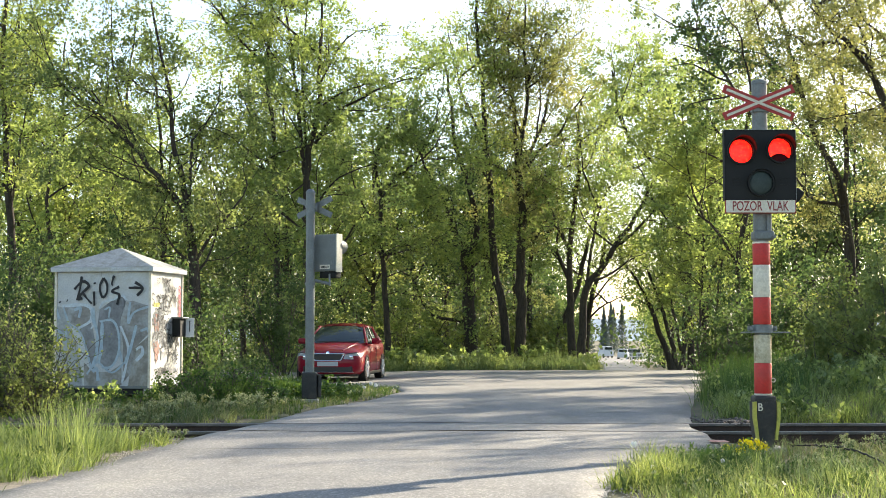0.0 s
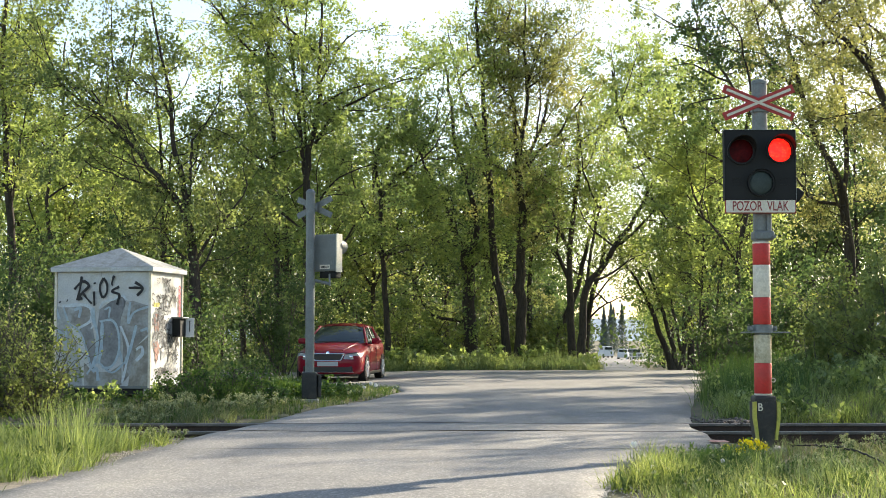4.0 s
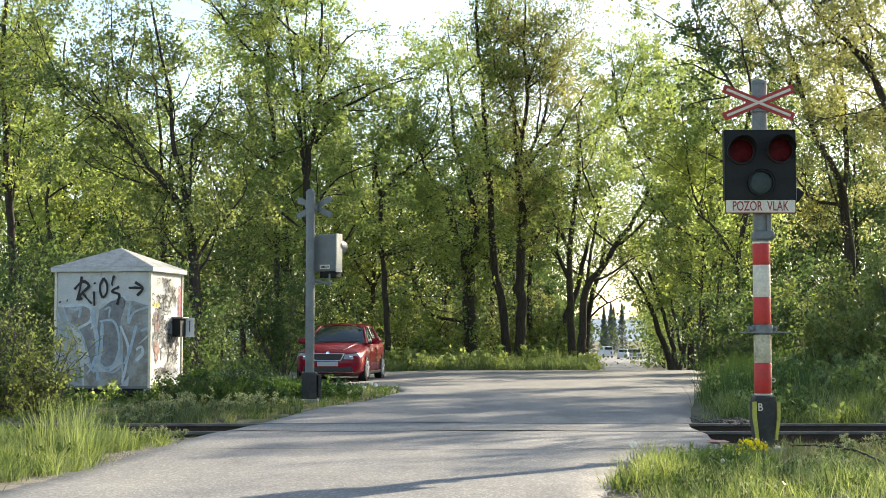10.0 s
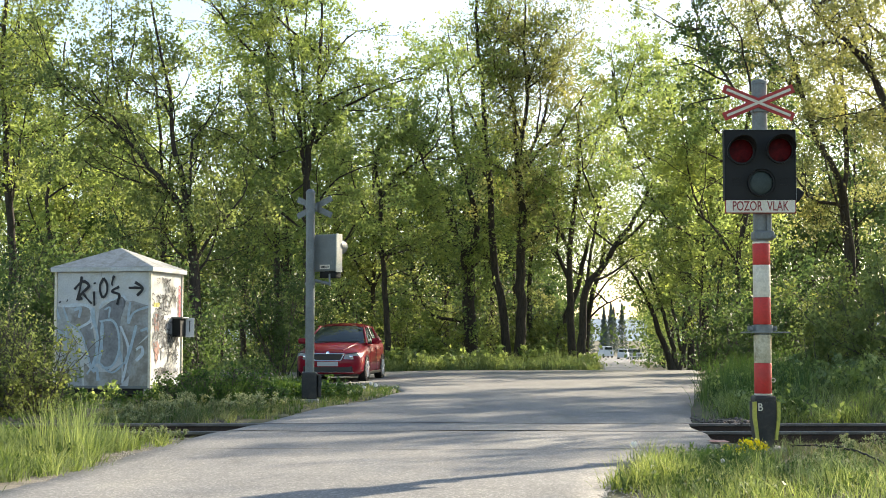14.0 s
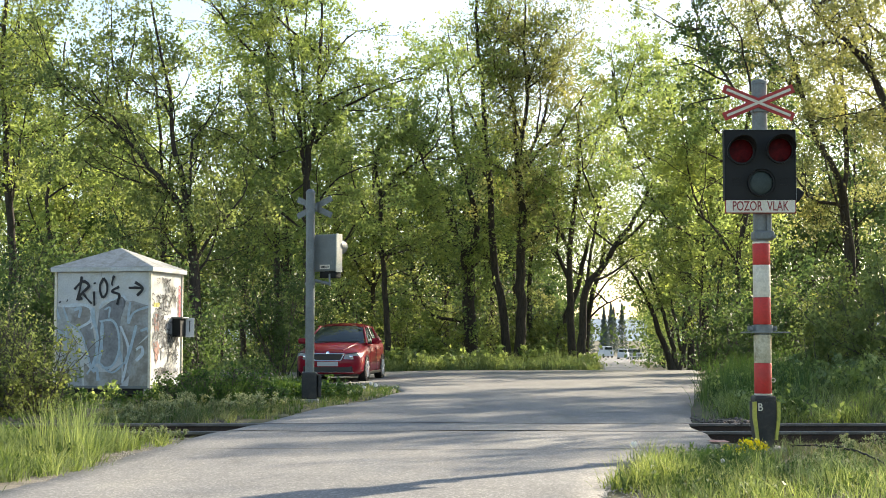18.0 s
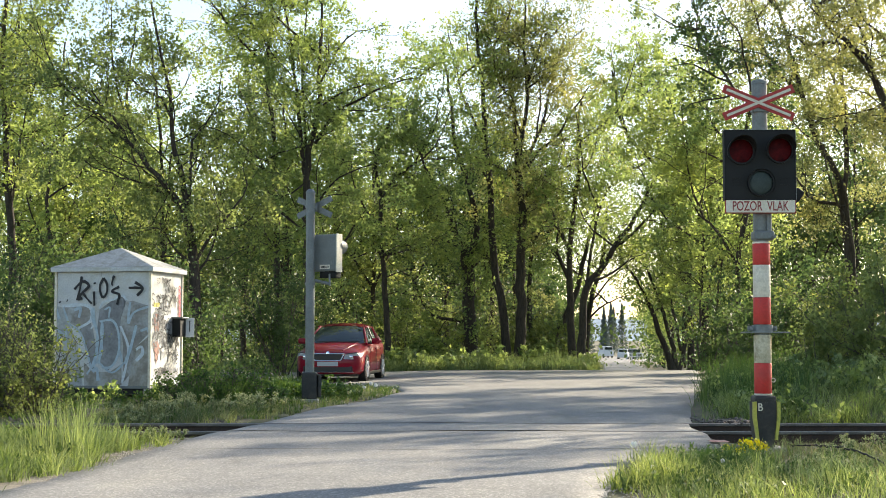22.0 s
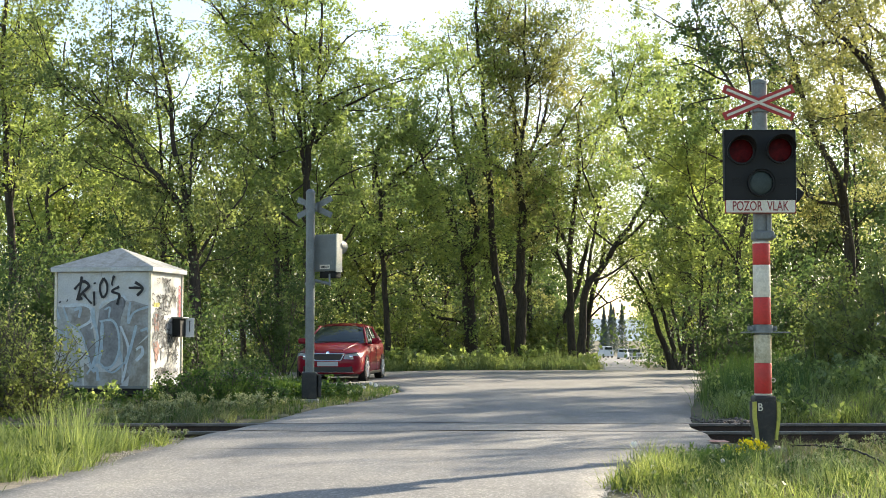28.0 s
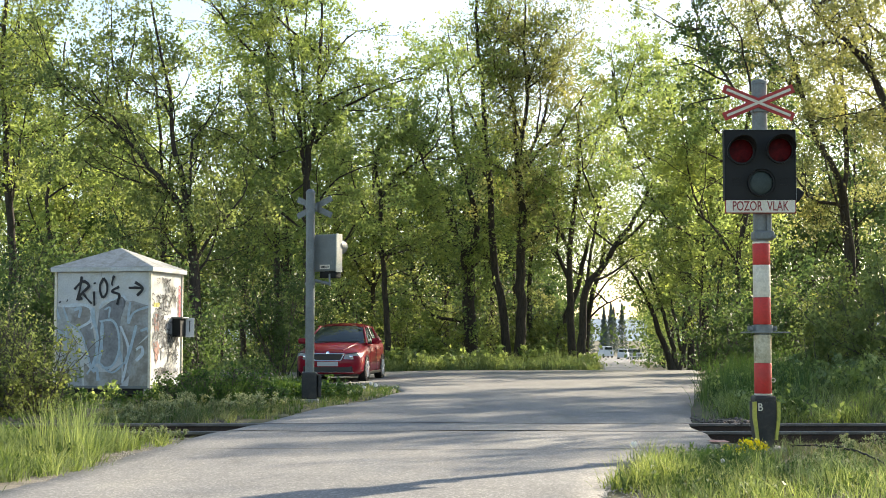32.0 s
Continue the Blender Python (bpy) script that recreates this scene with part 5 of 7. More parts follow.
for x, y, h, r in ((1.62, 12.5, 0.16, 0.03), (1.55, 10.9, 0.1, 0.02), (2.2, 11.6, 0.1, 0.018), (-1.32, 26.8, 0.24, 0.04), (-1.25, 27.2, 0.2, 0.035), (-1.42, 26.4, 0.18, 0.035), (-3.0, 25.2, 0.22, 0.035), (-3.9, 11.0, 0.12, 0.02)):
    seed_head(x, y, h, r)
stick = thing("dry_stick", pose(-3.05, 13.7, -0.02, 2, 3, 0), "thin dry upright stick in the verge", "stick")
part("stalk", rod((0, 0, 0), (0.01, 0, 0.22), 0.008, 0.006, 7), GRASS_DRY, stick)

for k in range(26):
    y = g_.uniform(47.4, 49.4)
    herb("nettle", (g_.uniform(-3.6, 5.2), y), g_.uniform(0.35, 0.75), 6, 0.14, (GRASS_PALE, LEAF_LIME)[k % 2], "tall leafy bright weed at the wood's edge", 720 + k, 0.4, None, 0, "weed", "weeds at the wood's edge")
for k in range(36):
    y = g_.uniform(18.5, 23.5)
    herb("nettle", (g_.uniform(4.1, 8.2), y), g_.uniform(0.2, 0.48), 7, 0.08, (GRASS_BRIGHT, GRASS_PALE, LEAF_LIME)[k % 3], "leafy fresh green weed on the bank behind the track", 640 + k, 0.28, None, 0, "weed", "weeds on the bank")
# loose cable in the grass by the signal
cable = thing("cable", pose(3.2, 13.6, 0), "loose black cable lying over the weeds", "cable")
tube = Tubes()
run_ = smooth_line(((0.0, -0.05, 0.03), (0.09, -0.4, 0.06), (0.15, -0.9, 0.085), (0.18, -1.5, 0.10), (0.16, -2.1, 0.09), (0.25, -2.5, 0.0)), 0.06, np.random.default_rng(2), 0.004)
tube.add(run_, np.full(len(run_), 0.008), 8)
hang("sheath", tube.mesh("sheath"), BLACK, cable, "black cable sheath", True)
# worn red paint mark on the crossing's edge
RED_MARK = surface("worn_red_road_paint", (0.3, 0.12, 0.11), (0.4, 0.2, 0.19), 14, 0.85, fine=60, bump=0.4, dirt=(0.24, 0.23, 0.22), dirt_scale=12, dirt_amount=0.9)
tagged(part("paint_mark", block((0.17, 0.28, 0.004), (2.72, 14.5, 0.008), 0.001), RED_MARK), "worn reddish paint mark on the asphalt", "paint mark", kind="structure")


# ---- near crossing signal ----
def flat_x(bm, length, width, depth, slope, at):
    """Two crossing bars with cut corners."""
    for sign in (1, -1):
        block((length, depth, width), at, 0.006, pose(0, 0, 0, 0, sign * slope, 0), bm)
        at = (at[0], at[1] - 0.004, at[2])
    return bm


def lamp_unit(parent, x, z, lit):
    """A round optic in its tube with a hood above; the lit kinds have a lamp behind an added drop shutter."""
    bm = lathe(((0.125, 0.0), (0.125, 0.03), (0.112, 0.03), (0.112, 0.0)), 32, m=pose(x, -0.135, z, 90), ring=True)
    part("lens_ring", bm, BLACK, parent, smooth=False)
    hood = bmesh.new()
    ring = []
    for k in range(25):
        a = radians(-35 + 250 * k / 24)
        long = (0.05 if lit else 0.015) + (0.12 if lit else 0.03) * max(0.0, math.sin(a)) ** 0.7
        c, s = math.cos(a), math.sin(a)
        ring.append([hood.verts.new((x + r * c, y, z + r * s)) for r, y in ((0.132, -0.14), (0.137, -0.14 - long), (0.132, -0.14 - long), (0.127, -0.14))])
    for p, q in zip(ring, ring[1:]):
        for k in range(4):
            hood.faces.new((p[k], p[(k + 1) % 4], q[(k + 1) % 4], q[k]))
    for end in (ring[0], ring[-1]):
        hood.faces.new(end)
    part("hood", hood, BLACK, parent, "black sheet hood")
    dome = lambda r, bulge, y: lathe([(r * math.cos(a), bulge * math.sin(a)) for a in np.linspace(0, 1.5, 7)], 32, m=pose(x, y, z, 90))
    if not lit:
        part("lens", dome(0.112, 0.028, -0.138), LENS_CLEAR, parent, "milky clear lens", True)
        return None
    part("lamp", dome(0.116, 0.012, -0.085), LAMP_RED, parent, "glowing red optic", True)
    # Added part: it hides the steady glow so that the lens looks unlit.
    shutter = part("shutter", dome(0.116, 0.014, 0.0), LENS_RED, parent, "added red shutter that stands for the unlit lens", True)
    co = [v.co - Vector((x, 0, z)) for v in shutter.data.vertices]
    for v, c in zip(shutter.data.vertices, co):
        v.co = c
    shutter.location = (x, -0.113, z)
    return shutter


def crossing_signal():
    t = thing("crossing_signal", pose(3.0, 13.74, 0), "grey level-crossing signal post with red lamps, red and white bands", "crossing signal", "crossing signals")
    part("post", lathe(((0.072, 0.4), (0.072, 3.42), (0.0765, 3.422), (0.0765, 3.45), (0.06, 3.465)), 28), GREY_STEEL, t, smooth=False)
    for lo, hi, mat, word in ((0.50, 0.79, RED_BAND, "red"), (0.79, 1.055, STAINED_BAND, "brown-stained white"), (1.15, 1.405, RED_BAND, "red"), (1.405, 1.71, WHITE_BAND, "white"), (1.71, 1.915, RED_BAND, "red")):
        part("band", lathe(((0.0805, lo), (0.0815, lo + 0.004), (0.0815, hi - 0.005), (0.0805, hi - 0.002)), 32), mat, t, word + " reflective band", True)
    for z in (0.497, 1.918):
        part("band_edge", lathe(((0.083, z - 0.008), (0.083, z + 0.008)), 32), WHITE_BAND, t, "thin white edge")
    plate = block((0.43, 0.2, 0.014), (0.03, 0, 1.075), 0.004)
    part("step_plate", plate, GREY_STEEL, t, "flat grey bracket plate")
    part("collar", lathe(((0.098, 1.082), (0.098, 1.145)), 28), GREY_STEEL, t)
    for sx in (-1, 1):
        part("collar_bolt", rod((sx * 0.115, -0.08, 1.11), (sx * 0.115, 0.03, 1.11), 0.011, sides=8), GREY_STEEL, t)
        part("collar_lug", block((0.05, 0.03, 0.05), (sx * 0.112, 0, 1.112), 0.004), GREY_STEEL, t)
    # pedestal
    bm = bmesh.new()
    lower = [(-0.10, -0.13), (0.10, -0.13), (0.10, 0.13), (-0.10, 0.13)]
    rings = []
    for z, k in ((0.0, 0.85), (0.10, 1.0), (0.28, 1.22), (0.44, 1.2)):
        rings.append([bm.verts.new((x * k * 0.86, y * (0.8 + 0.2 * k), z)) for x, y in lower])
    for a, b in zip(rings, rings[1:]):
        for k in range(4):
            bm.faces.new((a[k], a[(k + 1) % 4], b[(k + 1) % 4], b[k]))
    bm.faces.new(rings[0]), bm.faces.new(rings[-1])
    bmesh.ops.bevel(bm, geom=list(bm.edges), offset=0.012, segments=2, affect="EDGES")
    base = part("pedestal", bm, RUBBER, t, "black pedestal with worn yellow corners")
    part("lid", block((0.2, 0.22, 0.06), (0, 0, 0.455), 0.02), RUBBER, base, "black lid")
    for sx in (-1, 1):
        bm = bmesh.new()
        outer = ((0.108, 0.435), (0.142, 0.43), (0.142, 0.28), (0.108, 0.08), (0.082, 0.08), (0.108, 0.29))
        vs = [bm.verts.new((sx * x * 0.88, -0.158, z)) for x, z in outer]
        vs2 = [bm.verts.new((sx * x * 0.88, -0.10, z)) for x, z in outer]
        bm.faces.new(vs), bm.faces.new(vs2)
        for k in range(6):
            bm.faces.new((vs[k], vs[(k + 1) % 6], vs2[(k + 1) % 6], vs2[k]))
        part("corner_guard", bm, YELLOW, base, "worn yellow edge stripe")
    me = lettering("B", 0.042, 0.07, 0.004)
    b = hang("letter", me, SIGN_WHITE, base, "white stencilled letter B")
    b.matrix_basis = pose(-0.06, -0.160, 0.385, 90)
    part("anchor", block((0.36, 0.36, 0.12), (0, 0, -0.05), 0.015), CONCRETE, base, "concrete footing")
    # light board
    bm = bmesh.new()
    x0, x1, z0, z1 = -0.3475, 0.3175, 2.33, 2.99
    holes = ((-0.195, 2.79), (0.170, 2.80))
    for hx, hz in holes:  # a square of plate round each opening
        inner, outer = [], []
        for k in range(32):
            c, s = math.cos(k * math.tau / 32), math.sin(k * math.tau / 32)
            reach = 0.14 / max(abs(c), abs(s))
            inner.append(bm.verts.new((hx + 0.112 * c, -0.135, hz + 0.112 * s)))
            outer.append(bm.verts.new((hx + reach * c, -0.135, hz + reach * s)))
        for k in range(32):
            bm.faces.new((inner[k], outer[k], outer[(k + 1) % 32], inner[(k + 1) % 32]))
    (ax, az), (bx, bz) = holes
    for u0, u1, v0, v1 in ((x0, ax - 0.14, z0, z1), (ax - 0.14, ax + 0.14, z0, az - 0.14), (ax - 0.14, ax + 0.14, az + 0.14, z1), (ax + 0.14, bx - 0.14, z0, z1), (bx - 0.14, bx + 0.14, z0, bz - 0.14), (bx - 0.14, bx + 0.14, bz + 0.14, z1), (bx + 0.14, x1, z0, z1)):
        bm.faces.new([bm.verts.new((u, -0.135, v)) for u, v in ((u0, v0), (u1, v0), (u1, v1), (u0, v1))])
    for size, at in (((0.004, 0.1, 0.66), (x0 + 0.002, -0.085, 2.66)), ((0.004, 0.1, 0.66), (x1 - 0.002, -0.085, 2.66)), ((0.657, 0.1, 0.004), (-0.015, -0.085, z1 - 0.002)), ((0.657, 0.1, 0.004), (-0.015, -0.085, z0 + 0.002)), ((0.657, 0.004, 0.652), (-0.015, -0.037, 2.66))):
        block(size, at, bm=bm)
    board = part("light_board", bm, BLACK, t, "black square light board, hollow, with round openings")
    # Grey strips on the black board paint the light that its rim catches.
    part("board_edge", block((0.004, 0.11, 0.665), (0.320, -0.082, 2.66)), GREY_STEEL, board, "grey strip painting the sunlit rim of the board")
    part("board_top", block((0.665, 0.11, 0.004), (-0.015, -0.082, 2.993)), GREY_STEEL, board, "grey strip painting the sunlit rim of the board")
    part("back_box", block((0.5, 0.16, 0.56), (-0.015, 0.05, 2.66), 0.02), GREY_BOX, t, "grey housing behind the lamps")
    left = lamp_unit(board, -0.195, 2.79, True)
    right = lamp_unit(board, 0.170, 2.80, True)
    lamp_unit(board, -0.012, 2.49, False)
    for sx in (-0.235, 0.215):
        for k in range(3):
            part("vent_slot", block((0.085, 0.006, 0.008), (sx, -0.137, 2.535 - k * 0.03), 0.002), BLACK, board)
    panel = part("word_panel", block((0.665, 0.02, 0.145), (-0.015, -0.12, 2.268), 0.004), SIGN_WORD, t, "white warning panel with red border")
    part("panel_face", block((0.647, 0.006, 0.127), (-0.015, -0.1315, 2.268), 0.002), SIGN_WHITE, panel)
    me = lettering("POZOR  VLAK", 0.525, 0.09, 0.003)
    words = hang("lettering", me, SIGN_WORD, panel, "red words POZOR VLAK")
    words.matrix_basis = pose(-0.015, -0.1365, 2.266, 90)
    for x in (-0.165, -0.065, 0.045, 0.145):
        part("screw", rod((x, -0.132, 2.337), (x, -0.142, 2.337), 0.005, sides=8), BLACK, panel)
    # crossbuck
    x_red = flat_x(bmesh.new(), 0.715, 0.082, 0.008, 22.5, (-0.018, -0.100, 3.255))
    cross = part("crossbuck", x_red, SIGN_RED, t, "small red and white St Andrew's cross")
    part("stripe", flat_x(bmesh.new(), 0.65, 0.025, 0.004, 22.5, (-0.018, -0.108, 3.255)), SIGN_WHITE, cross, "white centre stripes")
    part("bracket", block((0.17, 0.10, 0.06), (0, -0.04, 3.18), 0.01), GREY_STEEL, t, "grey clamp behind the cross")
    part("clamp", block((0.19, 0.19, 0.09), (0.015, 0, 1.985), 0.02), GREY_STEEL, t, "grey pipe clamp under the board")
    part("cable_pipe", rod((0.062, -0.06, 1.95), (0.062, -0.06, 2.2), 0.027), GREY_STEEL, t, "short grey cable pipe")
    part("rear_hood", block((0.09, 0.24, 0.12), (0.345, 0.08, 2.37), 0.02, pose(0, 0, 0, 0, 35, 0)), BLACK, t, "black hood of the rear lamp")
    part("clamp_bolt", rod((0.10, -0.09, 1.97), (0.10, -0.12, 1.97), 0.018, sides=6), GREY_STEEL, t)
    lug = bmesh.new()
    lathe(((0.022, -0.006), (0.022, 0.006), (0.014, 0.006), (0.014, -0.006)), 16, lug, pose(0.09, -0.03, 0.63, 90), True)
    part("lock_ring", lug, WHITE_BAND, t, "small metal ring on the post")
    # the board hangs a little to one side of the post
    board.location, panel.location, cross.location = (-0.014, 0, -0.02), (-0.014, 0, -0.010), (-0.012, 0, -0.02)
    return t, left, right


signal, left_shutter, right_shutter = crossing_signal()


# ---- far crossing signal, seen from behind ----
def far_signal():
    t = thing("crossing_signal", pose(-2.22, 24.4, 0), "grey level-crossing signal post seen from behind, with lamp box", "crossing signal", "crossing signals")
    part("post", lathe(((0.075, 0.3), (0.075, 3.44), (0.082, 3.443), (0.082, 3.47), (0.045, 3.515)), 24), GREY_STEEL, t)
    for z in (1.06, 1.93, 3.22):
        part("collar", lathe(((0.088, z - 0.022), (0.088, z + 0.022)), 24), GREY_STEEL, t, "grey clamp ring")
    base = part("pedestal", block((0.25, 0.24, 0.46), (0.0, 0, 0.23), 0.03), RUBBER, t, "dark grey plastic pedestal")
    part("side_cover", block((0.06, 0.26, 0.38), (0.135, 0.03, 0.23), 0.025, pose(0, 0, 0, 0, 0, 20)), RUBBER, base)
    part("anchor", block((0.3, 0.28, 0.07), (0, 0, -0.02), 0.015), CONCRETE, base, "concrete footing")
    turn = pose(0, 0, 0, 0, 0, -24)
    box = part("lamp_box", block((0.54, 0.16, 0.62), (0.22, 0.14, 2.45), 0.015, turn), GREY_BOX, t, "grey steel lamp box, its door shut")
    place = Matrix.Translation((0.22, 0.14, 2.45)) @ turn
    def fixed(name, bm, mat, label=""):
        bmesh.ops.transform(bm, matrix=place, verts=bm.verts)
        return part(name, bm, mat, box, label)
    fixed("door", block((0.49, 0.008, 0.57), (0, -0.083, 0), 0.003), GREY_BOX, "grey box door")
    fixed("edge_frame", block((0.02, 0.20, 0.64), (0.272, 0.02, 0), 0.004), SIGN_WHITE, "pale edge of the front board")
    fixed("rating_plate", block((0.19, 0.004, 0.07), (0.06, -0.089, -0.235), 0.001), SIGN_WHITE, "small white plate")
    for k in range(7):
        fixed("plate_mark", block((0.013, 0.003, 0.035), (-0.005 + k * 0.022, -0.092, -0.235)), BLACK)
    fixed("latch", block((0.035, 0.02, 0.05), (0.18, -0.09, 0.2), 0.006), GREY_STEEL, "small latch")
    fixed("hinge", block((0.03, 0.02, 0.05), (0.19, -0.088, -0.16), 0.006), GREY_STEEL)
    fixed("hood", rod((0.17, 0.08, 0.13), (0.17, 0.30, 0.11), 0.125, 0.12, 20, caps=False), GREY_BOX, "lamp hood pointing away")
    fixed("lower_hood", block((0.28, 0.2, 0.12), (0.10, 0.07, -0.36), 0.02), BLACK, "dark lower lamp hood")
    fixed("hose", rod((-0.06, 0, -0.3), (-0.06, 0.0, -0.42), 0.02, sides=8), BLACK)
    part("arm", rod((0.05, 0.03, 1.99), (0.33, 0.06, 1.93), 0.028, sides=10), GREY_STEEL, t, "short grey support arm")
    part("arm_end", rod((0.32, 0.06, 1.90), (0.32, 0.06, 2.10), 0.018, sides=10), GREY_STEEL, t)
    x_bm = flat_x(bmesh.new(), 0.72, 0.10, 0.008, 24, (0.06, 0.10, 3.22))
    bmesh.ops.rotate(x_bm, cent=(0.06, 0.10, 3.22), matrix=turn.to_3x3(), verts=x_bm.verts)
    part("crossbuck", x_bm, GREY_STEEL, t, "bare grey back of the cross")
    part("bracket", block((0.16, 0.12, 0.14), (0.05, 0.06, 3.22), 0.01, turn), GREY_STEEL, t)
    return t


far_signal()


# ---- relay cabinet with graffiti ----
SPRAY_BLACK = plain("black_spray_paint", (0.012, 0.012, 0.016), 0.6)
SPRAY_BLUE = surface("pale_blue_spray", (0.32, 0.42, 0.5), (0.45, 0.55, 0.61), 7, 0.6, fine=30, bump=0.02)
SPRAY_GREY = surface("grey_brown_spray", (0.17, 0.165, 0.16), (0.36, 0.34, 0.31), 2.6, 0.65, fine=20, bump=0.02, dirt=(0.44, 0.48, 0.5), dirt_scale=2.8, dirt_amount=0.9)
FAR_WHITE = surface("plain_white_paint", (0.7, 0.7, 0.7), (0.78, 0.78, 0.78), 2, 0.6)
SPRAY_DUSK = surface("dusky_grey_spray", (0.15, 0.155, 0.165), (0.27, 0.275, 0.285), 3.4, 0.65, fine=20, bump=0.02, dirt=(0.36, 0.38, 0.4), dirt_scale=4, dirt_amount=0.6)
SPRAY_BROWN = surface("brownish_spray", (0.2, 0.185, 0.16), (0.36, 0.335, 0.29), 3.0, 0.65, fine=20, bump=0.02, dirt=(0.42, 0.44, 0.44), dirt_scale=3, dirt_amount=0.8)
SPRAY_PALE = surface("pale_grey_spray", (0.32, 0.35, 0.36), (0.46, 0.48, 0.48), 3.0, 0.65, fine=20, bump=0.02, dirt=(0.22, 0.23, 0.22), dirt_scale=4, dirt_amount=0.7)
SPRAY_ICE = surface("ice_white_spray", (0.5, 0.57, 0.62), (0.62, 0.68, 0.72), 7, 0.6, fine=30, bump=0.02)
SPRAY_RED = plain("red_spray_paint", (0.5, 0.035, 0.045), 0.6)


def stroke(points, width, m, lift, name, mat, parent, label="", closed=False):
    """A sprayed line on a wall: a flat ribbon a hair proud of it, round at its joints. m takes wall (u, v) to the thing's space."""
    bm = bmesh.new()
    fine = []
    p = [Vector((*q, 0)) for q in points]
    p = ([p[-1]] + p + p[:2]) if closed else [2 * p[0] - p[1]] + p + [2 * p[-1] - p[-2]]
    for a, b, c, d in zip(p, p[1:], p[2:], p[3:]):
        for k in range(5):
            t = k / 5
            fine.append(0.5 * (2 * b + (c - a) * t + (2 * a - 5 * b + 4 * c - d) * t * t + (3 * b - a - 3 * c + d) * t ** 3))
    fine.append(p[-2])
    rows = []
    for k, q in enumerate(fine):
        way = (fine[min(k + 1, len(fine) - 1)] - fine[max(k - 1, 0)]).normalized()
        w = width * 0.5 * (0.8 + 0.4 * noise.noise((q.x * 6, q.y * 6, width)))
        side = Vector((-way.y, way.x, 0)) * w
        rows.append([bm.verts.new(m @ Vector((*(q + s).xy, lift))) for s in (side, -side)])
    for a, b in zip(rows, rows[1:]):
        bm.faces.new((a[0], a[1], b[1], b[0]))
    return part(name, bm, mat, parent, label)


def patch(points, m, lift, mat, parent, label=""):
    """A filled field of paint."""
    bm = bmesh.new()
    bm.faces.new([bm.verts.new(m @ Vector((u, v, lift))) for u, v in points])
    return part("paint_field", bm, mat, parent, label)


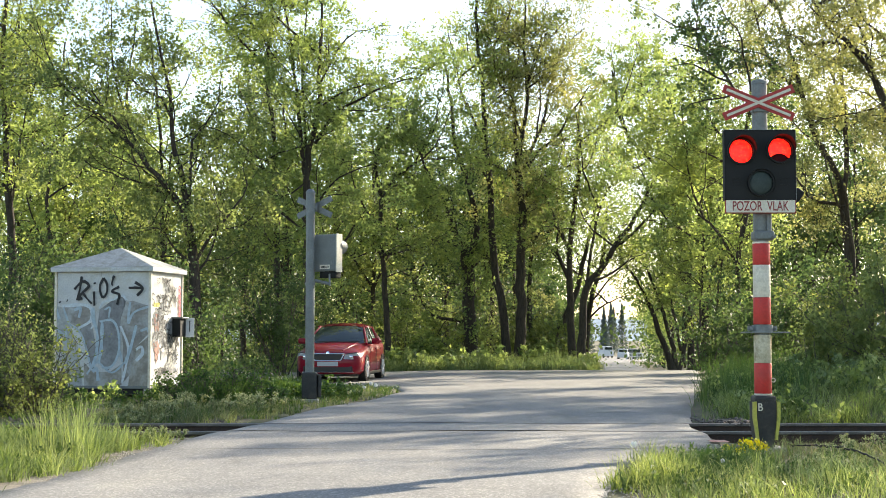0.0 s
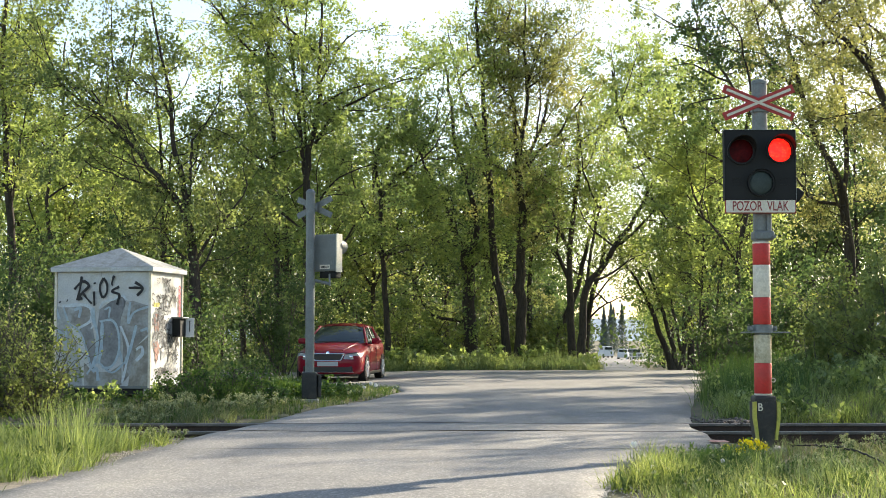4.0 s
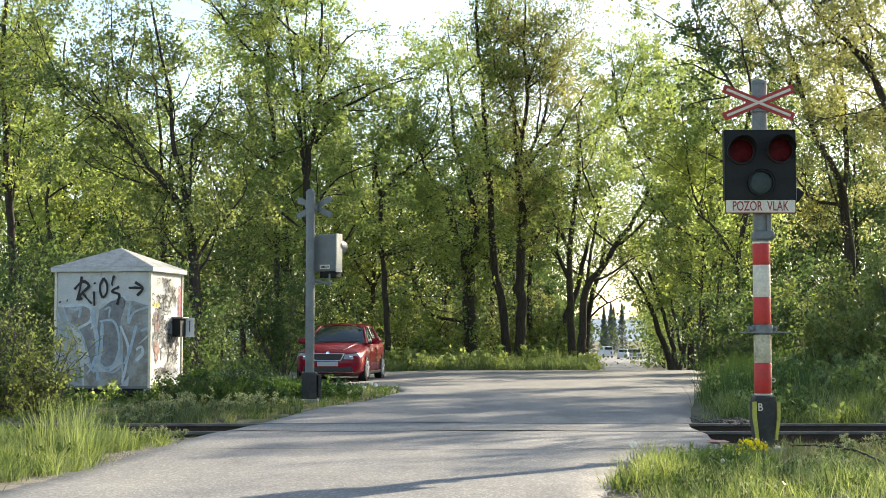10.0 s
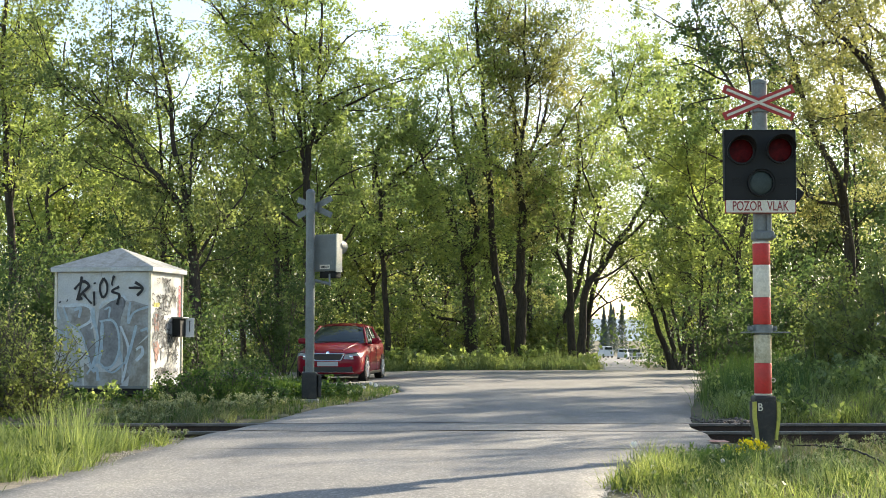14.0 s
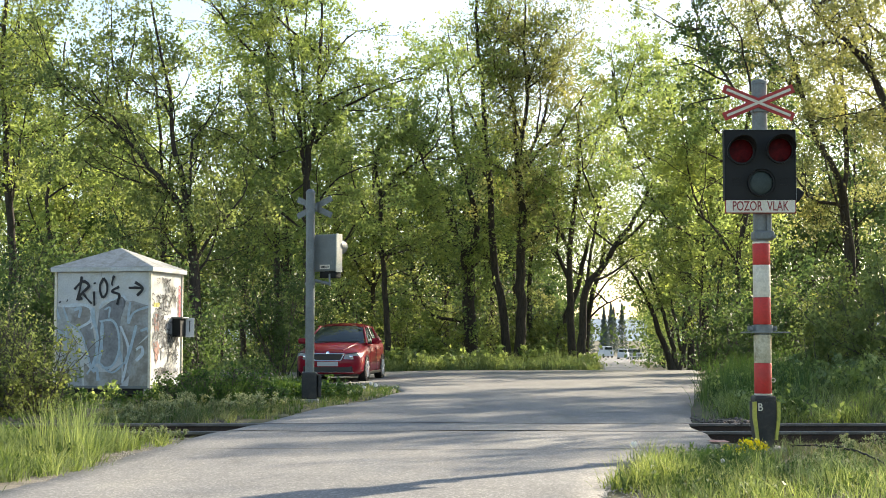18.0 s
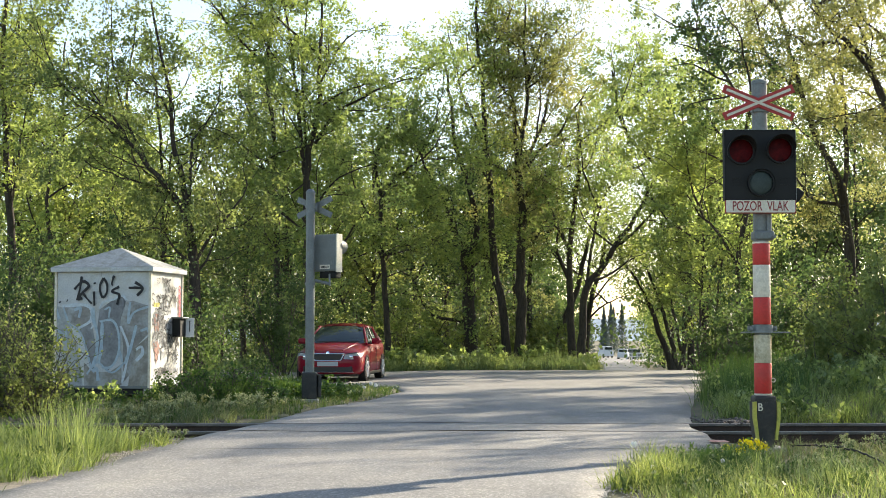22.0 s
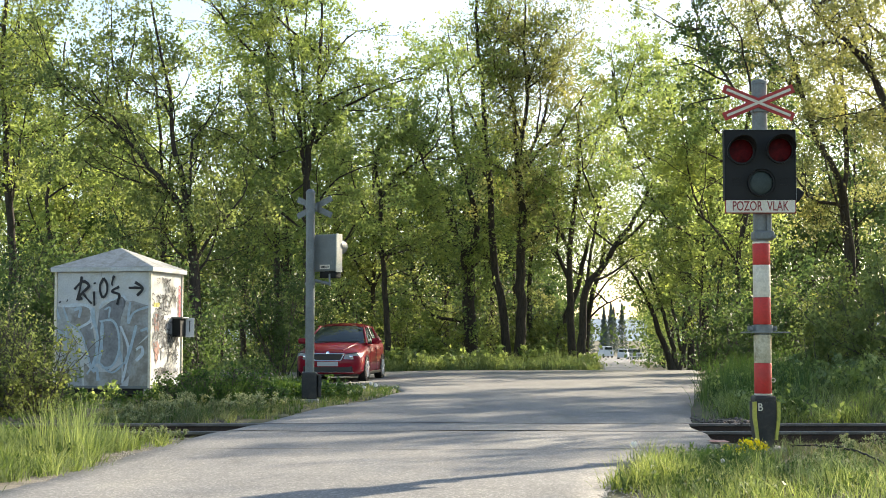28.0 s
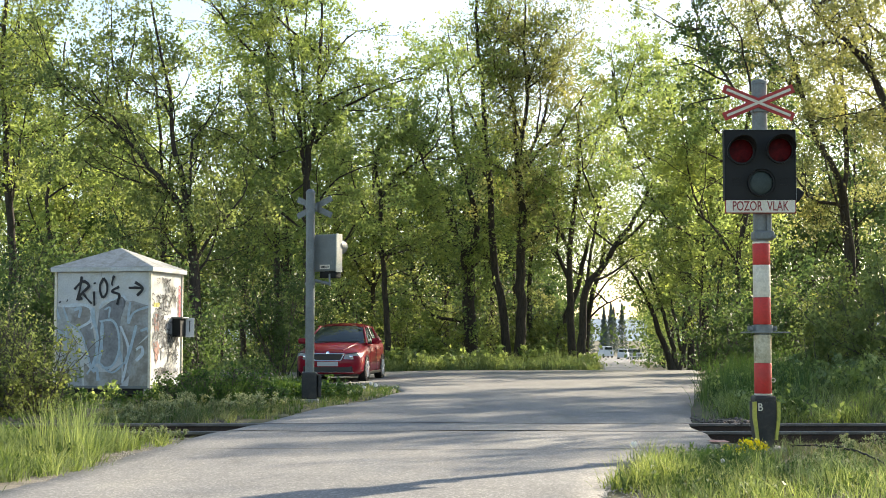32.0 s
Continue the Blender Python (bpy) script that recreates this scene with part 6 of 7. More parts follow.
def relay_cabinet():
    w, d, lo, hi = 1.80, 1.52, 0.14, 2.21
    t = thing("relay_cabinet", pose(-5.21, 26.0, 0, 0, 0, -11), "white railway relay cabinet with pitched roof, covered in graffiti", "cabinet")
    # its near right corner is the origin; the front runs to -x, the side to +y
    part("body", block((w, d, hi - lo), (-w / 2, d / 2, (lo + hi) / 2), 0.012), CABINET, t, "weathered white panels")
    for x in (0.0, -w):
        part("corner_trim", block((0.05, 0.05, hi - lo), (x, 0.0, (lo + hi) / 2), 0.006), WHITE_BAND, t, "cream corner strip")
    part("corner_trim", block((0.05, 0.05, hi - lo), (0, d, (lo + hi) / 2), 0.006), WHITE_BAND, t, "cream corner strip")
    part("eave", block((w + 0.16, d + 0.16, 0.085), (-w / 2, d / 2, hi + 0.042), 0.012), CABINET, t, "pale flat eave board")
    bm = bmesh.new()
    c = [bm.verts.new((-w / 2 + sx * (w / 2 + 0.08), d / 2 + sy * (d / 2 + 0.08), hi + 0.086)) for sx, sy in ((-1, -1), (1, -1), (1, 1), (-1, 1))]
    top = bm.verts.new((-w / 2, d / 2, hi + 0.48))
    for k in range(4):
        bm.faces.new((c[k], c[(k + 1) % 4], top))
    bm.faces.new(c)
    bmesh.ops.bevel(bm, geom=[e for e in bm.edges if top in e.verts], offset=0.012, segments=1, affect="EDGES")
    part("roof", bm, CABINET_ROOF, t, "grey hipped roof with lichen")
    # Black block put between the feet as the shade of the open gap.
    part("plinth", block((w - 0.16, d - 0.1, 0.12), (-w / 2, d / 2, 0.08)), BLACK, t, "black block painting the shaded gap under the cabinet")
    for x, y in ((-0.06, 0.05), (-w + 0.06, 0.05), (-0.06, d - 0.06), (-w + 0.06, d - 0.06)):
        part("foot", block((0.1, 0.1, 0.24), (x, y, 0.03), 0.01), CONCRETE, t, "concrete foot")
    part("base_rail", block((w + 0.01, 0.03, 0.05), (-w / 2, -0.002, lo + 0.01), 0.006), GREY_BOX, t, "grey base rail")
    part("base_rail", block((0.03, d + 0.01, 0.05), (0.002, d / 2, lo + 0.01), 0.006), GREY_BOX, t, "grey base rail")
    part("panel_joint", block((0.012, 0.006, 0.08), (-w * 0.52, -0.002, hi - 0.04)), CONCRETE, t)
    # meter box on the side wall
    box = part("meter_box", block((0.16, 0.30, 0.34), (0.09, 1.18, 1.22), 0.012), BLACK, t, "dark grey meter box on the side wall")
    part("box_lid", block((0.22, 0.34, 0.03), (0.11, 1.18, 1.40), 0.008), GREY_STEEL, box, "grey sloping lid")
    part("box_door", block((0.16, 0.02, 0.36), (0.24, 1.34, 1.22), 0.006, pose(0, 0, 0, 0, 0, 24)), FAR_WHITE, box, "white box door standing open")
    part("door_mark", block((0.012, 0.006, 0.2), (0.24, 1.325, 1.24)), BLACK, box)
    part("door_mark", block((0.05, 0.006, 0.012), (0.24, 1.325, 1.34)), BLACK, box)
    # graffiti on the front: u from the left corner, v from the foot of the wall
    front = Matrix.Translation((-w, 0, lo)) @ Matrix(((1, 0, 0, 0), (0, 0, -1, 0), (0, 1, 0, 0), (0, 0, 0, 1)))
    for mat, points in (
        (SPRAY_GREY, ((0.13, 1.46), (0.54, 1.48), (0.69, 1.39), (0.67, 1.22), (0.45, 1.06), (0.28, 1.15))),
        (SPRAY_DUSK, ((0.45, 1.05), (0.67, 1.18), (0.73, 1.01), (0.81, 0.52), (0.73, 0.31), (0.62, 0.59))),
        (SPRAY_DUSK, ((0.84, 1.39), (1.10, 1.57), (1.25, 1.64), (1.37, 1.60), (1.25, 1.22), (1.21, 0.52), (1.03, 0.31), (0.84, 0.45), (0.80, 1.01))),
        (SPRAY_GREY, ((1.31, 1.53), (1.48, 1.55), (1.70, 1.48), (1.79, 1.46), (1.79, 0.98), (1.55, 0.73), (1.44, 0.24), (1.31, 0.10), (1.30, 0.73), (1.25, 1.11))),
        (SPRAY_BROWN, ((1.50, 0.70), (1.79, 0.92), (1.79, 0.03), (1.40, 0.02))),
        (SPRAY_PALE, ((0.01, 1.46), (0.12, 1.44), (0.27, 1.14), (0.44, 0.73), (0.54, 0.03), (0.02, 0.02))),
        (SPRAY_BROWN, ((0.56, 0.45), (0.73, 0.28), (1.05, 0.28), (1.27, 0.42), (1.28, 0.05), (0.57, 0.03))),
    ):
        patch(points, front, 0.009, mat, t, "faded sprayed letter field")
    lines = (
        ((0.13, 1.46), (0.54, 1.48), (0.69, 1.39), (0.68, 1.20), (0.45, 1.06)),
        ((0.15, 1.44), (0.26, 1.15), (0.41, 1.05), (0.52, 0.91), (0.62, 0.63), (0.69, 0.37)),
        ((0.36, 1.39), (0.48, 1.42), (0.45, 1.25)),
        ((0.72, 1.43), (0.73, 1.22), (0.81, 0.94), (0.79, 0.59), (0.73, 0.38)),
        ((0.84, 1.41), (0.93, 1.53), (1.10, 1.57), (1.27, 1.64), (1.36, 1.56)),
        ((0.85, 1.18), (1.09, 1.20), (1.21, 0.98), (1.22, 0.63), (1.09, 0.38), (0.90, 0.36)),
        ((0.90, 1.17), (0.89, 0.73), (0.84, 0.45)),
        ((0.94, 1.39), (1.04, 1.43), (1.02, 1.25)),
        ((1.25, 1.10), (1.40, 0.73), (1.37, 0.42), (1.29, 0.09)),
        ((1.55, 1.11), (1.45, 0.73), (1.34, 0.42)),
        ((1.43, 1.53), (1.40, 1.29), (1.40, 1.15), (1.50, 1.34), (1.79, 1.45)),
        ((1.63, 1.01), (1.75, 1.05), (1.79, 0.99)),
        ((1.55, 0.68), (1.65, 0.73), (1.67, 0.61), (1.55, 0.48)),
        ((0.62, 0.24), (0.73, 0.38), (0.84, 0.45), (1.10, 0.27), (1.37, 0.48)),
        ((0.03, 1.05), (0.14, 0.94), (0.06, 0.78)),
        ((0.09, 0.87), (0.20, 0.98), (0.21, 0.80)),
        ((0.73, 1.11), (0.69, 1.05)),
        ((0.02, 1.41), (0.08, 1.22)),
        ((0.73, 0.28), (0.81, 0.34), (0.84, 0.12)),
        ((1.22, 0.73), (1.30, 0.45)),
    )
    for k, line in enumerate(lines):
        stroke(line, (0.07, 0.045, 0.055)[k % 3], front, 0.012 + 0.0006 * k, "paint_stroke", SPRAY_BLUE if k % 4 else SPRAY_ICE, t, "pale blue sprayed outline")
    black = (
        ((0.42, 1.56), (0.47, 1.78), (0.50, 1.99)), ((0.36, 1.76), (0.52, 1.90), (0.64, 1.82), (0.52, 1.70), (0.42, 1.58)), ((0.52, 1.70), (0.60, 1.60), (0.70, 1.50)), ((0.44, 1.58), (0.52, 1.60)),
        ((0.74, 1.72), (0.75, 1.46)), ((0.745, 1.88), (0.755, 1.85)),
        ((0.92, 1.96), (0.85, 1.80), (0.90, 1.62), (0.98, 1.68), (0.99, 1.84), (0.92, 1.96)),
        ((1.12, 2.00), (1.08, 1.86), (1.10, 1.82)), ((1.22, 1.80), (1.08, 1.72), (1.22, 1.66), (1.20, 1.54), (1.18, 1.48)),
        ((1.40, 1.78), (1.54, 1.78), (1.66, 1.77)), ((1.52, 1.88), (1.67, 1.77), (1.56, 1.64)), ((0.08, 1.54), (0.10, 1.52)), ((0.22, 1.56), (0.24, 1.55)),
    )
    for k, line in enumerate(black):
        stroke(line, 0.058, front, 0.026 + 0.0005 * k, "tag_stroke", SPRAY_BLACK, t, "black sprayed tag Rios")
    # the side wall, close-set tags
    side = Matrix.Translation((0, 0, lo)) @ Matrix(((0, 0, 1, 0), (1, 0, 0, 0), (0, 1, 0, 0), (0, 0, 0, 1)))
    shapes = (((0, 0), (0.1, 1), (0.5, 0.4), (0.9, 1), (1, 0)), ((0.9, 0.9), (0.3, 1), (0.1, 0.7), (0.8, 0.4), (0.7, 0.05), (0.05, 0.1)), ((0.1, 1), (0.1, 0), (0.1, 0.5), (0.9, 0.95), (0.3, 0.5), (0.95, 0)), ((0.9, 1), (0.1, 0.9), (0.15, 0.5), (0.7, 0.5), (0.1, 0.4), (0.1, 0), (0.9, 0.05)), ((0, 0), (0.45, 1), (0.9, 0), (0.7, 0.4), (0.2, 0.4)), ((0.5, 1), (0.05, 0.6), (0.4, 0), (0.95, 0.5), (0.5, 1)), ((0, 0.9), (1, 1), (0.5, 0.95), (0.45, 0)))
    g = random.Random(8)
    for row in range(46):
        v, size = g.uniform(0.06, 1.9), g.choice((0.1, 0.15, 0.2, 0.26))
        mat, u = g.choice((SPRAY_BLACK, SPRAY_BLACK, SPRAY_DUSK)), g.uniform(0.05, 0.85)
        for k in range(g.randint(2, 6)):
            if u > d - 0.24 or v + size > hi - lo - 0.06:
                break
            lean = g.uniform(-0.3, 0.4)
            pts = [(u + (x + lean * z) * size * 0.7, v + z * size + g.uniform(-0.02, 0.02)) for x, z in g.choice(shapes)]
            stroke(pts, size * g.uniform(0.1, 0.15), side, 0.008 + 0.00012 * row, "tag_stroke", mat, t, "sprayed scrawl on the side wall")
            u += size * g.uniform(0.55, 0.9)
            v += size * g.uniform(-0.15, 0.15)
    for pts in (((0.16, 1.30), (0.32, 1.34), (0.44, 1.22), (0.40, 1.02), (0.22, 1.00)), ((0.14, 0.80), (0.34, 0.84), (0.46, 0.70), (0.28, 0.42))):
        patch(pts, side, 0.008, plain("dull_red_spray", (0.33, 0.17, 0.14), 0.65), t, "dull red sprayed patch")
    patch(((0.14, 1.44), (0.42, 1.45), (0.42, 1.52), (0.14, 1.52)), side, 0.008, YELLOW, t, "yellow sticker")
    for k in range(6):
        v = 1.86 - k * 0.11
        stroke(((1.34, v), (1.42, v - 0.04), (1.34, v - 0.08), (1.44, v - 0.1)), 0.03, side, 0.016, "tag_stroke", SPRAY_RED, t, "red sprayed tag")
    return t


relay_cabinet()


# ---- parked red car ----
CAR_RED = surface("red_car_paint", (0.2, 0.003, 0.016), (0.245, 0.004, 0.02), 2, 0.3, fine=40, bump=0.0, coat=0.7)
CAR_RED.node_tree.nodes["Principled BSDF"].inputs["Specular IOR Level"].default_value = 0.1
CAR_RED.node_tree.nodes["Principled BSDF"].inputs["Coat IOR"].default_value = 1.35
CAR_GLASS = plain("dark_car_glass", (0.03, 0.04, 0.036), 0.04)
CAR_GLASS.node_tree.nodes["Principled BSDF"].inputs["IOR"].default_value = 1.65
CHROME = plain("chrome", (0.75, 0.75, 0.75), 0.12, 1.0)
ALLOY = plain("silver_alloy", (0.75, 0.75, 0.76), 0.35, 0.15)
TYRE = surface("tyre_rubber", (0.012, 0.012, 0.012), (0.03, 0.03, 0.03), 9, 0.8)
TRIM = plain("black_trim", (0.012, 0.012, 0.013), 0.45)
HEADLAMP = plain("headlamp_glass", (0.5, 0.53, 0.54), 0.08, 0.25)
PLATE = plain("plain_number_plate", (0.42, 0.43, 0.44), 0.5)


def red_car():
    t = thing("car", pose(-2.62, 38.4, -0.068, 0, 0, -6), "red five-door liftback car parked at the road's edge", "car")
    # x across, y from the nose (-2.2) to the tail (2.25)
    stations = (  # y, foot, shoulder, half width, crown of bonnet or boot
        (-2.20, 0.32, 0.57, 0.56, 0.63), (-2.15, 0.22, 0.63, 0.70, 0.71), (-2.02, 0.20, 0.68, 0.80, 0.775), (-1.75, 0.19, 0.75, 0.845, 0.85), (-1.40, 0.18, 0.82, 0.853, 0.92),
        (-1.00, 0.18, 0.88, 0.853, 0.985), (-0.70, 0.18, 0.91, 0.853, 1.00), (0.0, 0.18, 0.93, 0.853, 1.0), (0.9, 0.18, 0.95, 0.853, 1.0), (1.55, 0.19, 0.97, 0.84, 1.02), (2.0, 0.24, 0.97, 0.79, 1.06), (2.18, 0.34, 0.95, 0.70, 1.03), (2.25, 0.42, 0.90, 0.60, 0.95))
    bm = bmesh.new()
    rings = []
    for y, foot, sh, w, crown in stations:
        half = ((0.0, foot), (w * 0.86, foot), (w * 0.985, foot + 0.10), (w, foot + 0.32 * (sh - foot) + 0.1), (w * 0.985, sh - 0.06), (w * 0.93, sh + 0.005), (w * 0.72, crown - 0.02), (w * 0.36, crown), (0.0, crown + 0.004))
        full = half + tuple((-x, z) for x, z in half[-2:0:-1])
        rings.append([bm.verts.new((x, y, z)) for x, z in full])
    for a, b in zip(rings, rings[1:]):
        for k in range(len(a)):
            bm.faces.new((a[k], a[(k + 1) % len(a)], b[(k + 1) % len(a)], b[k]))
    bm.faces.new(rings[0]), bm.faces.new(rings[-1])
    body = part("body", bm, CAR_RED, t, "glossy red body shell", True)
    # wheel arches and wheels
    for y in (-1.36, 1.28):
        for sx in (-1, 1):
            arch = lathe(((0.365, -0.02), (0.365, 0.012), (0.33, 0.012), (0.33, -0.02)), 28, m=pose(sx * 0.852, y, 0.315, 0, 90), ring=True)
            part("wheel_arch", arch, TRIM, body)
            wheel = part("wheel", lathe(((0.2, -0.1), (0.30, -0.1), (0.318, -0.07), (0.318, 0.07), (0.30, 0.1), (0.2, 0.1)), 28, m=pose(sx * 0.765, y, 0.318, 0, 90), ring=True), TYRE, t, "black tyre on a silver alloy rim")
            part("rim", lathe(((0.205, -0.012), (0.205, 0.012), (0.185, 0.018), (0.18, -0.012)), 28, m=pose(sx * 0.86, y, 0.318, 0, 90), ring=True), ALLOY, wheel, "silver alloy rim")
            spokes = bmesh.new()
            for k in range(5):
                a = k * math.tau / 5 + 0.3
                rod((sx * 0.862, y, 0.318), (sx * 0.866, y + 0.19 * math.cos(a), 0.318 + 0.19 * math.sin(a)), 0.034, 0.026, 6, spokes)
            part("spokes", spokes, ALLOY, wheel, "five silver spokes")
    # cabin: pillars and roof in red, panes set in
    cab = ((-0.98, 0.985, 0.74), (-0.24, 1.385, 0.575), (0.1, 1.44, 0.58), (0.7, 1.45, 0.59), (1.25, 1.39, 0.575), (1.95, 1.06, 0.62))
    bm = bmesh.new()
    rows = []
    for y, z, w in cab:
        rows.append([bm.verts.new((x, y, z + dz)) for x, dz in ((-w, -0.05), (-w * 0.9, 0.0), (-w * 0.45, 0.036), (0, 0.046), (w * 0.45, 0.036), (w * 0.9, 0.0), (w, -0.05))])
    for a, b in zip(rows[1:], rows[2:]):
        for k in range(6):
            bm.faces.new((a[k], a[k + 1], b[k + 1], b[k]))
    bmesh.ops.solidify(bm, geom=list(bm.faces), thickness=0.03)
    part("roof", bm, CAR_RED, body, "red roof", True)

    def pane(name, corners, mat, inset=0.0, thick=0.012, label=""):
        bm = bmesh.new()
        f = bm.faces.new([bm.verts.new(c) for c in corners])
        bmesh.ops.solidify(bm, geom=[f], thickness=thick)
        return part(name, bm, mat, body, label)

    bm = bmesh.new()
    sheet = []
    for r in range(7):
        f = r / 6
        row = []
        for k in range(11):
            u = k / 5 - 1
            half = 0.715 + (0.535 - 0.715) * f
            row.append(bm.verts.new((u * half, -1.03 + 0.74 * f + 0.10 * u * u, 0.965 + 0.425 * f + 0.02 * f * (1 - u * u) + 0.03 * math.sin(f * math.pi))))
        sheet.append(row)
    for a, b in zip(sheet, sheet[1:]):
        for k in range(10):
            bm.faces.new((a[k], a[k + 1], b[k + 1], b[k]))
    part("windscreen", bm, CAR_GLASS, body, "raked curved windscreen", True)
    pane("rear_window", ((-0.6, 1.95, 1.07), (0.6, 1.95, 1.07), (0.54, 1.27, 1.385), (-0.54, 1.27, 1.385)), CAR_GLASS)
    for sx in (-1, 1):
        pane("side_window", ((sx * 0.775, -0.72, 0.97), (sx * 0.775, 0.14, 0.975), (sx * 0.615, 0.12, 1.375), (sx * 0.615, -0.20, 1.345)), CAR_GLASS)
        pane("side_window", ((sx * 0.775, 0.22, 0.975), (sx * 0.77, 1.0, 0.985), (sx * 0.61, 0.88, 1.375), (sx * 0.615, 0.20, 1.378)), CAR_GLASS)
        pane("side_window", ((sx * 0.768, 1.08, 0.99), (sx * 0.74, 1.55, 1.02), (sx * 0.62, 1.30, 1.29), (sx * 0.612, 0.98, 1.36)), CAR_GLASS)
        part("pillar", rod((sx * 0.775, -0.98, 0.95), (sx * 0.575, -0.22, 1.385), 0.03, 0.03, 8), CAR_RED, body)
        part("pillar", rod((sx * 0.785, 0.18, 0.95), (sx * 0.60, 0.16, 1.41), 0.03, 0.03, 8), TRIM, body)
        part("pillar", rod((sx * 0.775, 1.04, 0.95), (sx * 0.60, 0.93, 1.40), 0.035, 0.03, 8), CAR_RED, body)
        part("pillar", rod((sx * 0.70, 1.93, 1.0), (sx * 0.56, 1.25, 1.37), 0.035, 0.03, 8), CAR_RED, body)
        part("roof_rail", rod((sx * 0.60, -0.22, 1.395), (sx * 0.585, 1.25, 1.375), 0.03, 0.03, 8), CAR_RED, body)
        mirror = part("wing_mirror", block((0.22, 0.12, 0.15), (sx * 0.96, -0.62, 1.02), 0.045), CAR_RED, t, "red wing mirror")
        part("mirror_foot", block((0.16, 0.06, 0.05), (sx * 0.84, -0.60, 0.965), 0.015), TRIM, mirror)
        for y in (0.12, 0.98):
            part("door_handle", block((0.03, 0.17, 0.03), (sx * 0.858, y - 0.18 + 0.12, 0.83), 0.01), CAR_RED, body)
        for y in (-0.78, 0.2, 1.0):
            part("door_gap", block((0.004, 0.008, 0.6), (sx * 0.853, y, 0.56)), TRIM, body)
        part("sill_trim", block((0.03, 2.0, 0.08), (sx * 0.84, -0.03, 0.22), 0.01), TRIM, body, "black sill trim")
        # headlamp
        bm = bmesh.new()
        face = [(0.40, -2.16, 0.60), (0.60, -2.13, 0.585), (0.80, -1.93, 0.63), (0.84, -1.68, 0.74), (0.70, -1.98, 0.755), (0.44, -2.13, 0.715)]
        f = bm.faces.new([bm.verts.new((sx * x, y - 0.075, z - 0.02)) for x, y, z in face])
        bmesh.ops.solidify(bm, geom=[f], thickness=0.05)
        lamp = part("headlight", bm, HEADLAMP, t, "clear angular headlight")
        part("reflector", lathe(((0.05, 0), (0.03, 0.015), (0.01, 0.02)), 16, m=pose(sx * 0.58, -2.20, 0.63, 90)), CHROME, lamp, "round bright reflector")
        part("lamp_brow", rod((sx * 0.44, -2.205, 0.70), (sx * 0.72, -2.05, 0.738), 0.01, sides=6), TRIM, lamp)
        fog = part("fog_lamp", block((0.26, 0.05, 0.06), (sx * 0.62, -2.10, 0.385), 0.015, pose(0, 0, 0, 0, -sx * 6, sx * 22)), HEADLAMP, t, "slim fog light")
        part("chrome_strip", block((0.27, 0.03, 0.012), (sx * 0.62, -2.125, 0.345), 0.004, pose(0, 0, 0, 0, -sx * 6, sx * 22)), CHROME, fog)
    grille = part("grille", block((0.76, 0.05, 0.15), (0, -2.19, 0.62), 0.02), TRIM, t, "black grille with chrome surround")
    frame_bm = bmesh.new()
    for a, b in (((-0.42, 0.705), (0.42, 0.705)), ((0.42, 0.705), (0.32, 0.54)), ((0.32, 0.54), (-0.32, 0.54)), ((-0.32, 0.54), (-0.42, 0.705))):
        rod((a[0], -2.205, a[1]), (b[0], -2.205, b[1]), 0.015, sides=8, bm=frame_bm)
    part("grille_surround", frame_bm, CHROME, grille, "thin chrome surround")
    for k in range(17):
        part("grille_bar", block((0.008, 0.012, 0.13), (-0.32 + k * 0.04, -2.202, 0.62)), TRIM, grille)
    part("badge", lathe(((0.042, 0.0), (0.04, 0.012), (0.02, 0.016)), 20, m=pose(0, -2.205, 0.728, 80)), CHROME, t, "round plain chrome badge")
    part("number_plate", block((0.52, 0.02, 0.11), (0, -2.222, 0.455), 0.006), PLATE, t, "plain white number plate")
    part("lower_intake", block((1.24, 0.07, 0.15), (0, -2.166, 0.33), 0.03), TRIM, t, "black lower air intake")
    part("chin_strip", block((1.30, 0.03, 0.014), (0, -2.2, 0.255), 0.005), CHROME, t, "thin bright strip")
    part("bonnet_crease", rod((-0.34, -2.02, 0.79), (-0.55, -1.05, 0.985), 0.008, sides=6), CAR_RED, body)
    part("bonnet_crease", rod((0.34, -2.02, 0.79), (0.55, -1.05, 0.985), 0.008, sides=6), CAR_RED, body)
    part("wiper", rod((-0.5, -1.0, 1.0), (0.1, -0.96, 1.01), 0.012, sides=6), TRIM, t, "black wiper")
    part("wiper", rod((0.05, -1.0, 1.0), (0.6, -0.95, 1.005), 0.012, sides=6), TRIM, t, "black wiper")
    part("dashboard_mirror", block((0.16, 0.03, 0.05), (0, -0.36, 1.30), 0.012), TRIM, t)
    part("underbody", block((1.4, 3.9, 0.12), (0, 0, 0.2), 0.03), TRIM, t, "black underbody")
    return t


red_car()


# ---- the distance beyond the bend ----
# Needles are paled towards blue: the air's haze sits in the colour.
CONIFER = foliage("haze_tinted_needles", (0.085, 0.12, 0.125), (0.15, 0.19, 0.195), (1, 1, 0.9), 0.25)


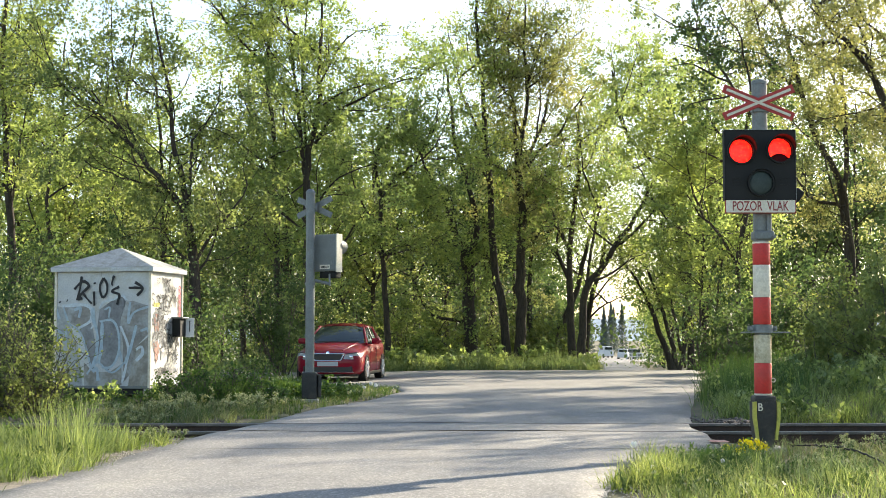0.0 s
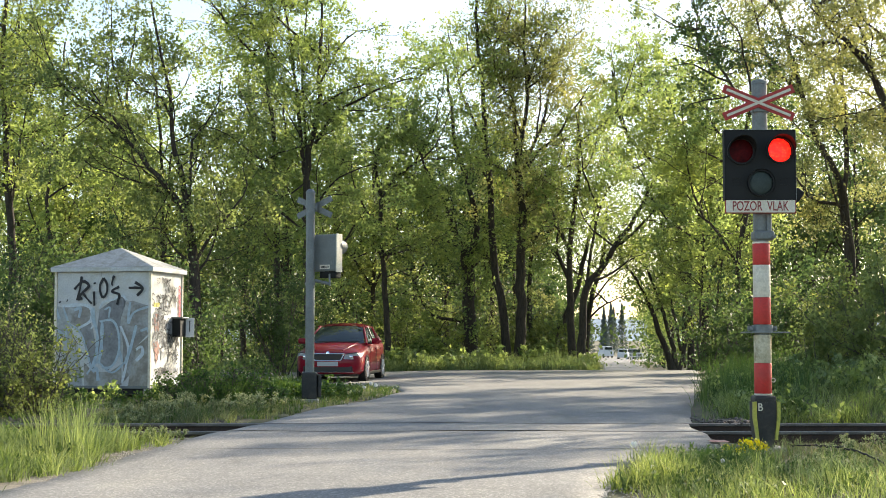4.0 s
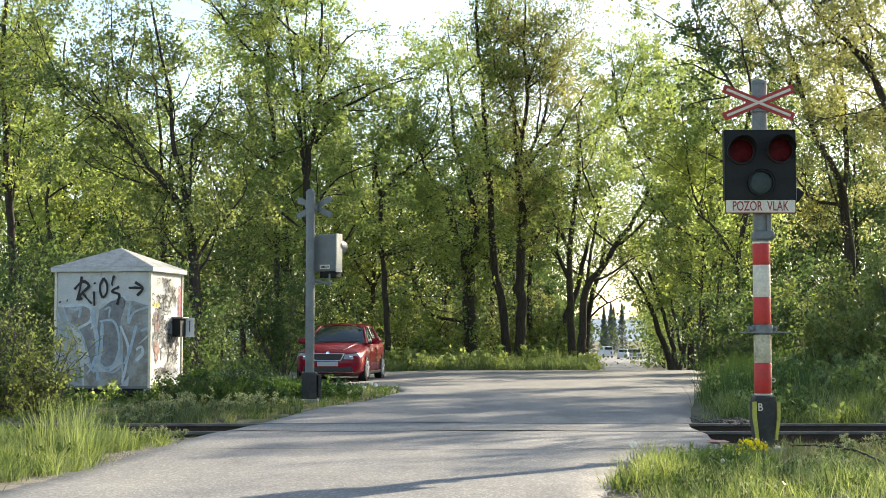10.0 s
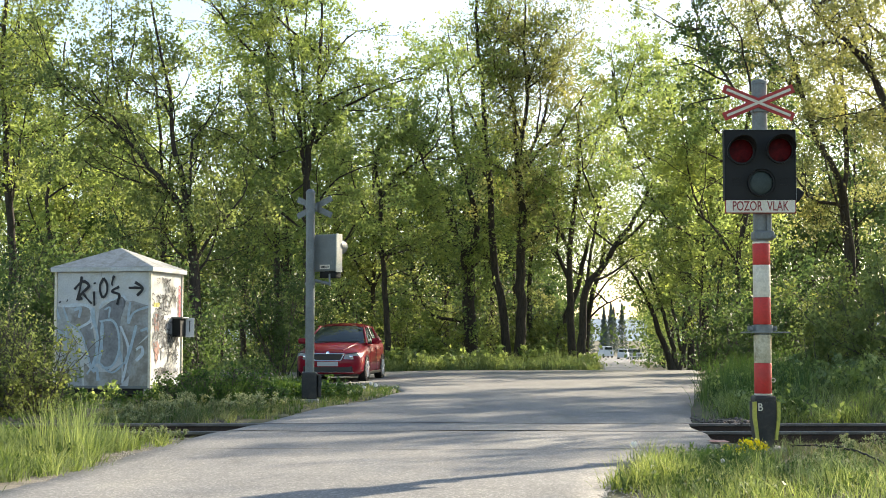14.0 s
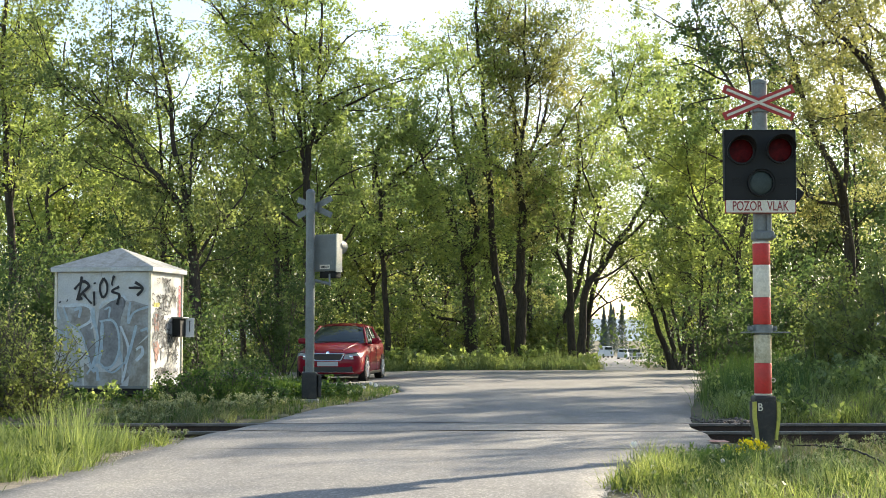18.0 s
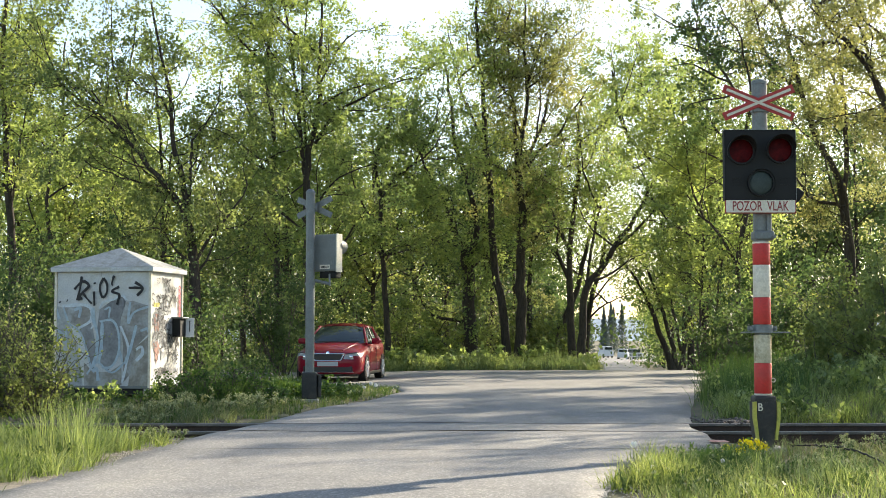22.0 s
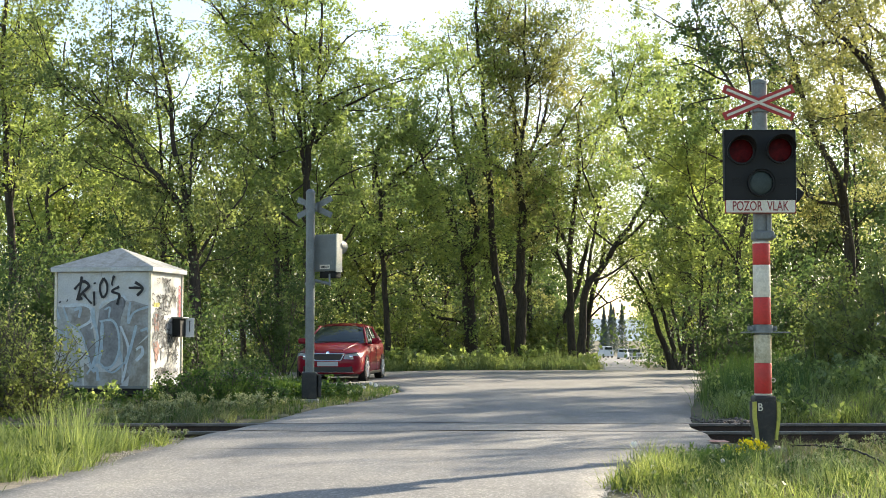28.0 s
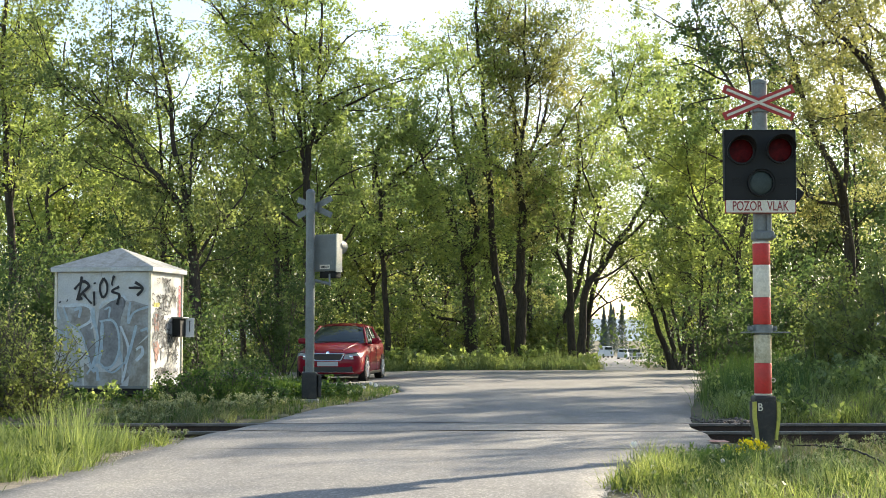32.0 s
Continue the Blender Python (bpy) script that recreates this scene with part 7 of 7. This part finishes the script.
def conifer(at, height, seed):
    g = np.random.default_rng(seed)
    t = thing("spruce_tree", pose(at[0], at[1], float(road_height(at[1])) - 0.1), "distant spruce, haze painted into its blue-green needles", "tree", "distant spruces")
    part("trunk", rod((0, 0, 0), (0, 0, height), 0.16, 0.02, 8), BARK, t)
    n = 5200
    f = g.random(n) ** 0.8
    a, r = g.uniform(0, math.tau, n), np.sqrt(g.random(n))
    z = height * (0.08 + 0.9 * f) + 0.0
    layer = 0.75 + 0.25 * np.cos(f * 60)
    reach = height * 0.19 * (1 - f) * layer + 0.1
    spots = np.stack((np.cos(a) * r * reach, np.sin(a) * r * reach, z - r * reach * 0.35), -1)
    v, fc = leaves_at(g, spots, 0.3, narrow=0.4)
    hang("crown", mesh_from("crown", v, fc), CONIFER, t)


for k, (x, y, h) in enumerate(((31.5, 285, 8.5), (33.0, 300, 10.0), (35.6, 310, 11.5), (30.0, 300, 9.0), (38.5, 330, 11.0), (41, 335, 12), (27, 290, 9))):
    conifer((x, y), h, 300 + k)


def far_wood():
    """The wood behind the first trees: loose clumps of leaves between thin stems, open at the road."""
    g = np.random.default_rng(77)
    spots, stems = [], Tubes()
    for _ in range(300):
        y = g.uniform(86, 150)
        x = g.uniform(-0.42, 0.52) * y
        if abs(x - along(RIGHT_EDGE, y) + 1.5) < 3.0 or 0.088 < x / y < 0.138:
            continue
        h = g.uniform(4.5, 11) * (0.95 if x > 0 else 1.1)
        z0 = float(ground_height(x, y))
        stems.add(np.array(((x, y, z0), (x + g.normal() * 0.3, y, z0 + h * 0.5), (x + g.normal() * 0.5, y, z0 + h))), (0.12, 0.08, 0.03), 5)
        for _ in range(int(h * 3.2)):
            c = np.array((x, y, z0 + h * 1.05 * g.random() ** 1.5)) + g.normal(size=3) * np.array((1.1, 1.1, 0.5))
            m = g.integers(11, 23)
            spots.append(c + g.normal(size=(m, 3)) * np.array((0.7, 0.7, 0.45)))
    hang("stem_mass", stems.mesh("stem_mass"), BARK)
    deep = []
    for _ in range(2300):  # the closed depth of the wood, its shade painted in dark leaves
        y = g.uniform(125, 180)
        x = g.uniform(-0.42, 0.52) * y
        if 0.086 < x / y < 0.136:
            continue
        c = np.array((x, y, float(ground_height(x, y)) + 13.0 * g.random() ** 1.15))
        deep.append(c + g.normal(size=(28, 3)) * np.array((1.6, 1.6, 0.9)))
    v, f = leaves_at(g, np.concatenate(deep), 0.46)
    tagged(hang("deep_woods", mesh_from("deep_woods", v, f), LEAF_DARK), "depth of the distant wood, shade painted in dark leaves", "woods", kind="stuff")
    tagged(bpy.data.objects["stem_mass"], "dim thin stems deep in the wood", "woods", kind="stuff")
    # Shade between the far stems is put into the leaf colour.
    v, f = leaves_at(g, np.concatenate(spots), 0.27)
    tagged(hang("far_woods", mesh_from("far_woods", v, f), LEAF_DARK), "depth of the wood behind the trees, shade painted in dark leaves", "woods", kind="stuff")


far_wood()
# Distance haze is painted into the ridge as its blue-grey colour.
RIDGE = surface("haze_painted_hillside", (0.24, 0.33, 0.42), (0.3, 0.39, 0.48), 0.01, 0.95, fine=0.05, bump=0)
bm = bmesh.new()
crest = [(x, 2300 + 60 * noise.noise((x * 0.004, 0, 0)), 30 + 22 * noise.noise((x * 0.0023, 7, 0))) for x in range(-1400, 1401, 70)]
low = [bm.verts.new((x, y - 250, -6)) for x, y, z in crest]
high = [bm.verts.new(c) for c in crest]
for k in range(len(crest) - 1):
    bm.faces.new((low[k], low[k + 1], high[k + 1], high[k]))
tagged(part("backdrop", bm, RIDGE, smooth=True), "wooded ridge on the horizon, air haze painted in its blue colour", "hill", kind="structure")


def far_vehicle(at, size, mat, label, tall=False):
    """A small distant vehicle: body, glazed cabin, four wheels."""
    w, l, h = size
    t = thing("van" if tall else "car", pose(at[0], at[1], float(road_height(at[1])), 0, 0, at[2]), label, "van" if tall else "car", "distant parked vehicles")
    low = h * (0.55 if tall else 0.52)
    body = part("body", block((w, l, low), (0, 0, 0.28 + low / 2), 0.12), mat, t)
    part("cabin", block((w * 0.9, l * (0.9 if tall else 0.55), h - low - 0.1), (0, l * 0.04, 0.2 + low + (h - low) / 2), 0.16), mat, body)
    part("windscreen", block((w * 0.76, 0.03, (h - low) * 0.55), (0, -l * (0.42 if tall else 0.24), 0.22 + low + (h - low) / 2), 0.01), CAR_GLASS, body)
    for sx in (-1, 1):
        part("side_window", block((0.03, l * 0.4, (h - low) * 0.5), (sx * w * 0.452, 0, 0.22 + low + (h - low) / 2), 0.01), CAR_GLASS, body)
        for sy in (-1, 1):
            part("wheel", lathe(((0.14, -0.09), (0.31, -0.09), (0.31, 0.09), (0.14, 0.09)), 16, m=pose(sx * w * 0.44, sy * l * 0.31, 0.31, 0, 90)), TYRE, t)


far_vehicle((29.8, 268, 8), (1.8, 4.6, 1.9), FAR_WHITE, "white delivery van parked in the distance", True)
far_vehicle((29.3, 238, -10), (1.75, 4.2, 1.5), FAR_WHITE, "pale car parked in the distance")
far_vehicle((31.6, 242, 15), (1.75, 4.2, 1.5), GREY_BOX, "grey car parked in the distance")
far_vehicle((24.0, 250, 0), (1.75, 4.2, 1.5), GREY_BOX, "grey car parked in the distance")
fence = thing("barrier", pose(27.5, 215, float(road_height(215))), "low white barrier of posts and rails in the distance", "barrier")
for k in range(7):
    part("post", block((0.12, 0.12, 1.0), (k * 0.75 - 0.5, 0, 0.5), 0.02), FAR_WHITE, fence)
for z in (0.55, 0.95):
    part("rail", block((5.2, 0.06, 0.09), (1.75, 0, z), 0.01), FAR_WHITE, fence)


# ---- what moves: the added shutters that cover the two red lamps as they go out ----
def motions():
    home = {}
    for shutter in (left_shutter, right_shutter):
        home[shutter.name] = shutter.location.copy()

    def keyed(shutter, opens):
        """opens: (seconds, share of the lamp uncovered)."""
        x, y, z = home[shutter.name]
        walk(shutter, [(t, pose(x, y, z - 0.235 * s)) for t, s in opens])

    def flashing(spans, start, last=32.0):
        rows = [(0.0, start)]
        for on, off in spans:
            if on > 0:
                rows += [(on - 0.04, 0.0), (on + 0.06, 1.0)]
            rows += [(off - 0.04, 1.0), (off + 0.08, 0.0)]
        return rows + [(last, 0.0)]

    keyed(left_shutter, flashing([(-1, 0.46), (1.06, 1.58), (2.14, 2.70), (3.24, 3.80), (4.34, 4.90), (5.44, 5.68)], 1.0))
    keyed(right_shutter, [(0.0, 0.62), (0.08, 0.0)] + flashing([(0.46, 1.06), (1.56, 2.14), (2.68, 3.24), (3.78, 4.34), (4.88, 5.44)], 0.0)[1:])


motions()
